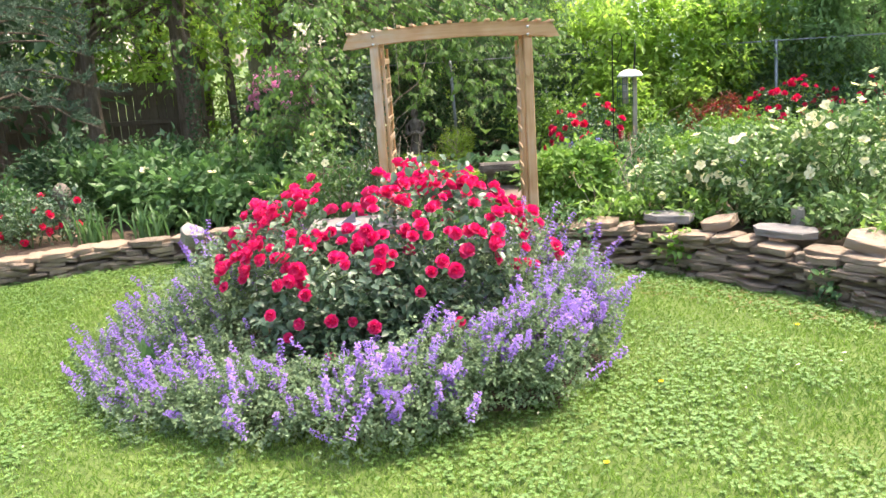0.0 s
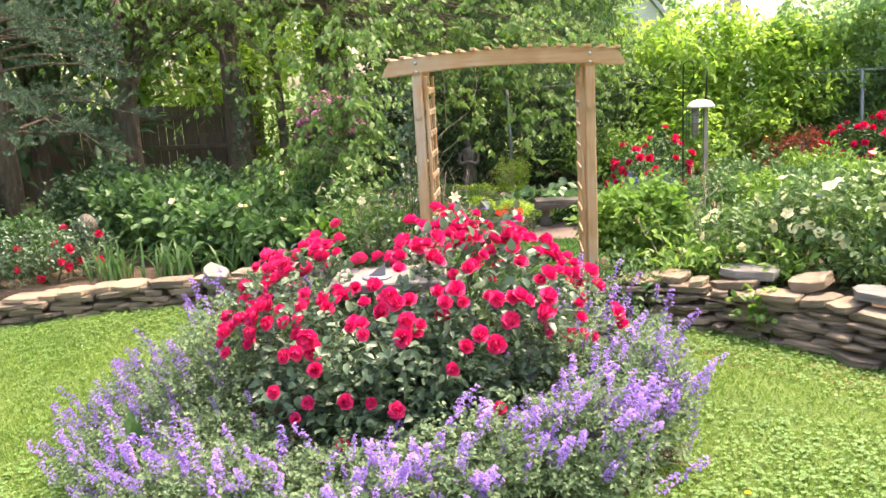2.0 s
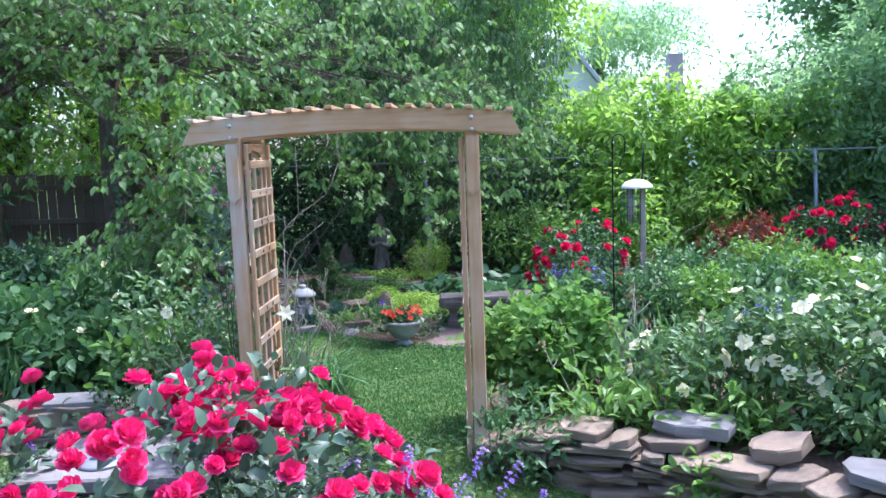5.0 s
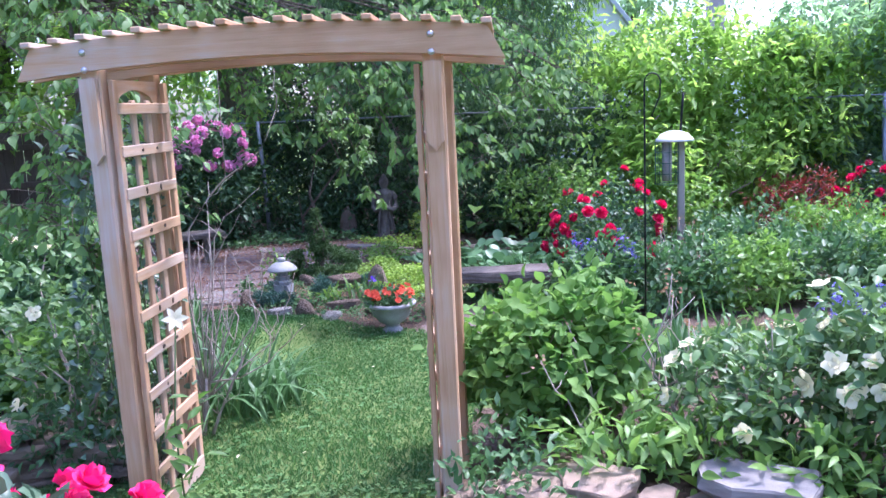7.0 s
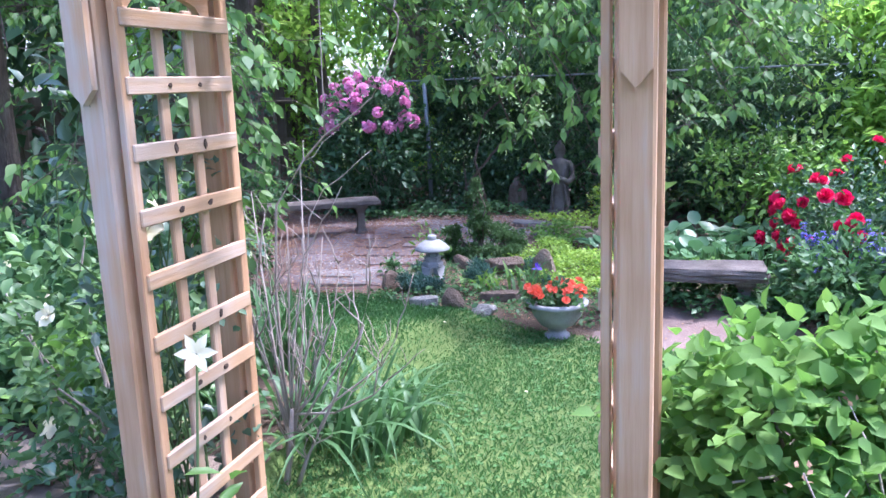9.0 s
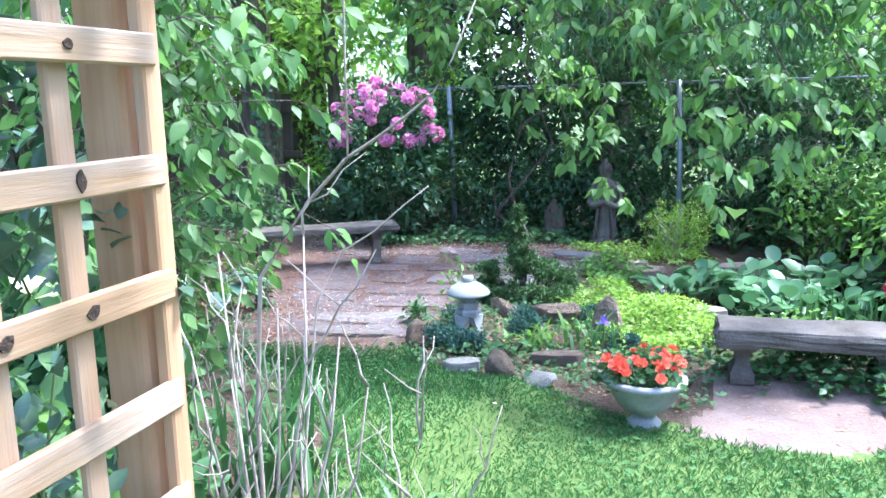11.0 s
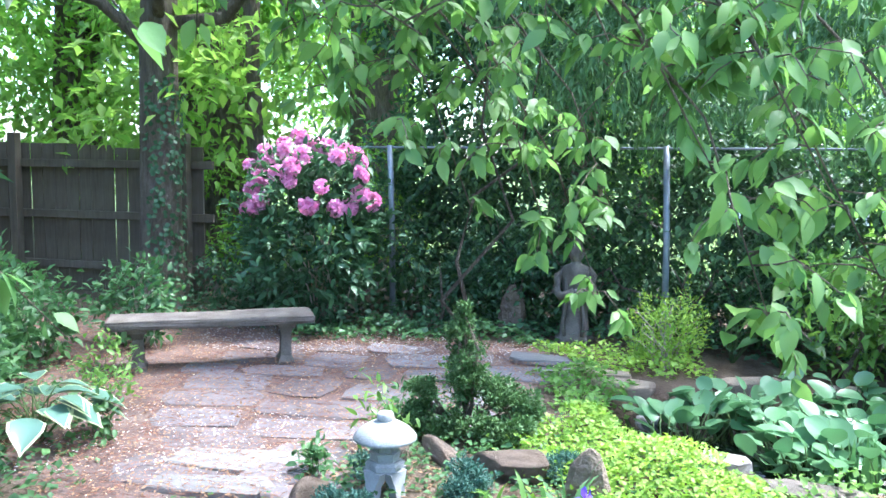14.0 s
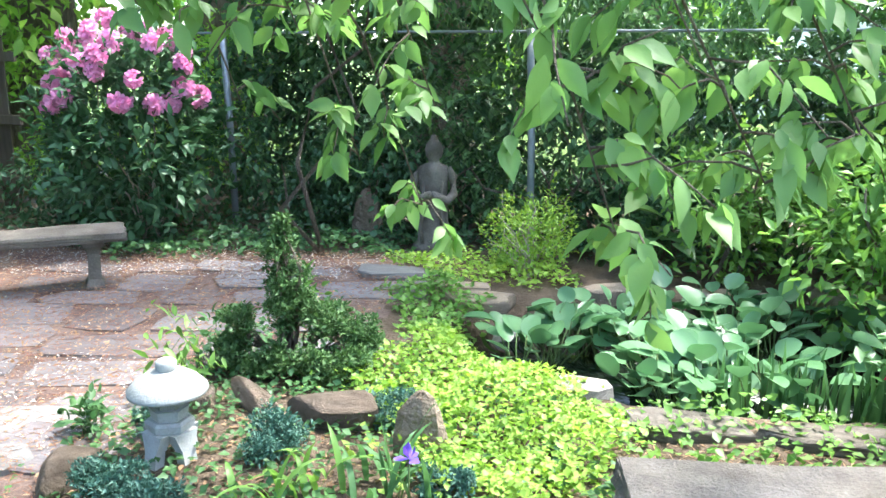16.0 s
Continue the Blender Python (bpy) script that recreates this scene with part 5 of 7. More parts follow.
        bars.append([(-0.07 + 0.11 * math.cos(a), 0.11 * math.sin(a), 0.9, 0.003), (-0.07 + 0.11 * math.cos(a), 0.11 * math.sin(a), 1.3, 0.003)])
    for z in (0.9, 1.0, 1.1, 1.2, 1.3):
        bars.append([(-0.07 + 0.11 * math.cos(a), 0.11 * math.sin(a), z, 0.003) for a in np.linspace(0, 6.283, 16)])
    part("cage", mesh_arrays("cage", *tube_arrays(bars, 4), M["juniper"]), None, ob, "green wire cage")


feeder(2.74, 11.5)

# left bed
for k, (x, y, rx, rz, leaf, mat, fine) in enumerate([(-0.85, 7.45, 0.28, 0.26, 0.06, "mid_leaf", True), (-1.25, 7.5, 0.34, 0.22, 0.09, "bright_leaf", True), (-1.75, 7.55, 0.36, 0.24, 0.1, "mid_leaf", True), (-2.35, 7.7, 0.42, 0.3, 0.1, "mid_leaf", True),
                                                     (-1.5, 8.1, 0.4, 0.34, 0.09, "mid_leaf", True), (-2.9, 8.2, 0.45, 0.36, 0.1, "mid_leaf", True), (-2.1, 8.5, 0.45, 0.36, 0.09, "mid_leaf", True), (-3.6, 8.6, 0.5, 0.4, 0.09, "mid_leaf", True), (-3.2, 9.4, 0.55, 0.42, 0.09, "dark_leaf", False),
                                                     (-2.3, 9.3, 0.36, 0.26, 0.08, "bright_leaf", False), (-4.4, 9.5, 0.6, 0.45, 0.09, "dark_leaf", False), (-4.3, 7.6, 0.5, 0.3, 0.07, "mid_leaf", False), (-5.3, 8.3, 0.6, 0.45, 0.08, "dark_leaf", False), (-2.9, 10.0, 0.34, 0.22, 0.07, "bright_leaf", False),
                                                     (-3.6, 11.2, 0.42, 0.34, 0.07, "mid_leaf", False), (-4.1, 11.9, 0.45, 0.4, 0.07, "mid_leaf", False), (-5.2, 11.0, 0.7, 0.5, 0.09, "dark_leaf", False), (-4.9, 12.9, 0.45, 0.4, 0.07, "mid_leaf", False), (-5.6, 12.4, 0.6, 0.45, 0.07, "mid_leaf", False)]):
    ob, C, O = shrub("perennials", x, y, at_ground(x, y), (rx, rx * 0.8, rz), int(300 * rx / 0.5), 5, leaf, mat, 420 + k, "leafy green perennials filling the raised bed", "perennial", "green_stem", fine, 0.6, 0.0, 0.4, rz * 0.85, 10, "perennials in the raised bed")
    if k in (2, 3, 5, 6):
        flowered(ob, C, O, "white_bloom", WHITE, 3, 440 + k, 0.7, 1.0, "white flower", 0.35)
for k, (x, y, n, ln) in enumerate([(-2.6, 7.15, 60, 0.42), (-3.1, 7.1, 60, 0.42), (-2.1, 7.3, 40, 0.4), (-0.78, 8.15, 70, 0.5), (-0.95, 7.85, 50, 0.45)]):
    strap_plant("daylily", x, y, at_ground(x, y), n, ln, 0.02, "mid_leaf", 450 + k, "clump of arching green daylily leaves", "daylily", 0.1, 0.7, "daylilies in the raised bed", True)
for k, (x, y) in enumerate([(-3.75, 7.1), (-4.2, 7.0), (-3.5, 7.35)]):
    ob, C, O = shrub("red_rose", x, y, at_ground(x, y), (0.3, 0.26, 0.24), 120, 6, 0.045, "rose_leaf", 460 + k, "small rose bush with a few red blooms", "rose bush", "green_stem", False, 0.6, 0, 0.4, 0.26, 10, "red roses by the low wall")
    flowered(ob, C, O, "rose_bloom", FAR_RED, 6, 465 + k, 0.7, 1.0, "red rose", 0.1)

shrub("wall_vine", 1.98, 5.9, 0.02, (0.13, 0.07, 0.14), 40, 4, 0.06, "bright_leaf", 467, "small green vine growing out of the stone wall", "vine", "green_stem", True, 0.6, 0, 0.3, 0.16, 6, stem_r=0.003)
shrub("wall_vine", 2.72, 4.98, 0.0, (0.12, 0.1, 0.12), 34, 4, 0.06, "mid_leaf", 468, "small green vine at the foot of the wall", "vine", "green_stem", True, 0.6, 0, 0.3, 0.12, 6, stem_r=0.003)
lily = thing("white_lily", -0.1, 6.4, at_ground(-0.1, 6.4), "single white lily flower in front of the arbor lattice", "lily")
part("stem", mesh_arrays("stem", *tube_arrays([[(0, 0, -0.01, 0.004), (-0.02, 0.01, 0.45, 0.004), (0.03, 0.0, 0.88, 0.003)]], 5), M["green_stem"]), None, lily)
_a = np.linspace(0, 6.283, 7)[:6]
_d = np.stack([np.cos(_a), np.sin(_a), 0.55 + 0 * _a], 1)
part("flower", mesh_arrays("flower", *leaf_arrays(np.zeros((6, 3)), _d, np.stack([-np.cos(_a), -np.sin(_a), 1.2 + 0 * _a], 1), 0.05, 0.027, 0.15, 0.35), M["white_petal"]), None, lily, m=Matrix.Translation((0.03, 0.0, 0.88)) @ facing((0.3, -0.8, 0.35)))
_rg = np.random.default_rng(472)
_p = np.stack([_rg.normal(0, 0.04, 26), _rg.normal(0, 0.03, 26), _rg.uniform(0.1, 0.6, 26)], 1)
part("leaves", mesh_arrays("leaves", *leaf_arrays(_p, _rg.normal(0, 1, (26, 3)) + np.array([0, 0, 0.4]), _rg.normal(0, 0.4, (26, 3)) + np.array([0, 0, 1.0]), 0.09, 0.03), M["bright_leaf"]), None, lily, kind="stuff")

orn = thing("garden_ornament", -3.72, 7.85, at_ground(-3.72, 7.85), "small dark grey stone ornament among the plants", "ornament")
part("base", lathe_bm([(0.09, 0.0), (0.09, 0.05), (0.05, 0.08), (0.045, 0.3), (0.08, 0.34)], 12), M["mossy"], orn)
part("top", lathe_bm([(0.08, 0.34), (0.1, 0.38), (0.09, 0.44), (0.05, 0.49), (0.015, 0.51)], 12), M["mossy"], orn)

# thorny climber and white lily on the arbor's lattice
ob, C, O = shrub("climbing_rose", -0.42, 6.75, at_ground(-0.42, 6.75), (0.22, 0.3, 0.75), 120, 5, 0.045, "rose_leaf", 470, "thin rose climber on the arbor's lattice", "climber", "green_stem", True, 0.6, 0, 0.2, 0.72, 16, stem_r=0.005)
flowered(ob, C, O, "white_bloom", WHITE, 1, 471, 0.9, 1.0, "white flower", 0.7)


def lantern(x, y):
    ob = thing("stone_lantern", x, y, ground_z(x, y), "small grey cast-stone garden lantern with a domed roof", "lantern", turn=20)
    # four splayed legs under a slab
    part("cap_slab", lathe_bm([(0.075, 0.11), (0.082, 0.115), (0.085, 0.14), (0.075, 0.15)], 6), M["concrete"], ob)
    part("foot_slab", lathe_bm([(0.06, 0.15), (0.066, 0.18), (0.07, 0.19)], 6), M["concrete"], ob)
    for a in range(4):
        c, s = math.cos(a * math.pi / 2 + math.pi / 4), math.sin(a * math.pi / 2 + math.pi / 4)
        bm = bmesh.new()
        ring = []
        for z, r, w in ((-0.01, 0.088, 0.028), (0.05, 0.078, 0.028), (0.085, 0.068, 0.04), (0.112, 0.062, 0.05)):
            ring.append([bm.verts.new((c * (r + dx) - s * dy, s * (r + dx) + c * dy, z)) for dx, dy in ((-w, -w), (w * 0.4, -w), (w * 0.4, w), (-w, w))])
        for p, q in zip(ring, ring[1:]):
            for i in range(4):
                bm.faces.new((p[i], p[(i + 1) % 4], q[(i + 1) % 4], q[i]))
        bm.faces.new(ring[0][::-1])
        bm.faces.new(ring[-1])
        part("leg", bm, M["concrete"], ob)
    part("light_box", lathe_bm([(0.05, 0.19), (0.05, 0.245)], 6), M["concrete"], ob)
    part("roof", lathe_bm([(0.12, 0.238), (0.137, 0.245), (0.137, 0.257), (0.108, 0.288), (0.066, 0.314), (0.03, 0.324)], 24), M["concrete"], ob)
    part("finial", lathe_bm([(0.03, 0.316), (0.036, 0.332), (0.036, 0.352), (0.028, 0.36)], 14), M["concrete"], ob)


lantern(-0.93, 10.88)


def concrete_bench(name, x, y, length, depth, h, turn, mat, label, thick=0.075):
    ob = thing(name, x, y, ground_z(x, y), label, "bench", turn=turn)
    bm = box_bm(length, depth, thick, 0, 0, h - thick / 2, 0.012)
    bmesh.ops.subdivide_edges(bm, edges=bm.edges[:], cuts=3, use_grid_fill=True)
    rng = np.random.default_rng(7)
    for v in bm.verts:
        v.co += Vector(rng.normal(0, 0.0035, 3)) * (2.2 if thick > 0.08 and v.co.z < h - 0.02 else 1)
    part("seat", bm, M[mat], ob)
    for s in (-1, 1):
        bm = box_bm(0.13, depth * 0.72, 0.04, s * length * 0.36, 0, h - thick - 0.02, 0.008)
        leg = part("leg", bm, M[mat], ob)
        part("leg_shaft", lathe_bm([(0.085, -0.02), (0.085, 0.03), (0.055, 0.07), (0.05, h - thick - 0.09), (0.07, h - thick - 0.04)], 4), M[mat], leg, m=Matrix.Translation((s * length * 0.36, 0, 0)) @ Matrix.Diagonal((1, depth / 0.2, 1, 1)))
    return ob


concrete_bench("garden_bench", -2.9, 12.86, 1.42, 0.34, 0.38, 31, "mossy", "old curved concrete garden bench on the shaded patio", 0.06)
concrete_bench("log_bench", 1.02, 10.37, 0.93, 0.30, 0.28, 2, "mossy", "weathered grey concrete bench cast like a log", 0.085)


def planter(x, y):
    ob = thing("urn_planter", x, y, ground_z(x, y), "grey stone urn planter full of orange-red geraniums", "planter")
    z = 0.235
    part("bowl", lathe_bm([(0.075, -0.01), (0.08, 0.015), (0.055, 0.035), (0.055, 0.06), (0.105, 0.085), (0.145, 0.14), (0.165, 0.195), (0.19, 0.21), (0.19, 0.23), (0.165, 0.234), (0.145, 0.2)], 28), M["concrete"], ob)
    rng = np.random.default_rng(51)
    C, O = clump_points(rng, 160, (0, 0, 0.25), (0.18, 0.18, 0.07), 0.3)
    v, t = leafy(rng, C, O, 4, 0.035, 0.015, wide=0.9)
    part("leaves", mesh_arrays("leaves", v, t, M["mid_leaf"]), None, ob)
    me = [bloom_mesh("flower", "orange_petal", 0.026, 55 + i, ((6, 1.0, 0.5, 0.1), (5, 0.6, 0.7, 0.0))) for i in range(2)]
    spots = [(rng.uniform(-0.18, 0.18), rng.uniform(-0.16, 0.16), 0.29 + rng.uniform(-0.02, 0.035)) for _ in range(38)]
    set_on(ob, "flower", me, spots, [np.array([p[0] * 4, p[1] * 4 - 0.3, 1]) for p in spots], rng, 0.8, 1.2, "orange-red geranium flower")


planter(0.24, 9.7)

ob, C, O = shrub("white_rose_bush", -0.82, 6.98, at_ground(-0.82, 6.98), (0.42, 0.28, 0.48), 190, 6, 0.055, "rose_green", 480, "leafy white rose bush leaning over the low wall", "rose bush", "twig", True, 0.55, 0.1, 0.35, 0.62, 20)
flowered(ob, C, O, "white_bloom", WHITE, 7, 481, 0.5, 0.8, "creamy white rose", 0.3)

shrub("climbing_rose", -0.38, 6.62, at_ground(-0.38, 6.62), (0.12, 0.24, 0.3), 34, 6, 0.05, "rose_leaf", 483, "upper shoots of a rose climbing the lattice", "climber", "green_stem", True, 0.6, 0, 0.2, 1.4, 8, stem_r=0.004)

# ---------------------------------------------------------------- patio and rock garden
FLAGS = [slab_mesh("flagstone", "flag", 500 + i, 8, 0.1) for i in range(8)]


def patio():
    rng = np.random.default_rng(52)
    ob = thing("patio", label="patio of reddish and grey flagstones strewn with needles and petals", category="patio", kind="structure")
    y = 10.75
    row = 0
    while y < 13.6:
        d = rng.uniform(0.26, 0.46)
        x = -2.3 - 0.55 * (y - 10.75) / 1.6 + rng.uniform(-0.15, 0.1)
        end = -1.45 + 0.28 * (y - 10.75)
        while x < min(end, -0.7):
            w = rng.uniform(0.35, 0.85)
            m = pose(x + w / 2, y + d / 2 + rng.normal(0, 0.03), ground_z(x + w / 2, y + d / 2) - 0.006, rng.normal(0, 0.7), rng.normal(0, 0.7), rng.normal(0, 7) + 8) @ Matrix.Diagonal((w, d * 1.02, 0.03, 1))
            part("flagstone", FLAGS[int(rng.integers(8))], None, ob, m=m)
            x += w + rng.uniform(0.01, 0.06)
        y += d + rng.uniform(0.0, 0.04)
        row += 1
    for x, y, w, d, turn in ((-1.74, 11.12, 0.78, 0.28, 5), (-1.72, 10.8, 0.62, 0.2, 8)):
        m = pose(x, y, ground_z(x, y) + 0.004, 0, 0, turn) @ Matrix.Diagonal((w, d, 0.05, 1))
        part("flagstone", slab_mesh("flagstone", "bluestone", 509, 8, 0.08), None, ob, "smooth grey step stone", m=m)
    return ob


patio()


def scatter(name, poly, box, n, size, mat, seed, label, lift=0.03, category="litter", slim=1.0):
    """Fallen bits lying flat on the ground."""
    rng = np.random.default_rng(seed)
    x, y = rng.uniform(box[0], box[1], n), rng.uniform(box[2], box[3], n)
    ok = inside(x, y, poly)
    x, y = x[ok], y[ok]
    k = len(x)
    P = np.stack([x, y, gz(x, y) + lift], 1)
    D = rng.normal(0, 1, (k, 3)) * np.array([1, 1, 0.12])
    N = rng.normal(0, 0.15, (k, 3)) + np.array([0, 0, 1.0])
    L = size * rng.uniform(0.5, 1.5, k)
    v, t = leaf_arrays(P, D, N, L, L * rng.uniform(0.3, 0.6, k) * slim, 0.1, 0.1, False)
    ob = new(name, mesh_arrays(name, v, t, M[mat]))
    return tagged(ob, label, category, kind="stuff")


scatter("fallen_leaves", LITTER, (-5, -0.4, 10.2, 14.8), 16000, 0.022, "dry_leaf", 521, "brown dry leaves and needles on the patio")
scatter("fallen_needles", LITTER, (-5, -0.4, 10.2, 14.8), 30000, 0.042, "needle_litter", 526, "reddish-brown fallen needles drifted over the flagstones", 0.034, "litter", 0.14)
scatter("fallen_petals", LITTER, (-5, -0.4, 10.2, 14.8), 700, 0.014, "white_petal", 522, "pale fallen petals on the patio")
scatter("fallen_petals", [(-3.6, 14.2), (-3.4, 13.3), (-0.9, 13.2), (-0.7, 14.0)], (-3.7, -0.6, 13.1, 14.3), 4200, 0.018, "pale_litter", 527, "drift of pale petals in front of the rhododendron")
ROCKBED = [(-1.3, 10.4), (-0.9, 10.05), (-0.2, 10.05), (0.5, 9.8), (0.6, 10.7), (0.4, 11.6), (-0.3, 12.2), (-1.1, 12.2), (-1.2, 11.2)]
scatter("fallen_petals", [(-2.7, 10.6), (-1.3, 10.85), (-1.25, 11.5), (-1.5, 11.9), (-2.9, 11.7)], (-3, -1.2, 10.5, 12), 1500, 0.018, "pale_litter", 528, "pale bleached petals and husks at the patio's edge")
scatter("bark_mulch", ROCKBED, (-1.4, 0.7, 9.8, 12.3), 2600, 0.028, "dry_leaf", 523, "brown bark chips between the rocks", 0.006, "mulch")
scatter("dry_straw", [(0.55, 11.55), (2.3, 11.5), (2.3, 11.05), (0.6, 11.05)], (0.5, 2.4, 11.0, 11.6), 900, 0.04, "dry_leaf", 529, "dry straw on the soil at the pond's edge", 0.006, "straw", 0.3)
scatter("dry_straw", [(1.15, 6.15), (2.25, 5.4), (3.0, 4.6), (2.7, 4.3), (1.9, 5.1), (1.1, 5.6)], (1.0, 3.1, 4.2, 6.2), 1500, 0.07, "dry_leaf", 541, "dead grass clippings on the lawn by the stone wall", 0.022, "straw", 0.1)
scatter("fallen_leaves", EARTH, (0.4, 1.7, 9.4, 10.9), 260, 0.025, "dry_leaf", 524, "a few dry leaves on bare earth", 0.004)
scatter("fallen_petals", FRONT_LAWN, (-3.5, 3.5, 2.5, 10.3), 120, 0.022, "white_petal", 525, "scattered pale petals on the lawn", 0.035)

for k, (x, y, s, turn, mat, label) in enumerate([
        (-0.55, 10.08, (0.17, 0.12, 0.16), 30, "rock", "brown wedge-shaped rock at the lawn's edge"), (-0.32, 10.1, (0.16, 0.12, 0.1), 0, "pale_rock", "pale rounded rock at the lawn's edge"), (-0.75, 10.1, (0.2, 0.13, 0.08), 10, "pale_rock", "flat pale rock at the lawn's edge"),
        (-1.2, 10.72, (0.09, 0.28, 0.16), -12, "rock", "upright brown edging rock beside the patio"), (0.02, 10.3, (0.22, 0.14, 0.13), -30, "rock", "brown edging rock by the planter"), (-0.3, 10.45, (0.3, 0.1, 0.08), 5, "rock", "long low edging rock"),
        (-0.42, 11.22, (0.34, 0.14, 0.2), -10, "rock", "rusty brown rock in the planting bed"), (-0.74, 11.3, (0.36, 0.08, 0.1), -35, "rock", "narrow ochre rock in the planting bed"), (-1.05, 11.35, (0.18, 0.14, 0.09), 10, "rock", "small rounded rock beside the lantern"),
        (-0.15, 13.2, (0.4, 0.24, 0.09), 5, "slate", "flat slate slab at the pond's edge"), (-0.02, 13.0, (0.42, 0.26, 0.08), -8, "slate", "flat slate slab at the pond's edge"), (0.05, 12.75, (0.38, 0.26, 0.09), 12, "bluestone", "grey slab at the pond's edge"),
        (0.15, 11.95, (0.24, 0.2, 0.08), 20, "rock", "reddish stone at the pond's edge"), (0.5, 11.72, (0.3, 0.2, 0.08), -10, "pale_rock", "pale stone at the pond's edge"), (0.92, 11.36, (0.5, 0.2, 0.06), 5, "mossy", "grey slab at the pond's edge"),
        (1.52, 11.34, (0.72, 0.2, 0.06), -4, "mossy", "long grey slab at the pond's edge"), (2.1, 11.75, (0.45, 0.24, 0.1), 8, "slate", "brown slab at the pond's edge"), (1.5, 13.3, (0.5, 0.22, 0.1), 2, "slate", "brown slab behind the pond"),
        (2.1, 13.2, (0.45, 0.24, 0.1), -12, "slate", "brown slab behind the pond"), (0.8, 13.36, (0.45, 0.22, 0.09), 8, "slate", "brown slab behind the pond"), (-0.65, 13.55, (0.5, 0.3, 0.05), 15, "bluestone", "flat grey stepping stone")]):
    if s[2] > 0.09 and s[0] < 0.37 and "slab" not in label:
        rk = new("rock", rock_mesh("rock", mat, 530 + k))
        rk.matrix_world = pose(x, y, ground_z(x, y) + s[2] * 0.3, (k * 13) % 30 - 15, (k * 17) % 30 - 15, turn) @ Matrix.Diagonal((*s, 1))
        tagged(rk, label, "rock")
    else:
        single_stone("rock", x, y, ground_z(x, y) + s[2] * 0.3, s, turn, mat, 530 + k, label, (k * 5) % 9 - 4, (k * 7) % 11 - 5, "rock")


def standing_stone(x, y, w, h, mat, seed, label, lean=0):
    """A pointed upright slab."""
    rng = np.random.default_rng(seed)
    V, F = [], []
    for z, k in ((-0.05, 1.0), (h * 0.35, 0.98), (h * 0.7, 0.72), (h * 0.92, 0.4), (h, 0.14)):
        for i in range(8):
            a = 6.283 * i / 8
            V.append((w / 2 * k * math.cos(a) + rng.normal(0, w * 0.03), w * 0.22 * k * math.sin(a) + rng.normal(0, w * 0.02), z))
    for i in range(4):
        for j in range(8):
            q = (j + 1) % 8
            F.append((i * 8 + j, i * 8 + q, (i + 1) * 8 + q, (i + 1) * 8 + j))
    F += [tuple(range(7, -1, -1)), tuple(range(32, 40))]
    ob = new("standing_stone", mesh_from("standing_stone", V, F, M[mat]))
    ob.matrix_world = pose(x, y, ground_z(x, y), 4, lean, 10)
    return tagged(ob, label, "stone")


standing_stone(-0.08, 11.02, 0.2, 0.27, "rock", 560, "pointed grey-brown stone set upright in the bed", 3)
standing_stone(-1.05, 14.75, 0.26, 0.42, "rock", 561, "reddish upright stone at the back of the bed")


def statue(x, y):
    rng = np.random.default_rng(57)
    V, F = [], []
    prof = [(0.0, 0.16, 0.15), (0.06, 0.16, 0.15), (0.07, 0.125, 0.11), (0.25, 0.105, 0.1), (0.4, 0.098, 0.095), (0.52, 0.108, 0.09), (0.6, 0.122, 0.085), (0.645, 0.1, 0.07), (0.668, 0.045, 0.045), (0.69, 0.04, 0.045), (0.715, 0.06, 0.065), (0.765, 0.067, 0.072), (0.81, 0.055, 0.06), (0.835, 0.03, 0.034), (0.865, 0.022, 0.024), (0.875, 0.006, 0.008)]
    for z, a, b in prof:
        for i in range(16):
            t = 6.283 * i / 16
            k = 1 + 0.05 * math.sin(5 * t + z * 9) * (0.1 < z < 0.6)
            V.append((a * k * math.cos(t), b * k * math.sin(t), z))
    for i in range(len(prof) - 1):
        for j in range(16):
            q = (j + 1) % 16
            F.append((i * 16 + j, i * 16 + q, (i + 1) * 16 + q, (i + 1) * 16 + j))
    F += [tuple(range(15, -1, -1)), tuple(range((len(prof) - 1) * 16, len(prof) * 16))]
    for s in (-1, 1):
        v, t = tube_arrays([[(s * 0.1, 0, 0.63, 0.03), (s * 0.142, -0.01, 0.56, 0.038), (s * 0.15, -0.03, 0.44, 0.036), (s * 0.11, -0.1, 0.4, 0.034), (s * 0.03, -0.125, 0.44, 0.03), (0, -0.12, 0.46, 0.02)], [(s * 0.075, -0.04, 0.6, 0.012), (s * 0.06, -0.1, 0.4, 0.014), (s * 0.085, -0.105, 0.2, 0.016), (s * 0.07, -0.11, 0.08, 0.014)]], 8)
        F += [tuple(int(q) + len(V) for q in f) for f in t]
        V += [tuple(p) for p in v]
    ob = new("garden_statue", mesh_from("garden_statue", V, F, M["mossy"], True))
    ob.matrix_world = pose(x, y, ground_z(x, y) - 0.01)
    return tagged(ob, "grey weathered stone figure standing among the shrubs", "statue")


statue(-0.47, 14.4)

# conifers and ground cover
def dwarf_conifer(x, y, seed, blobs, mat, label, leaf=0.03):
    rng = np.random.default_rng(seed)
    ob = thing("dwarf_conifer", x, y, ground_z(x, y), label, "conifer")
    sets, lines = [], []
    for bx, by, bz, rx, rz in blobs:
        for _ in range(7):
            d = unit(rng.normal(size=(1, 3)))[0]
            fan = rx * rng.uniform(0.36, 0.5)
            at = np.array([bx, by, bz]) + d * np.array([rx, rx, rz]) * 0.62
            C, O = clump_points(rng, int(52 * rx / 0.15), at, (fan, fan, fan * 0.7), 0.4)
            C[:, 2] = np.maximum(C[:, 2], 0.02)
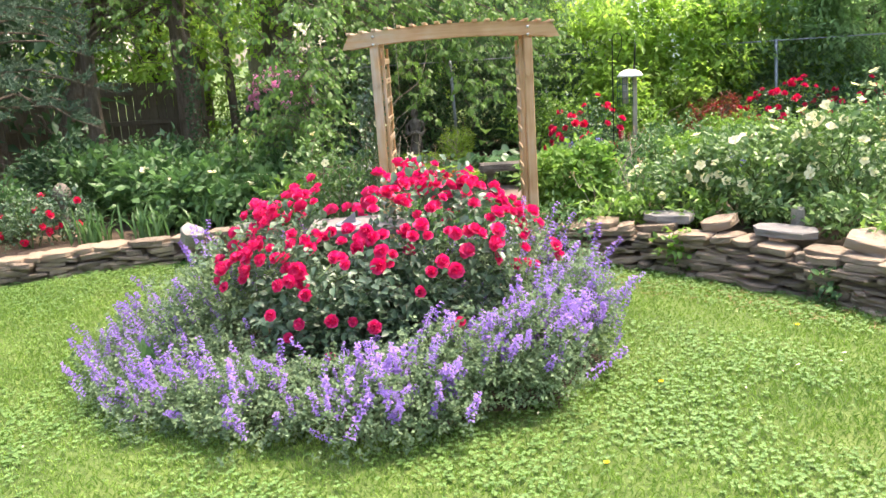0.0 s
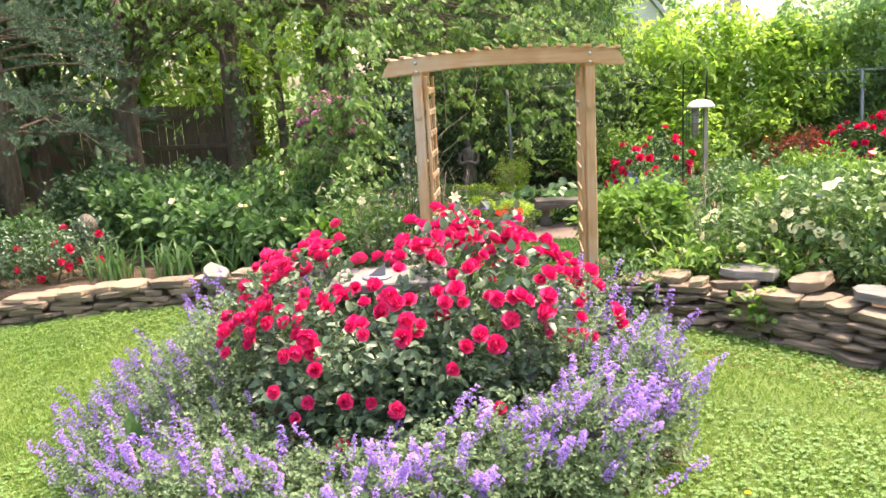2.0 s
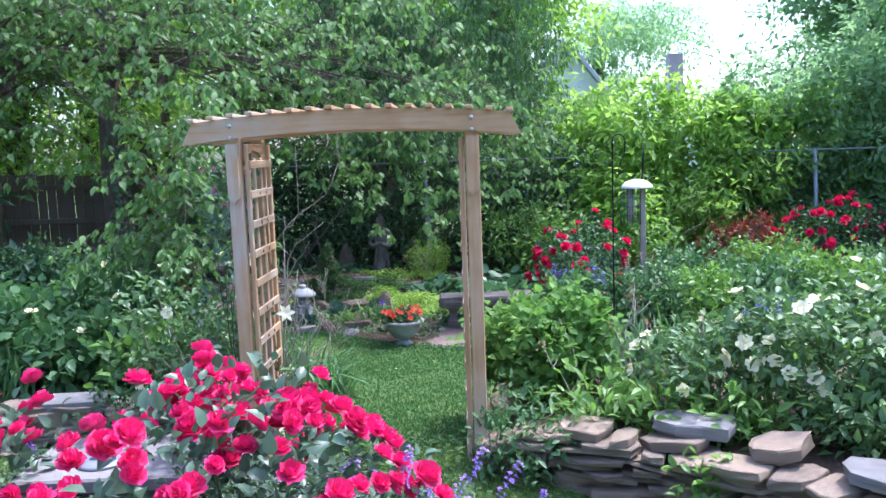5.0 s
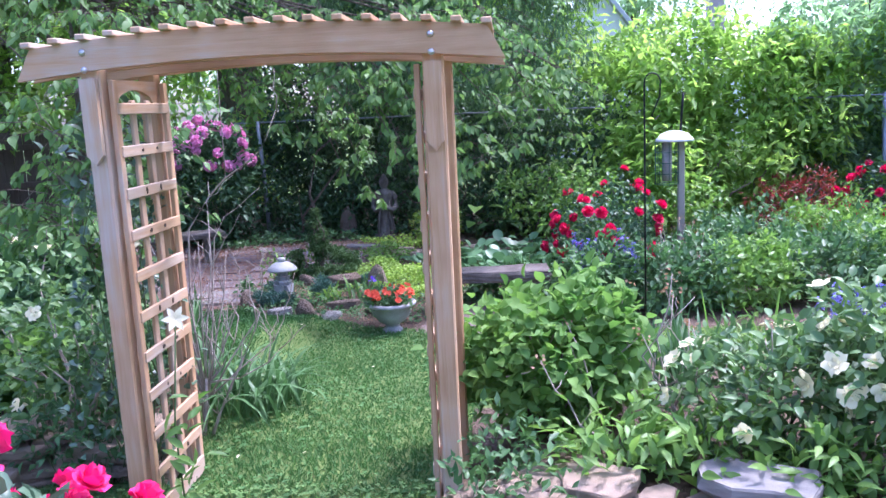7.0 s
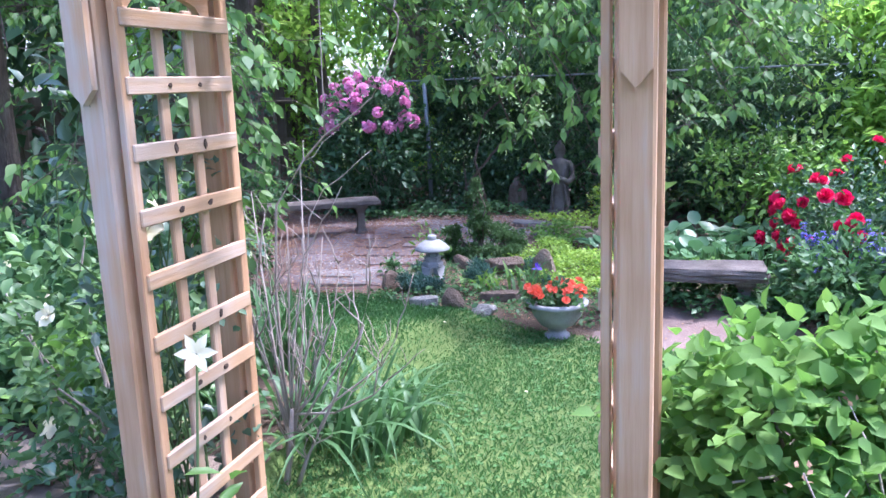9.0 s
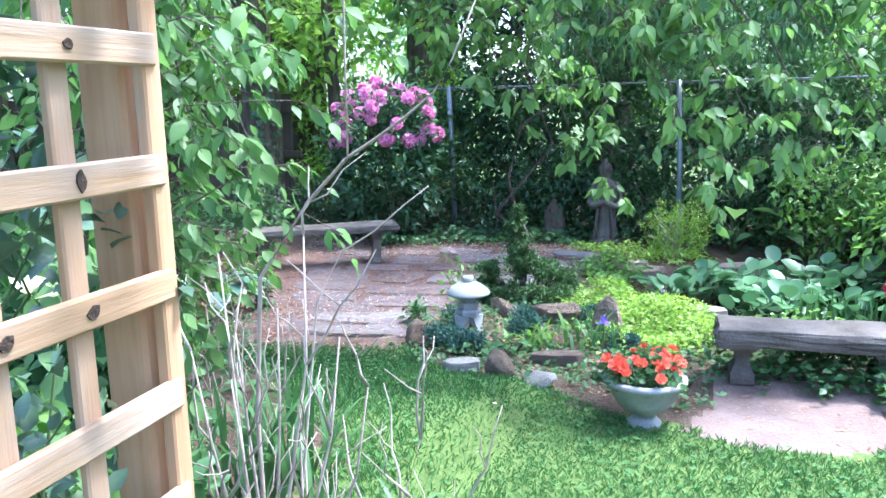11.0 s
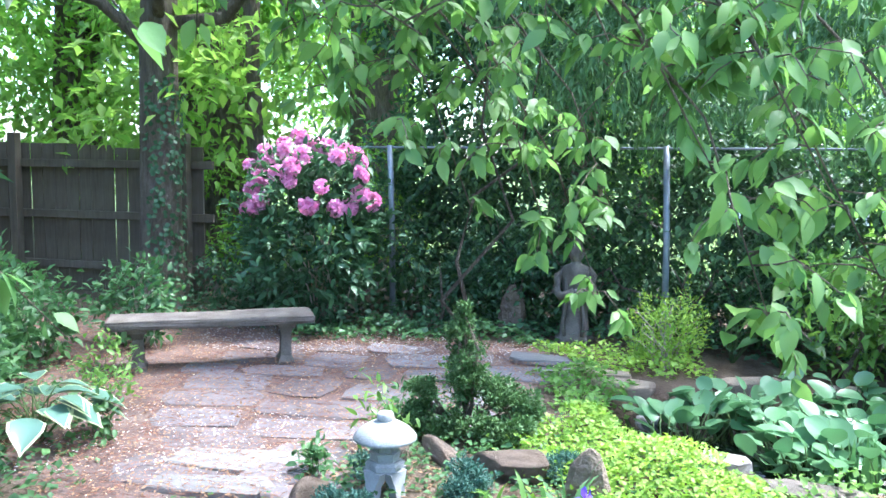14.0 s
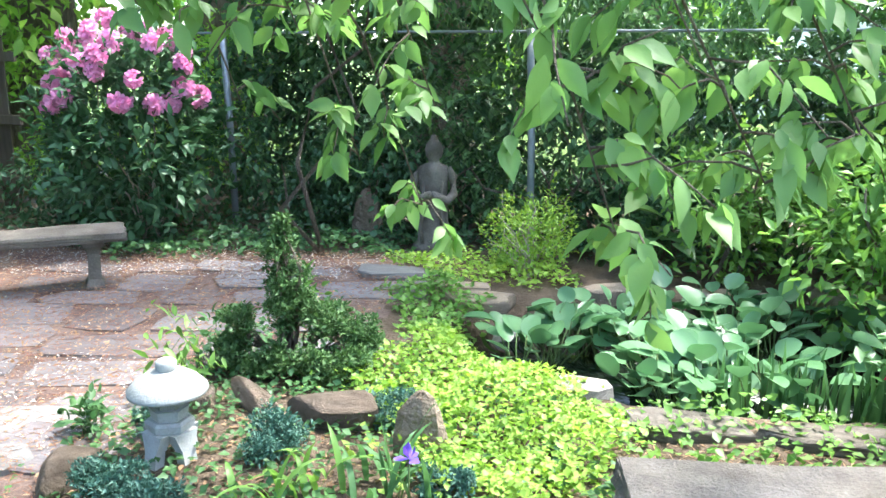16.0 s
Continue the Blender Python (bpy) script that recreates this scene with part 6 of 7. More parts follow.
            sets.append(leafy(rng, C, O, 5, leaf * 0.85, leaf * 0.4, 0.7, wide=0.5, fold=0.35))
            lines.append(bend(rng, (bx * 0.4, by * 0.4, bz * 0.5), at, 4, 0.05, 0, 0.006, 0.003))
        lines.append(bend(rng, (0, 0, -0.02), (bx, by, bz), 5, 0.06, 0, 0.014, 0.006))
    v, t = merged(sets)
    part("foliage", mesh_arrays("foliage", v, t, M[mat]), None, ob, kind="stuff")
    part("stems", mesh_arrays("stems", *tube_arrays(lines, 5), M["bark"]), None, ob, kind="stuff")
    return ob


dwarf_conifer(-0.8, 11.82, 580, [(0, 0, 0.3, 0.13, 0.12), (0.01, 0, 0.44, 0.1, 0.11), (-0.02, 0, 0.58, 0.065, 0.1), (-0.01, 0, 0.68, 0.04, 0.07), (-0.22, -0.03, 0.22, 0.1, 0.11), (-0.26, -0.06, 0.1, 0.1, 0.07), (0.18, 0.02, 0.24, 0.13, 0.11), (0.32, 0.08, 0.19, 0.12, 0.1), (-0.08, -0.12, 0.1, 0.11, 0.07), (0.15, -0.15, 0.1, 0.12, 0.08), (0.3, -0.1, 0.08, 0.12, 0.07)], "hinoki", "dwarf hinoki cypress with dark green fans and brown inner twigs")
for k, (x, y, r) in enumerate([(-1.02, 10.6, 0.12), (-0.62, 10.95, 0.14), (-0.25, 11.3, 0.12), (-0.85, 10.5, 0.1), (-1.1, 11.05, 0.09), (0.03, 10.72, 0.08)]):
    dwarf_conifer(x, y, 590 + k, [(0, 0, 0.06, r, 0.07), (0.06, 0.04, 0.05, r * 0.7, 0.06)], "juniper", "low blue-green juniper tuft in the rock bed", 0.022)
for k, (x, y, r, h, m) in enumerate([(0.28, 14.05, 0.32, 0.28, "lime_leaf"), (0.25, 13.8, 0.3, 0.24, "lime_leaf")]):
    shrub("golden_cypress", x, y, at_ground(x, y), (r, r * 0.8, h), 260, 5, 0.035, m, 600 + k, "feathery gold-green cypress shrub", "shrub", "twig", False, 0.4, 0, 0.4, h, 12)


def carpet(name, poly, box, n, leaf, mat, seed, label, h=0.08, category="ground cover"):
    rng = np.random.default_rng(seed)
    x, y = rng.uniform(box[0], box[1], n), rng.uniform(box[2], box[3], n)
    ragged = np.sin(x * 11 + seed) * np.cos(y * 9 + 2 * seed) + 0.7 * np.sin(x * 23 + y * 17 + seed)
    ok = inside(x + 0.06 * np.sin(y * 19 + seed) + 0.03 * np.sin(y * 47), y + 0.06 * np.sin(x * 21 + seed), poly) & (ragged > rng.uniform(-2.6, -0.4, n))
    x, y = x[ok], y[ok]
    k = len(x)
    P = np.stack([x, y, gz(x, y) + rng.random(k) ** 0.7 * h * (0.5 + 0.5 * np.sin(x * 7) * np.cos(y * 6) + 0.3)], 1)
    P[:, 2] = np.maximum(P[:, 2], gz(x, y) + 0.004)
    D = rng.normal(0, 1, (k, 3)) * np.array([1, 1, 0.4]) + np.array([0, 0, 0.25])
    N = rng.normal(0, 0.4, (k, 3)) + np.array([0, 0, 1.0])
    L = leaf * rng.uniform(0.6, 1.3, k)
    v, t = leaf_arrays(P, D, N, L, L * 0.75, 0.15, 0.15, False)
    ob = new(name, mesh_arrays(name, v, t, M[mat]))
    return tagged(ob, label, category, kind="stuff")


LIME = [(-0.5, 11.65), (-0.25, 12.3), (0.05, 12.75), (0.2, 12.3), (0.45, 11.78), (0.68, 11.4), (0.6, 10.9), (0.3, 10.6), (0.0, 10.75), (-0.22, 11.3)]
carpet("creeping_jenny", LIME, (-0.5, 0.8, 10.6, 12.6), 15000, 0.03, "lime_leaf", 611, "dense carpet of chartreuse creeping jenny", 0.13)
carpet("creeping_jenny", [(-0.6, 11.6), (-0.25, 12.5), (0.3, 12.25), (0.62, 11.8), (0.8, 11.3), (0.7, 10.75), (0.3, 10.35), (-0.15, 10.55), (-0.4, 11.2)], (-0.7, 0.9, 10.3, 12.6), 1300, 0.034, "lime_leaf", 618, "stray runners of chartreuse creeping jenny", 0.09)
carpet("small_weeds", ROCKBED, (-1.4, 0.7, 9.8, 12.3), 5200, 0.035, "mid_leaf", 619, "small green weeds between the rocks", 0.07, "weeds")
carpet("small_weeds", [(-3.4, 12.4), (-2.3, 10.6), (-2.1, 10.2), (-2.9, 10.4), (-4.2, 12.2)], (-4.3, -2.0, 10.1, 12.5), 3200, 0.045, "mid_leaf", 626, "small green weeds along the patio's edge", 0.1, "weeds")
carpet("small_weeds", [(-1.3, 11.3), (-0.9, 11.3), (-0.75, 12.9), (-1.2, 12.5)], (-1.4, -0.7, 11.2, 13.0), 700, 0.04, "mid_leaf", 627, "small green weeds beside the flagstones", 0.1, "weeds")
carpet("small_weeds", [(0.55, 11.6), (2.3, 11.6), (2.3, 10.9), (0.6, 10.95)], (0.5, 2.4, 10.9, 11.6), 1300, 0.04, "bright_leaf", 628, "small green weeds along the pond's edge", 0.1, "weeds")
carpet("creeping_jenny", [(-0.7, 13.7), (0.1, 13.4), (0.6, 13.5), (0.5, 13.9), (-0.6, 14.1)], (-0.8, 0.7, 13.3, 14.2), 2500, 0.04, "lime_leaf", 612, "chartreuse ground cover behind the pond", 0.1)
carpet("ground_ivy", [(-0.6, 13.1), (-0.3, 12.4), (0.0, 12.4), (0.1, 12.8), (-0.3, 13.4)], (-0.7, 0.2, 12.3, 13.5), 2600, 0.045, "bright_leaf", 613, "leafy green ground cover by the stones", 0.12)
carpet("ivy", [(0.8, 10.22), (1.6, 10.1), (2.2, 10.4), (2.2, 10.8), (0.55, 10.7), (0.6, 10.45)], (0.5, 2.3, 10.0, 10.9), 5200, 0.05, "mid_leaf", 614, "ivy growing under the bench", 0.16)
carpet("woodland_floor", [(-5.5, 14.9), (-3.2, 13.9), (-2.0, 14.0), (-0.7, 14.3), (1.2, 14.0), (4.0, 13.0), (4.0, 13.8), (-1, 15.3), (-5.5, 15.3)], (-5.6, 4.1, 12.9, 15.4), 9000, 0.06, "dark_leaf", 615, "low shaded ground cover along the back fence", 0.16)
carpet("woodland_floor", [(-2.7, 13.7), (-0.7, 14.0), (-0.6, 14.5), (-3.0, 14.5)], (-3.1, -0.5, 13.6, 14.6), 2200, 0.05, "mid_leaf", 616, "green ground cover under the rhododendron", 0.14)
carpet("ground_ivy", [(-3.0, 10.9), (-2.3, 10.2), (-2.0, 9.9), (-1.2, 9.0), (-2.2, 8.9), (-3.6, 10.4)], (-3.7, -1.1, 8.8, 11.0), 2600, 0.05, "mid_leaf", 617, "low green plants along the lawn's edge", 0.14)


def hosta(x, y, n, leaf, mat, seed, label, group="", edge=None, h=0.22, category="hosta"):
    """Broad leaves on arching stalks."""
    rng = np.random.default_rng(seed)
    ob = thing("hosta", x, y, at_ground(x, y), label, category, group)
    a = rng.uniform(0, 6.283, n)
    rad = rng.uniform(0.05, 1.0, n) ** 0.7
    tip = np.stack([np.cos(a) * rad * leaf * 1.3, np.sin(a) * rad * leaf * 1.3, h * (1.1 - 0.55 * rad) * rng.uniform(0.8, 1.2, n)], 1)
    D = np.stack([np.cos(a), np.sin(a), -0.25 + 0.6 * (1 - rad)], 1)
    N = np.stack([-np.cos(a) * 0.2, -np.sin(a) * 0.2, np.ones(n)], 1) + rng.normal(0, 0.15, (n, 3))
    L = leaf * rng.uniform(0.7, 1.15, n)
    v, t = blade_arrays(tip, D, N, L, L * 0.68, POINTED, 0.16, 0.28)
    leaf_pieces(ob, v, t, n, mat)
    if edge:
        v, t = blade_arrays(tip - N * 0.003, D, N, L * 1.06, L * 0.8, POINTED, 0.16, 0.3)
        leaf_pieces(ob, v, t, n, edge, "leaf_margin", "creamy leaf margin")
    for p in tip:
        part("stalk", mesh_arrays("stalk", *tube_arrays([bend(rng, (0, 0, -0.01), p, 4, 0.04, 0.2, 0.004, 0.003)], 4), M["green_stem"]), None, ob)
    return ob


hosta(-2.85, 11.05, 26, 0.2, "hosta_blue", 620, "variegated hosta with cream-edged leaves", "", "hosta_edge", 0.3)
hosta(-2.75, 10.05, 20, 0.16, "hosta_blue", 621, "variegated hosta with cream-edged leaves", "", "hosta_edge", 0.28)
hosta(0.75, 14.1, 12, 0.26, "bright_leaf", 622, "large green hosta under the hedge", h=0.45)
hosta(1.1, 14.0, 12, 0.2, "mid_leaf", 623, "green hosta under the hedge", h=0.3)
hosta(5.2, 10.2, 20, 0.2, "bright_leaf", 624, "broad green hosta in the far bed", h=0.3)
hosta(5.9, 10.4, 20, 0.2, "mid_leaf", 625, "broad green hosta in the far bed", h=0.3)


def pond():
    bm = lathe_bm([(1.0, -0.02), (1.0, 0.0)], 40)
    ob = new("pond", bpy.data.meshes.new("pond"))
    bmesh.ops.scale(bm, vec=(1.42, 0.9, 1), verts=bm.verts)
    bm.to_mesh(ob.data)
    bm.free()
    ob.data.materials.append(M["water"])
    ob.location = (1.25, 12.45, -0.1)
    tagged(ob, "small dark still garden pond", "pond", kind="structure")
    rng = np.random.default_rng(63)
    n = 0
    while n < 56:
        x, y = rng.uniform(0.1, 2.5), rng.uniform(11.7, 13.2)
        if ((x - 1.25) / 1.2) ** 2 + ((y - 12.47) / 0.72) ** 2 > 1:
            continue
        n += 1
        pl = thing("pond_lily", x, y, -0.1, "pond plant with broad glossy blue-green leaves above the water", "water plant", "pond plants")
        k = int(rng.integers(5, 9))
        a = rng.uniform(0, 6.283, k)
        base = np.stack([np.cos(a) * 0.09, np.sin(a) * 0.09, rng.uniform(0.05, 0.23, k)], 1) + rng.normal(0, 0.035, (k, 3)) * np.array([1, 1, 0.3])
        D = np.stack([np.cos(a), np.sin(a), rng.uniform(-0.2, 1.1, k)], 1)
        N = np.tile([0, 0, 1.0], (k, 1)) + rng.normal(0, 0.3, (k, 3))
        L = rng.uniform(0.09, 0.17, k)
        v, t = blade_arrays(base, D, N, L, L * rng.uniform(0.72, 0.9, k), PADDLE, 0.16, rng.uniform(-0.15, 0.25, (k, 1)))
        leaf_pieces(pl, v, t, k, "pond_leaf")
        for p in base:
            part("stalk", mesh_arrays("stalk", *tube_arrays([bend(rng, (0, 0, -0.05), p, 4, 0.03, 0, 0.005, 0.004)], 4), M["green_stem"]), None, pl)
    for k in range(5):
        strap_plant("pickerel_weed", 1.15 + 0.28 * k, 11.74 + 0.05 * (k % 2), -0.12, 36, 0.32, 0.026, "mid_leaf", 640 + k, "upright spear-leaved pond plant", "water plant", 0.1, 0.22, "pond plants")


pond()
strap_plant("iris", -0.12, 10.75, at_ground(-0.12, 10.75), 18, 0.3, 0.022, "mid_leaf", 650, "arching iris leaves in the rock bed", "iris", 0.08, 0.8, "", True)
strap_plant("iris", -0.45, 10.7, at_ground(-0.45, 10.7), 16, 0.26, 0.025, "bright_leaf", 651, "fallen yellow-green iris leaves in the rock bed", "iris", 0.08, 0.95, "", True)
for k, (x, y) in enumerate([(-0.75, 10.4), (-0.55, 10.5)]):
    hosta(x, y, 10, 0.09, "mid_leaf", 655 + k, "small rosette of green leaves in the rock bed", h=0.1, category="perennial")
ob = thing("iris_flower", -0.06, 10.66, at_ground(-0.06, 10.66), "single deep violet-blue iris flower on a stem", "iris")
part("stem", mesh_arrays("stem", *tube_arrays([[(0, 0, 0, 0.003), (0.005, 0, 0.2, 0.003)]], 5), M["green_stem"]), None, ob)
part("flower", bloom_mesh("flower", "iris_petal", 0.035, 66, ((3, 1.0, 0.1, 0.3), (3, 0.6, 1.1, -0.1))), None, ob, m=Matrix.Translation((0.005, 0, 0.2)))
shrub("seedling", -1.12, 11.45, at_ground(-1.12, 11.45), (0.14, 0.14, 0.1), 10, 7, 0.07, "bright_leaf", 660, "young thin-stemmed seedling tree with fanned leaves", "seedling", "green_stem", True, 0.3, 0, 0.5, 0.26, 8, stem_r=0.004)

# ---------------------------------------------------------------- woody backdrop


def bare_shrub():
    """Leafless pale shrub just inside the arbor, one long branch reaching up."""
    rng = np.random.default_rng(71)
    x, y = -0.38, 7.33
    ob = thing("bare_shrub", x, y, at_ground(x, y), "half-dead shrub of pale leafless branches beside the arbor", "shrub")

    def limb(points, r0, r1, forks, label=""):
        pts = np.array(points, float) - np.array([x, y, at_ground(x, y)])
        k = len(pts)
        rad = np.linspace(r0, r1, k)[:, None]
        ln = np.concatenate([pts + rng.normal(0, 0.003, pts.shape) * (np.arange(k)[:, None] > 0), rad], 1)
        lines = [ln]
        for _ in range(forks):
            m = int(rng.integers(1, k))
            p = ln[m, :3]
            tw = bend(rng, p, p + np.array([rng.normal(0.02, 0.07), rng.normal(0, 0.06), rng.uniform(0.08, 0.26)]), 5, 0.05, 0, min(0.0034, r0 * 0.6), 0.001)
            lines.append(tw)
            lines.append(bend(rng, tw[2, :3], tw[2, :3] + np.array([rng.normal(0, 0.05), rng.normal(0, 0.05), rng.uniform(0.04, 0.12)]), 4, 0.05, 0, 0.0018, 0.0008))
        part("branch", mesh_arrays("branch", *tube_arrays(lines, 7), M["twig"]), None, ob, label)

    limb([(-0.38, 7.33, 0.0), (-0.4, 7.4, 0.45), (-0.43, 7.45, 0.85), (-0.41, 7.46, 1.15), (-0.29, 7.46, 1.31), (-0.2, 7.46, 1.4), (-0.14, 7.46, 1.44), (-0.08, 7.46, 1.475), (-0.02, 7.46, 1.52), (0.02, 7.46, 1.58), (0.07, 7.5, 1.72)], 0.0062, 0.0013, 1, "long pale branch reaching over the path")
    limb([(-0.2, 7.46, 1.4), (-0.2, 7.46, 1.6), (-0.198, 7.48, 1.85), (-0.2, 7.5, 2.15)], 0.0025, 0.0012, 1)
    limb([(-0.38, 7.33, 0.1), (-0.33, 7.38, 0.5), (-0.3, 7.44, 0.9), (-0.29, 7.48, 1.1), (-0.24, 7.5, 1.21), (-0.17, 7.5, 1.25), (-0.1, 7.5, 1.3), (-0.05, 7.5, 1.34)], 0.0035, 0.001, 0)
    limb([(-0.37, 7.33, 0.05), (-0.3, 7.34, 0.24), (-0.24, 7.35, 0.36), (-0.17, 7.36, 0.5), (-0.1, 7.38, 0.66), (-0.06, 7.38, 0.74)], 0.009, 0.003, 6)
    for ex, ey, ez in ((-0.46, 7.4, 0.95), (-0.5, 7.36, 0.8), (-0.42, 7.38, 1.05), (-0.3, 7.4, 0.85), (-0.36, 7.42, 1.1), (-0.25, 7.38, 0.62), (-0.18, 7.4, 0.72), (-0.15, 7.4, 0.95), (-0.05, 7.42, 0.85), (0.05, 7.4, 0.7), (-0.3, 7.45, 1.25), (-0.5, 7.45, 1.2), (-0.55, 7.4, 1.0), (-0.22, 7.42, 1.05), (0.02, 7.38, 0.55)):
        limb([(-0.36 + rng.normal(0, 0.012), 7.36, rng.uniform(0.26, 0.4)), (-0.36 + (ex + 0.36) * 0.45, 7.37, 0.34 + (ez - 0.34) * 0.35), (-0.36 + (ex + 0.36) * 0.85, ey, 0.34 + (ez - 0.34) * 0.7), (ex, ey, ez)], 0.0055, 0.0016, 3)
    limb([(-0.38, 7.33, 0.0), (-0.385, 7.34, 0.14), (-0.37, 7.355, 0.26), (-0.355, 7.365, 0.42)], 0.014, 0.008, 2, "thick pale main stem")
    return ob


bare_shrub()
for k, (x, y, n, ln) in enumerate([(-0.27, 7.62, 46, 0.5), (-0.14, 7.82, 40, 0.46), (-0.42, 7.72, 34, 0.44)]):
    strap_plant("daylily", x, y, at_ground(x, y), n, ln, 0.022, "mid_leaf", 675 + k, "clump of arching dark green daylily leaves beside the path", "daylily", 0.09, 1.15, "daylilies beside the path", True)


def drooping_tree(name, x, y, limbs, seed, mat, label, leaf=0.085, twigs=34, per=7, trunk_r=0.11, bark="bark", trunk_h=3.2):
    """A tree whose limbs arch out and hang in leafy sprays."""
    rng = np.random.default_rng(seed)
    ob = thing(name, x, y, ground_z(x, y), label, "tree")
    lines, P, D = [], [], []
    for i, (ex, ey, ez, start) in enumerate(limbs):
        s = np.array([0, 0, start])
        e = np.array([ex - x, ey - y, ez])
        ln = bend(rng, s, e, 9, 0.03, 0.14 if len(limbs) < 12 else 0.2, trunk_r * 0.12, 0.003)
        hanging = len(limbs) > 12 and ez < 1.6 and ex > -1.2
        if hanging:
            u = np.linspace(0, 1, 9)[:, None]
            top = np.array([0.86 * e[0], 0.9 * e[1], 3.3])
            ln[:, :3] = (1 - u) ** 2 * np.array([0, 0, 2.6]) + 2 * u * (1 - u) * top + u * u * e + rng.normal(0, 0.02, (9, 3))
            ln[:, 3] = np.linspace(0.02, 0.002, 9)
        lines.append(ln)
        length = np.linalg.norm(e - s)
        for _ in range(int(twigs * length / (3.3 if hanging else 2.5))):
            u = 1 - (0.4 if hanging else 0.86) * rng.random() ** 1.25 if length > 2.5 else rng.uniform(0.15, 1.0)
            f = u * 8
            k = min(7, int(f))
            p = ln[k, :3] + (ln[k + 1, :3] - ln[k, :3]) * (f - k)
            side = rng.normal(0, 1, 3) * np.array([1, 1, 0.25])
            side /= np.linalg.norm(side)
            tl = rng.uniform(0.12, 0.3) if hanging else rng.uniform(0.3, 0.75)
            q = p + side * tl + np.array([0, 0, rng.uniform(-0.45, 0.12) * tl])
            tw = bend(rng, p, q, 5, 0.04, 0.18, 0.0035, 0.0015)
            lines.append(tw)
            for w in range(5 if hanging else per):
                g = rng.uniform(0.15, 1.0) * 4
                m = min(3, int(g))
                c = tw[m, :3] + (tw[m + 1, :3] - tw[m, :3]) * (g - m)
                for sgn in (-1, 1):
                    P.append(c + rng.normal(0, 0.01, 3))
                    dd = side * 0.45 + np.cross(side, [0, 0, 1]) * sgn * 0.7 + np.array([0, 0, -0.8]) + rng.normal(0, 0.3, 3)
                    D.append(dd)
    q = trunk_h / 3.2
    trunk = np.array([(0, 0, -0.05, trunk_r * 1.4), (0.03, 0, 0.3 * q, trunk_r), (0.0, 0.02, 1.2 * q, trunk_r * 0.9), (0.04, 0.0, 2.2 * q, trunk_r * 0.7), (0.0, 0.0, 3.2 * q, trunk_r * 0.4)])
    tree_mesh_parts(ob, rng, [trunk] + lines, bark, 6)
    P, D = np.array(P), np.array(D)
    N = rng.normal(0, 0.5, P.shape) + np.array([0, -0.2, 1.0])
    L = leaf * rng.uniform(0.55, 1.2, len(P))
    v, t = blade_arrays(P, D, N, L, L * rng.uniform(0.42, 0.58, len(P)), POINTED, 0.12, rng.uniform(0.1, 0.35, (len(P), 1)))
    part("crown", smooth_mesh(mesh_arrays("crown", v, t, M[mat])), None, ob, kind="stuff")
    return ob


# the big drooping tree: its limbs reach over the bed, the patio and the pond
REACH = [(-3.4, 9.4, 1.7), (-2.7, 9.0, 1.5), (-2.1, 9.1, 1.6), (-1.5, 9.2, 1.7), (-2.4, 9.6, 2.2), (-1.0, 9.7, 2.2), (-0.5, 9.9, 1.8), (0.0, 10.3, 1.75), (0.5, 10.4, 1.7), (1.5, 11.0, 1.6), (2.1, 11.1, 1.7),
         (1.8, 10.4, 1.8), (-0.2, 9.4, 2.3), (0.6, 9.6, 2.3), (-1.6, 9.0, 2.6), (-3.0, 9.0, 2.6), (-0.8, 9.2, 3.0), (0.4, 9.9, 3.0), (-2.2, 9.4, 3.3), (-3.6, 9.6, 3.2), (-0.3, 10.5, 2.4), (0.8, 11.0, 2.2), (1.9, 11.6, 2.1), (-1.9, 10.2, 2.9), (1.1, 9.9, 1.9),
         (-0.5, 10.5, 1.25), (-0.2, 10.7, 1.1), (0.05, 10.75, 1.2), (-0.05, 10.9, 0.95), (-0.75, 10.4, 1.5), (0.5, 10.0, 1.0), (0.78, 10.1, 1.12), (0.3, 9.9, 1.45), (1.0, 10.2, 1.2), (0.62, 9.95, 1.35), (1.35, 10.4, 1.15), (1.5, 10.5, 1.45), (1.75, 10.7, 1.3), (-0.35, 10.6, 1.45), (-1.0, 10.5, 1.58),
         # high limbs added overhead, mostly out of view, to shade the patio
         (-0.8, 11.5, 3.4), (0.2, 11.8, 3.3), (-1.5, 11.2, 3.5), (-0.4, 12.6, 3.6), (0.6, 12.2, 3.4), (-1.2, 12.4, 3.6), (-2.0, 12.2, 3.6),
         (-2.6, 9.3, 2.6), (-3.2, 9.2, 2.2), (-1.8, 9.3, 2.2), (-2.0, 8.9, 2.9), (-1.2, 9.1, 2.8), (-3.4, 8.9, 2.9), (-2.8, 9.6, 3.4), (-3.8, 9.2, 2.4)]
drooping_tree("drooping_tree", -4.3, 10.2, [(x, y, z, 1.5 + 0.35 * z) for x, y, z in REACH], 701, "droop_leaf", "broad tree with arching limbs of drooping bright green leaves", 0.086, 15, 7)
drooping_tree("drooping_shrub", -1.25, 8.3, [(-1.15, 7.75, 1.05, 0.3), (-1.2, 8.3, 1.4, 0.4), (-1.4, 7.9, 0.9, 0.3), (-1.9, 8.2, 0.85, 0.3), (-1.1, 7.6, 0.8, 0.2), (-1.1, 8.3, 1.95, 0.4), (-1.15, 8.0, 1.6, 0.4), (-1.15, 7.75, 1.35, 0.4), (-1.0, 8.25, 2.3, 0.5)], 702, "droop_leaf", "tall shrub with drooping green leaves beside the arbor", 0.074, 40, 9, 0.014, "bark", 0.9)


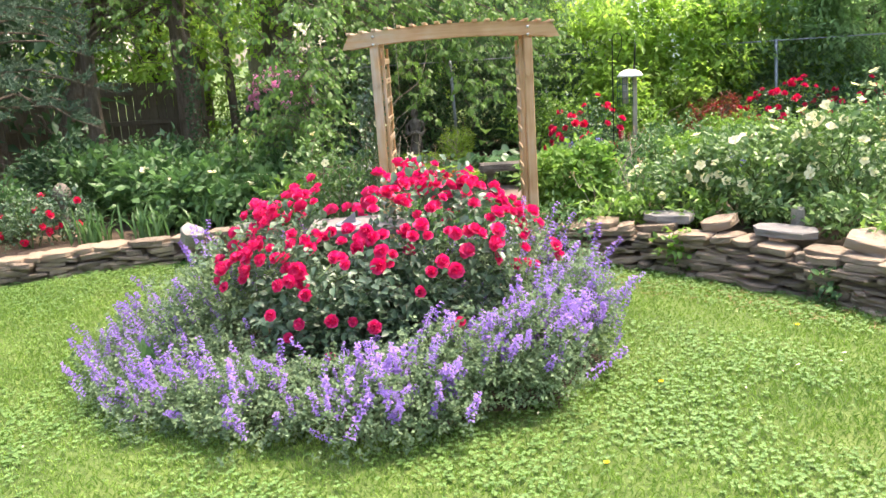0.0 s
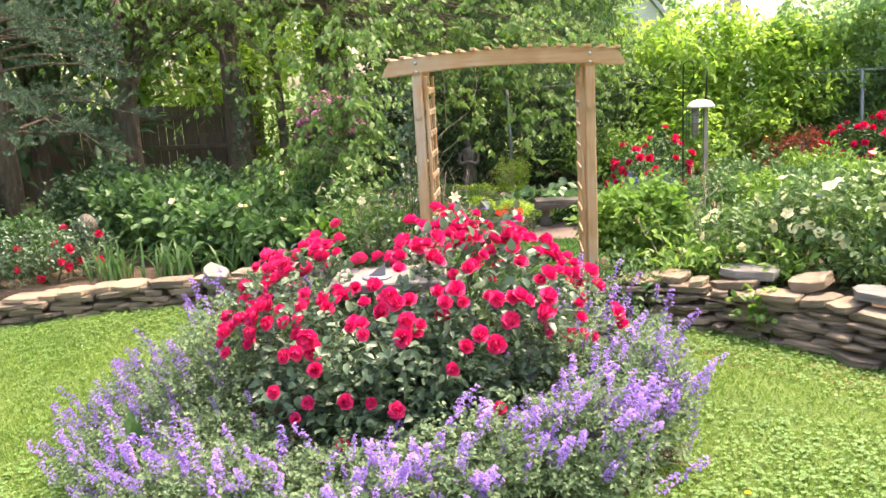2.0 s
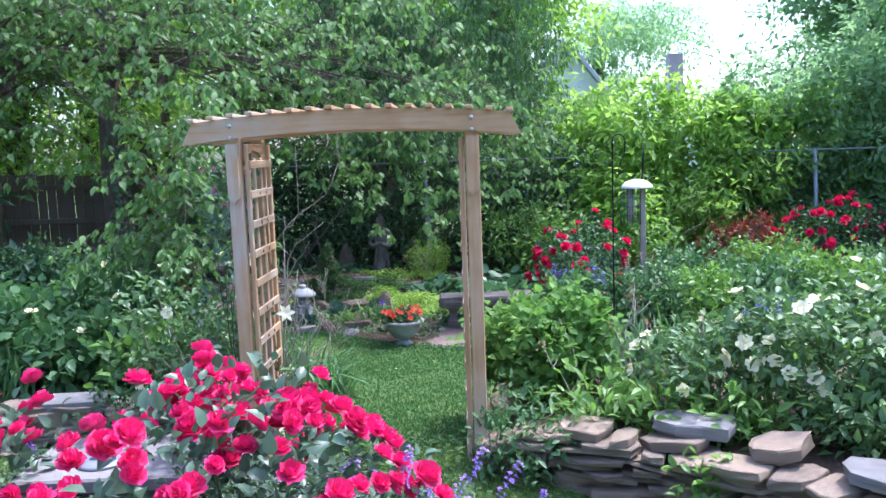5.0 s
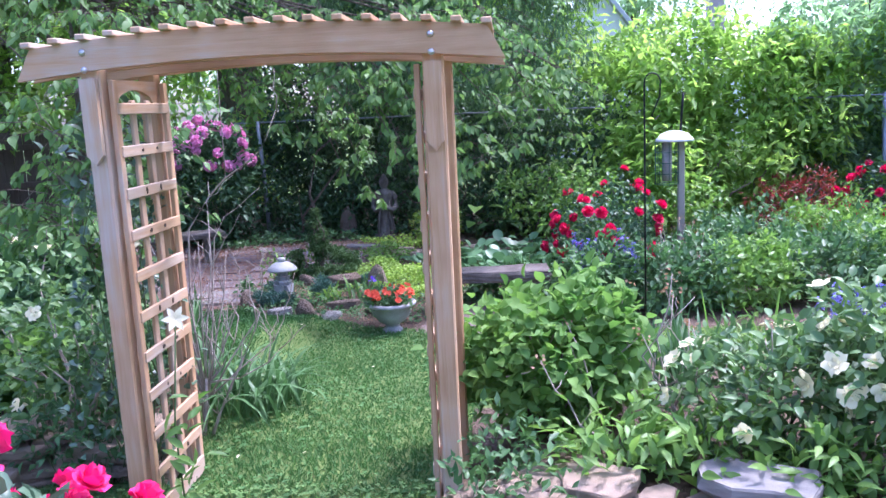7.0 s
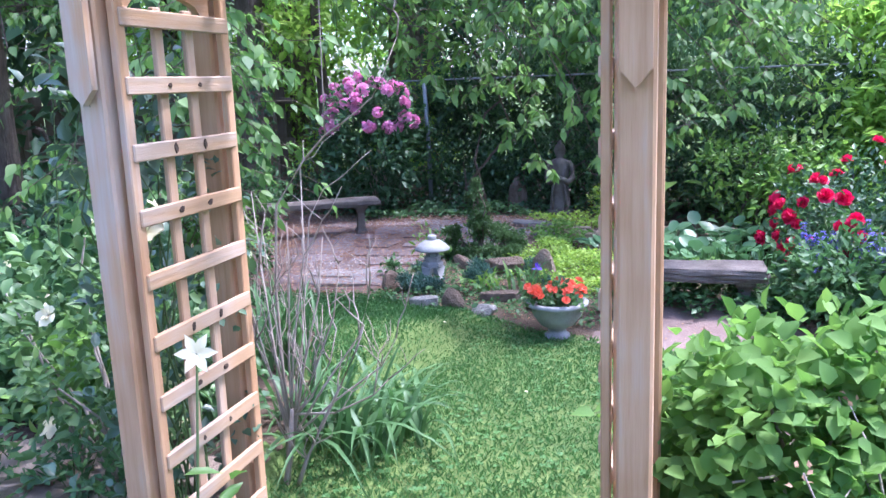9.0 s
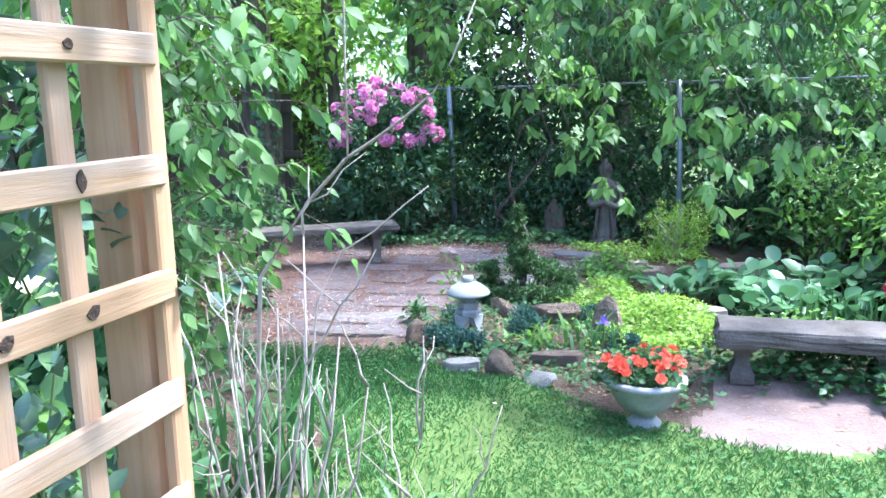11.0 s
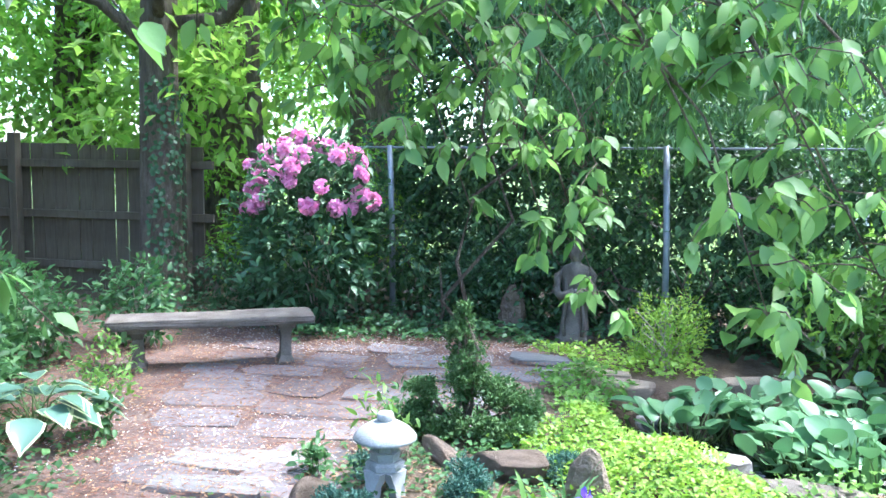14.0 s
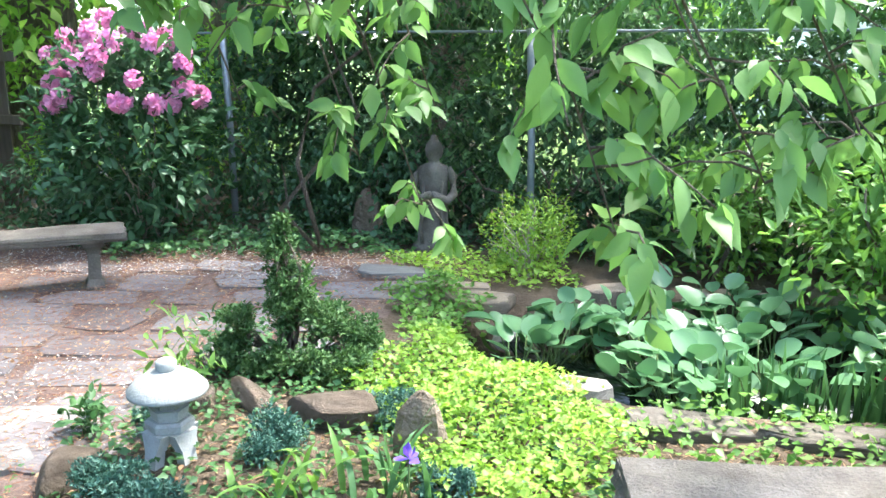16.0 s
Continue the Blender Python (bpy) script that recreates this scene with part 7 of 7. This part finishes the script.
def rhododendron(x, y):
    ob, C, O = shrub("rhododendron", x, y, at_ground(x, y), (0.62, 0.55, 0.78), 760, 6, 0.1, "dark_leaf", 710, "rhododendron with clusters of mauve-pink blossom", "rhododendron", "twig", True, 0.42, 0.05, 0.55, 0.85, 20)
    me = []
    for i in range(3):
        rng = np.random.default_rng(711 + i)
        d = unit(rng.normal(size=(16, 3)) + np.array([0, 0, 0.6]))
        sets = []
        for q in d:
            v, t = petal_ring(5, 0.03, 0.022, 0.2, 0.03, rng.uniform(0, 6), 0.0)
            r = np.array(facing(q).to_3x3())
            sets.append((v @ r.T + q * 0.045, t))
        v, t = merged(sets)
        me.append(mesh_arrays("blossom", v, t, M["pink_petal"]))
    rng = np.random.default_rng(715)
    spots, dirs = [], []
    for i in range(90):
        zz = 1 - 2 * (i + 0.5) / 90
        aa = i * 2.39996 + rng.normal(0, 0.25)
        d = np.array([math.cos(aa) * math.sqrt(1 - zz * zz), math.sin(aa) * math.sqrt(1 - zz * zz), zz + rng.normal(0, 0.06)])
        if d[1] > 0.2 or d[2] < -0.45 or rng.random() < 0.2:
            continue
        p = np.array([-0.03, 0, 1.22]) + d * np.array([0.57, 0.52, 0.46]) * rng.uniform(0.85, 1.1)
        spots.append(p)
        dirs.append(d)
    set_on(ob, "blossom", me, spots, dirs, rng, 0.9, 1.3, "mauve-pink blossom truss")


rhododendron(-2.76, 14.35)
for k, (x, y, r, h) in enumerate([(-2.95, 11.75, 0.16, 0.12), (-2.6, 11.2, 0.13, 0.1), (-3.35, 12.3, 0.2, 0.16), (-1.18, 11.85, 0.12, 0.12), (-1.02, 12.75, 0.14, 0.1), (-1.32, 11.05, 0.1, 0.09)]):
    shrub("patio_weed", x, y, at_ground(x, y), (r, r, h), 24, 5, 0.05, "mid_leaf" if k % 2 else "bright_leaf", 860 + k, "small leafy weed growing between the flagstones", "weed", "green_stem", True, 0.5, 0, 0.3, h, 7, "weeds in the patio", stem_r=0.003)
shrub("leafy_shrub", -3.72, 13.2, at_ground(-3.72, 13.2), (0.32, 0.3, 0.34), 150, 6, 0.07, "mid_leaf", 716, "loose mid-green shrub beside the stone bench", "shrub", "twig", True, 0.45, 0.1, 0.4, 0.36, 14)
shrub("leafy_shrub", -4.1, 12.5, at_ground(-4.1, 12.5), (0.36, 0.3, 0.3), 150, 6, 0.07, "mid_leaf", 717, "light green shrub at the patio's edge", "shrub", "twig", True, 0.45, 0.1, 0.4, 0.32, 14)


def big_trunk(name, x, y, r, h, lean, seed, label, limbs=(), flare=1.6):
    rng = np.random.default_rng(seed)
    ob = thing(name, x, y, ground_z(x, y) - 0.05, label, "tree")
    zs = [0, 0.12, 0.35, 0.8, 1.6, 2.6, 3.8, h]
    rs = [flare, 1.35, 1.12, 1.0, 0.95, 0.88, 0.8, 0.5]
    ln = np.array([(lean[0] * z + rng.normal(0, 0.015), lean[1] * z, z, r * k) for z, k in zip(zs, rs)])
    lines = [ln]
    for lx, ly, lz, z0 in limbs:
        lines.append(bend(rng, (lean[0] * z0, lean[1] * z0, z0), (lx, ly, lz), 7, 0.04, 0.05, r * 0.35, 0.02))
    tree_mesh_parts(ob, rng, lines, "bark", 14)
    return ob, lines


def crown_on(ob, seed, blobs, leaf, mat, per=5, dens=160, hang=0.15, wide=0.5):
    """Crown of many leaf tufts in uneven masses."""
    rng = np.random.default_rng(seed)
    sets = []
    for x, y, z, rx, ry, rz in blobs:
        C, O = lumpy_points(rng, int(dens * rx * rz), (x, y, z), (rx, ry, rz))
        sets.append(leafy(rng, C, O, per, leaf, leaf * 0.6, 0.1, hang=hang, wide=wide))
    v, t = merged(sets)
    part("crown", mesh_arrays("crown", v, t, M[mat]), None, ob, kind="stuff")


# last two limbs and last three crown masses: unseen, added to shade the patio
ob, _ = big_trunk("maple_tree", -4.55, 14.75, 0.2, 6.0, (0.01, 0.0), 720, "large tree with grey-brown bark and ivy on its trunk", [(-1.2, -0.6, 3.6, 2.4), (1.3, -1.0, 4.0, 2.8), (0.6, 0.8, 4.4, 3.2), (4.3, -1.5, 4.3, 2.8), (3.2, -2.4, 4.5, 3.0)], 2.3)
crown_on(ob, 721, [(-0.8, -0.8, 4.6, 1.6, 1.4, 1.0), (1.2, -0.9, 4.4, 1.6, 1.4, 0.9), (0.2, 0.5, 5.2, 2.0, 1.6, 1.2), (4.2, -1.5, 4.5, 1.4, 1.2, 0.5), (2.8, -1.6, 4.7, 1.3, 1.2, 0.5), (3.4, -2.9, 4.6, 1.2, 0.9, 0.5)], 0.13, "mid_leaf", 6, 110)
rng = np.random.default_rng(722)
k = 420
a, zz = rng.uniform(4.6, 6.6, k), rng.uniform(0.05, 2.3, k) ** 1.0
rr = 0.215 + 0.2 * np.exp(-zz * 4)
P = np.stack([np.cos(a) * rr + 0.01 * zz, np.sin(a) * rr, zz], 1)
Dv = np.stack([np.cos(a) * 0.3, np.sin(a) * 0.3, -np.ones(k)], 1) + rng.normal(0, 0.5, (k, 3))
v, t = leaf_arrays(P, Dv, np.stack([np.cos(a), np.sin(a), 0 * a + 0.2], 1), 0.055, 0.05, 0.1, 0.1, False)
part("ivy", mesh_arrays("ivy", v, t, M["dark_leaf"]), None, ob, "ivy climbing the bark")

big_trunk("slender_tree", -4.05, 15.75, 0.085, 5.0, (0.0, 0.0), 728, "slender dark trunk behind the large tree", [(-0.5, 0.2, 4.2, 2.6)])
ob, _ = big_trunk("leaning_tree", -6.55, 13.2, 0.13, 5.0, (0.42, 0.05), 723, "dark trunk leaning over the fence corner", [(0.2, -0.4, 1.3, 0.7)])
crown_on(ob, 724, [(1.6, -0.3, 4.2, 1.5, 1.2, 0.9), (0.6, -1.0, 3.6, 1.2, 1.0, 0.6)], 0.12, "dark_leaf", 6, 220)
ob, _ = big_trunk("spruce", -7.2, 13.0, 0.14, 6.0, (0.0, 0.0), 725, "dark conifer trunk with bare lower stem")
crown_on(ob, 726, [(0, 0, 4.2, 1.2, 1.0, 1.4), (0.3, -0.5, 3.0, 1.0, 0.9, 0.5)], 0.09, "needle", 8, 260, 0.3, 0.2)


def spruce_boughs(x, y, seed):
    """A blue-green spruce beside the bed: tiers of drooping needled boughs."""
    rng = np.random.default_rng(seed)
    ob = thing("spruce", x, y, ground_z(x, y), "blue-green spruce with layered drooping boughs", "spruce")
    lines = [np.array([(0, 0, -0.05, 0.13), (0, 0, 2, 0.1), (0, 0, 4.2, 0.05), (0, 0, 5.5, 0.02)])]
    P, D = [], []
    for i in range(64):
        z = rng.uniform(1.15, 4.8)
        ln = (1.75 - 0.24 * z) * rng.uniform(0.85, 1.1)
        a = rng.uniform(0, 6.283)
        e = np.array([math.cos(a) * ln, math.sin(a) * ln, z - 0.12 * ln])
        b = bend(rng, (0, 0, z), e, 6, 0.02, 0.1, 0.02, 0.005)
        lines.append(b)
        for _ in range(16):
            g = rng.uniform(0.25, 1.0) * 5
            m = min(4, int(g))
            c = b[m, :3] + (b[m + 1, :3] - b[m, :3]) * (g - m)
            s = rng.normal(0, 1, 3) * np.array([1, 1, 0.3]) + e / np.linalg.norm(e) * 1.2
            s /= np.linalg.norm(s)
            q = c + s * rng.uniform(0.12, 0.3) + np.array([0, 0, -0.04])
            for u in np.linspace(0, 1, 16):
                for w in range(4):
                    P.append(c + (q - c) * u)
                    D.append(s * 0.8 + rng.normal(0, 0.6, 3) + np.array([0, 0, 0.25]))
    tree_mesh_parts(ob, rng, lines, "bark", 6)
    P, D = np.array(P), np.array(D)
    v, t = leaf_arrays(P, D, rng.normal(0, 1, P.shape), rng.uniform(0.03, 0.055, len(P)), 0.009, 0.1, 0.05, False)
    part("needles", mesh_arrays("needles", v, t, M["needle"]), None, ob)


spruce_boughs(-4.75, 8.35, 730)


def hedge(name, segs, leaf, mat, seed, label, per=5, dens=130, hang=0.15, wide=0.5, kind="", category="hedge", fine=False, lumps=10):
    """Overgrown growth along a line: many tufts on crooked stems."""
    rng = np.random.default_rng(seed)
    x0, y0 = segs[0][0], segs[0][1]
    ob = thing(name, x0, y0, ground_z(x0, y0), label, category)
    sets, lines = [], []
    for x, y, z, rx, ry, rz in segs:
        C, O = lumpy_points(rng, int(dens * rx * rz), (x - x0, y - y0, z), (rx, ry, rz), lumps)
        O, C = O[C[:, 2] > 0.03], C[C[:, 2] > 0.03]
        sets.append(leafy(rng, C, O, per, leaf, leaf * 0.6, 0.1, hang=hang, wide=wide, fine=fine))
        for _ in range(2 if z < 1.0 or not lines else 0):
            gx = x - x0 + rng.normal(0, rx * 0.4)
            lines.append(bend(rng, (gx, y - y0 + rng.normal(0, 0.2), -0.1), (gx + rng.normal(0, 0.4), y - y0 + rng.normal(0, 0.3), z + rz * 0.6), 6, 0.05, 0, 0.02, 0.006))
    v, t = merged(sets)
    v[:, 2] = np.maximum(v[:, 2], 0.01)
    part("foliage", mesh_arrays("foliage", v, t, M[mat]), None, ob, kind="stuff")
    part("stems", mesh_arrays("stems", *tube_arrays(lines, 5), M["bark"]), None, ob, kind="stuff")
    return ob


rng = np.random.default_rng(74)
fence_y = lambda x: 15.05 - 0.234 * (x + 2.25)
# dark vine-grown growth behind the wire fence
hedge("overgrown_hedge", [(x, fence_y(x) + 0.75, z, 0.9, 0.6, 0.7) for x in np.arange(-2.2, 3.0, 0.8) for z in (0.5, 1.4, 2.4, 3.3) if x < 0.7 or z < 1.5], 0.1, "dark_leaf", 741, "dark overgrown hedge tangled with vines behind the wire fence", 6, 330)
hedge("vine_hedge", [(x, fence_y(x) + 0.5, z, 0.9, 0.6, 0.7) for x in np.arange(5.0, 10, 0.9) for z in (0.6, 1.3, 2.4, 3.4) if z < 3 or x > 6.5], 0.12, "hazy_leaf", 742, "tall vine-covered growth along the wire fence", 6, 420)
hedge("hanging_conifer", [(x, 13.9 - 0.1 * x, z, 0.8, 0.7, 0.8) for x in np.arange(-0.8, 1.6, 0.8) for z in (2.4, 3.4, 4.6)], 0.1, "hedge_leaf", 743, "tall dark conifer with hanging sprays", 7, 420, 0.8, 0.22, category="conifer")
hedge("fence_vines", [(x, fence_y(x) + 0.22, z, 0.7, 0.16, 0.5) for x in np.arange(-1.7, 3.2, 0.6) for z in (0.35, 1.0, 1.6)], 0.085, "hedge_leaf", 747, "ivy and brambles smothering the wire fence", 6, 190, 0.35, category="vine")
# shrubs along the right, with their sunlight put into the leaf colour
hedge("sunlit_shrubs", [(x, y, z, 0.75, 0.65, 0.6) for x, y in ((2.9, 13.2), (3.7, 13.3), (4.6, 13.6), (5.6, 13.6), (3.3, 14.0), (6.4, 13.9)) for z in (0.6, 1.25)] + [(3.0, 13.4, 1.8, 0.7, 0.6, 0.45), (4.2, 13.6, 1.9, 0.8, 0.6, 0.45), (5.3, 13.8, 2.0, 0.8, 0.6, 0.5), (2.6, 13.8, 2.1, 0.6, 0.5, 0.45), (3.3, 13.7, 2.25, 0.6, 0.5, 0.45), (4.3, 13.9, 2.25, 0.7, 0.5, 0.4)], 0.12, "sunlit_leaf", 744, "billowing yellow-green shrubs in bright light", 6, 560, 0.1, 0.45, category="shrub")
hedge("mixed_shrubs", [(x, y, 0.5, 0.6, 0.5, 0.5) for x, y in ((1.5, 13.7), (2.1, 13.4), (2.2, 12.5), (2.9, 12.4))], 0.08, "bright_leaf", 745, "green shrubs behind the pond", 6, 560, category="shrub")
hedge("dark_shrubs", [(x, y, z, 0.6, 0.5, 0.45) for x, y in ((-1.6, 14.7), (-0.9, 15.0), (0.9, 14.6), (-3.6, 15.0)) for z in (0.35,)], 0.07, "dark_leaf", 746, "dark low shrubs in front of the wire fence", 6, 700, category="shrub")
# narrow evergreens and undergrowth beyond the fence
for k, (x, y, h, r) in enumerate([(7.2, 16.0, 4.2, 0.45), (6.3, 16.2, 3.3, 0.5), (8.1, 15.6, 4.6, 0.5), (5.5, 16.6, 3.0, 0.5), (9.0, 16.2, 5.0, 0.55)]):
    shrub("columnar_evergreen", x, y, at_ground(x, y), (r, r, h * 0.52), int(520 * h / 4), 6, 0.09, "hazy_leaf", 880 + k, "narrow columnar evergreen grown over with vines", "evergreen", "bark", False, 0.45, 0.2, 0.6, h * 0.5, 8, "evergreens beyond the fence", stem_r=0.03)
hedge("sunlit_undergrowth", [(x, 16.6, z, 0.8, 0.5, 0.5) for x in (-4.6, -3.7, -2.9) for z in (0.5, 1.3)], 0.1, "sunlit_leaf", 748, "yellow-green undergrowth in sun beyond the fence", 6, 240, category="shrub")
# trees further off
def far_tree(x, y, h, r, mat, seed, label, leaf=0.18, dens=115):
    ob, _ = big_trunk("tree", x, y, 0.2 + 0.02 * h, h * 0.8, (rng.normal(0, 0.02), 0), seed, label)
    blobs = [(rng.normal(0, r * 0.4), rng.normal(0, r * 0.4), h * u, r * k, r * k, h * 0.17) for u, k in ((0.28, 0.7), (0.42, 0.9), (0.56, 1.0), (0.7, 0.85), (0.85, 0.6)) for _ in range(2)]
    crown_on(ob, seed + 1, blobs, leaf, mat, 5, dens)


# the five trees at y 7 or lower are unseen additions that block sky
for k, (x, y, h, r, mat) in enumerate([(-9.5, 17, 8, 2.6, "sunlit_leaf"), (-7.6, 17.4, 7, 2.0, "sunlit_leaf"), (-5.2, 17.2, 6.5, 1.8, "sunlit_leaf"), (-6.5, 18.5, 9, 2.8, "sunlit_leaf"), (-3.5, 18, 8.5, 2.4, "sunlit_leaf"), (-1.0, 19.5, 9.5, 2.4, "sunlit_leaf"), (1.6, 18.6, 7.0, 1.5, "sunlit_leaf"), (10.0, 20, 9, 2.4, "hazy_leaf"), (11.4, 21, 10, 2.8, "hazy_leaf"), (14.5, 19, 9, 3.0, "hazy_leaf"),
                                         (10.2, 15.6, 6, 1.6, "hazy_leaf"), (12.5, 13.5, 7, 2.2, "mid_leaf"), (6.4, 38, 8, 3.5, "hazy_leaf"), (-12.5, 13, 8, 2.6, "mid_leaf"), (-10.5, 9, 7.5, 2.4, "mid_leaf"), (-8.2, 12.4, 6.5, 1.8, "dark_leaf"), (12, 7, 7, 2.4, "mid_leaf"), (-13, 2, 8, 2.6, "mid_leaf"), (13, 0, 8, 2.6, "mid_leaf"), (-6, -10, 8, 2.8, "mid_leaf"), (5, -11, 8, 2.8, "mid_leaf"), (18, 30, 9, 3.5, "hazy_leaf"), (0, 28, 11, 3.5, "hazy_leaf"), (-6, 27, 11, 3.5, "hazy_leaf")]):
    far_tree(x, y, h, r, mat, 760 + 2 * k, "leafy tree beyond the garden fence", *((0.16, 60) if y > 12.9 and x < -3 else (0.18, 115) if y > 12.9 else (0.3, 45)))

# ---------------------------------------------------------------- fences


def board_fence():
    rng = np.random.default_rng(81)
    ob = thing("board_fence", 0, 0, 0, "old grey-brown wooden board fence in deep shade", "fence", kind="structure")
    shapes = []
    for i in range(4):
        bm = box_bm(0.145, 0.018, 1.62 + 0.02 * i, 0, 0, 0.8, 0.003)
        me = bpy.data.meshes.new("board")
        bm.to_mesh(me)
        bm.free()
        me.materials.append(M["fence_wood"])
        shapes.append(me)
    x = -11.5
    while x < -4.4:
        part("board", shapes[int(rng.integers(4))], None, ob, m=pose(x, 15.35 + rng.normal(0, 0.004), ground_z(x, 15.35) - 0.02, 0, rng.normal(0, 0.4), rng.normal(0, 1)))
        x += 0.152
    for z in (0.3, 0.85, 1.4):
        part("rail", box_bm(7.2, 0.04, 0.085, -7.9, 15.31, z, 0.004), M["fence_wood"], ob)
    for x in np.arange(-10.9, -4.0, 2.1):
        part("fence_post", box_bm(0.1, 0.1, 1.75, x, 15.26, 0.85, 0.006), M["fence_wood"], ob)
    y = 6.0
    while y < 15.3:
        part("board", shapes[int(rng.integers(4))], None, ob, m=pose(-11.6, y, ground_z(-11.6, y) - 0.02, 0, 0, 90 + rng.normal(0, 1)))
        y += 0.152


board_fence()


def wire_fence():
    ob = thing("wire_fence", 0, 0, 0, "galvanised chain-link fence half hidden in growth", "fence", kind="structure")
    for x in (-2.27, 0.24, 2.85, 5.42, 8.0):
        y = fence_y(x)
        part("fence_post", mesh_arrays("fence_post", *tube_arrays([[(x + 0.01, y, -0.1, 0.028), (x, y, 0.8, 0.028), (x - 0.03, y, 1.62, 0.028)]], 10), M["galvanised"]), None, ob)
    part("top_rail", mesh_arrays("top_rail", *tube_arrays([[(x - 0.03, fence_y(x), 1.6, 0.01) for x in np.arange(-3.2, 12.2, 0.5)]], 8), M["galvanised"]), None, ob)
    lines = []
    step = 0.075
    n = int(13.5 / step)
    for i in range(n):
        for sgn in (1, -1):
            x = -3.2 + i * step * 1.0
            a, b = (x, x + sgn * 1.55)
            if -3.2 <= b <= 10.4:
                lines.append([(a, fence_y(a), 0.03, 0.0012), (b, fence_y(b), 1.58, 0.0012)])
    part("mesh", mesh_arrays("mesh", *tube_arrays(lines, 3), M["black_iron"]), None, ob)


wire_fence()


def house(x, y):
    ob = thing("house", x, y, 0, "white clapboard house with pale grey roof beyond the trees", "house")
    bm = bmesh.new()
    w, d, e, p = 3.2, 6.0, 2.9, 4.9
    prof = [(-w / 2, 0), (w / 2, 0), (w / 2, e), (0, p), (-w / 2, e)]
    f = [bm.verts.new((a, -d / 2, b)) for a, b in prof]
    g = [bm.verts.new((a, d / 2, b)) for a, b in prof]
    bm.faces.new(f)
    bm.faces.new(g[::-1])
    for k in range(5):
        bm.faces.new((f[k], g[k], g[(k + 1) % 5], f[(k + 1) % 5]))
    bmesh.ops.recalc_face_normals(bm, faces=bm.faces)
    part("wall", bm, M["siding"], ob)
    for s in (-1, 1):
        bm = box_bm(2.75, d + 0.5, 0.12, 0, 0, 0, 0.01)
        bmesh.ops.rotate(bm, cent=(0, 0, 0), matrix=Matrix.Rotation(s * math.atan2(p - e, w / 2), 3, "Y"), verts=bm.verts)
        bmesh.ops.translate(bm, vec=(s * (w / 4 + 0.1), 0, (e + p) / 2 + 0.0), verts=bm.verts)
        part("roof", bm, M["shingle"], ob)
    part("wing", box_bm(3.4, 4.0, 2.6, 3.2, 0.6, 1.3, 0.02), M["siding"], ob)
    bm = bmesh.new()
    bmesh.ops.create_cone(bm, cap_ends=True, segments=4, radius1=2.9, radius2=0.4, depth=1.1)
    bmesh.ops.rotate(bm, cent=(0, 0, 0), matrix=Matrix.Rotation(radians(45), 3, "Z"), verts=bm.verts)
    bmesh.ops.translate(bm, vec=(3.2, 0.6, 3.16), verts=bm.verts)
    part("wing_roof", bm, M["shingle"], ob)
    part("chimney", box_bm(0.5, 0.5, 1.5, 4.15, 0.2, 4.0, 0.02), M["chimney"], ob)
    win = part("window", box_bm(0.9, 0.06, 1.2, 0, -d / 2 - 0.03, 2.6, 0.01), M["siding"], ob)
    part("pane", box_bm(0.74, 0.03, 1.04, 0, -d / 2 - 0.06, 2.6, 0), M["dark_glass"], win)


house(3.85, 31.5)
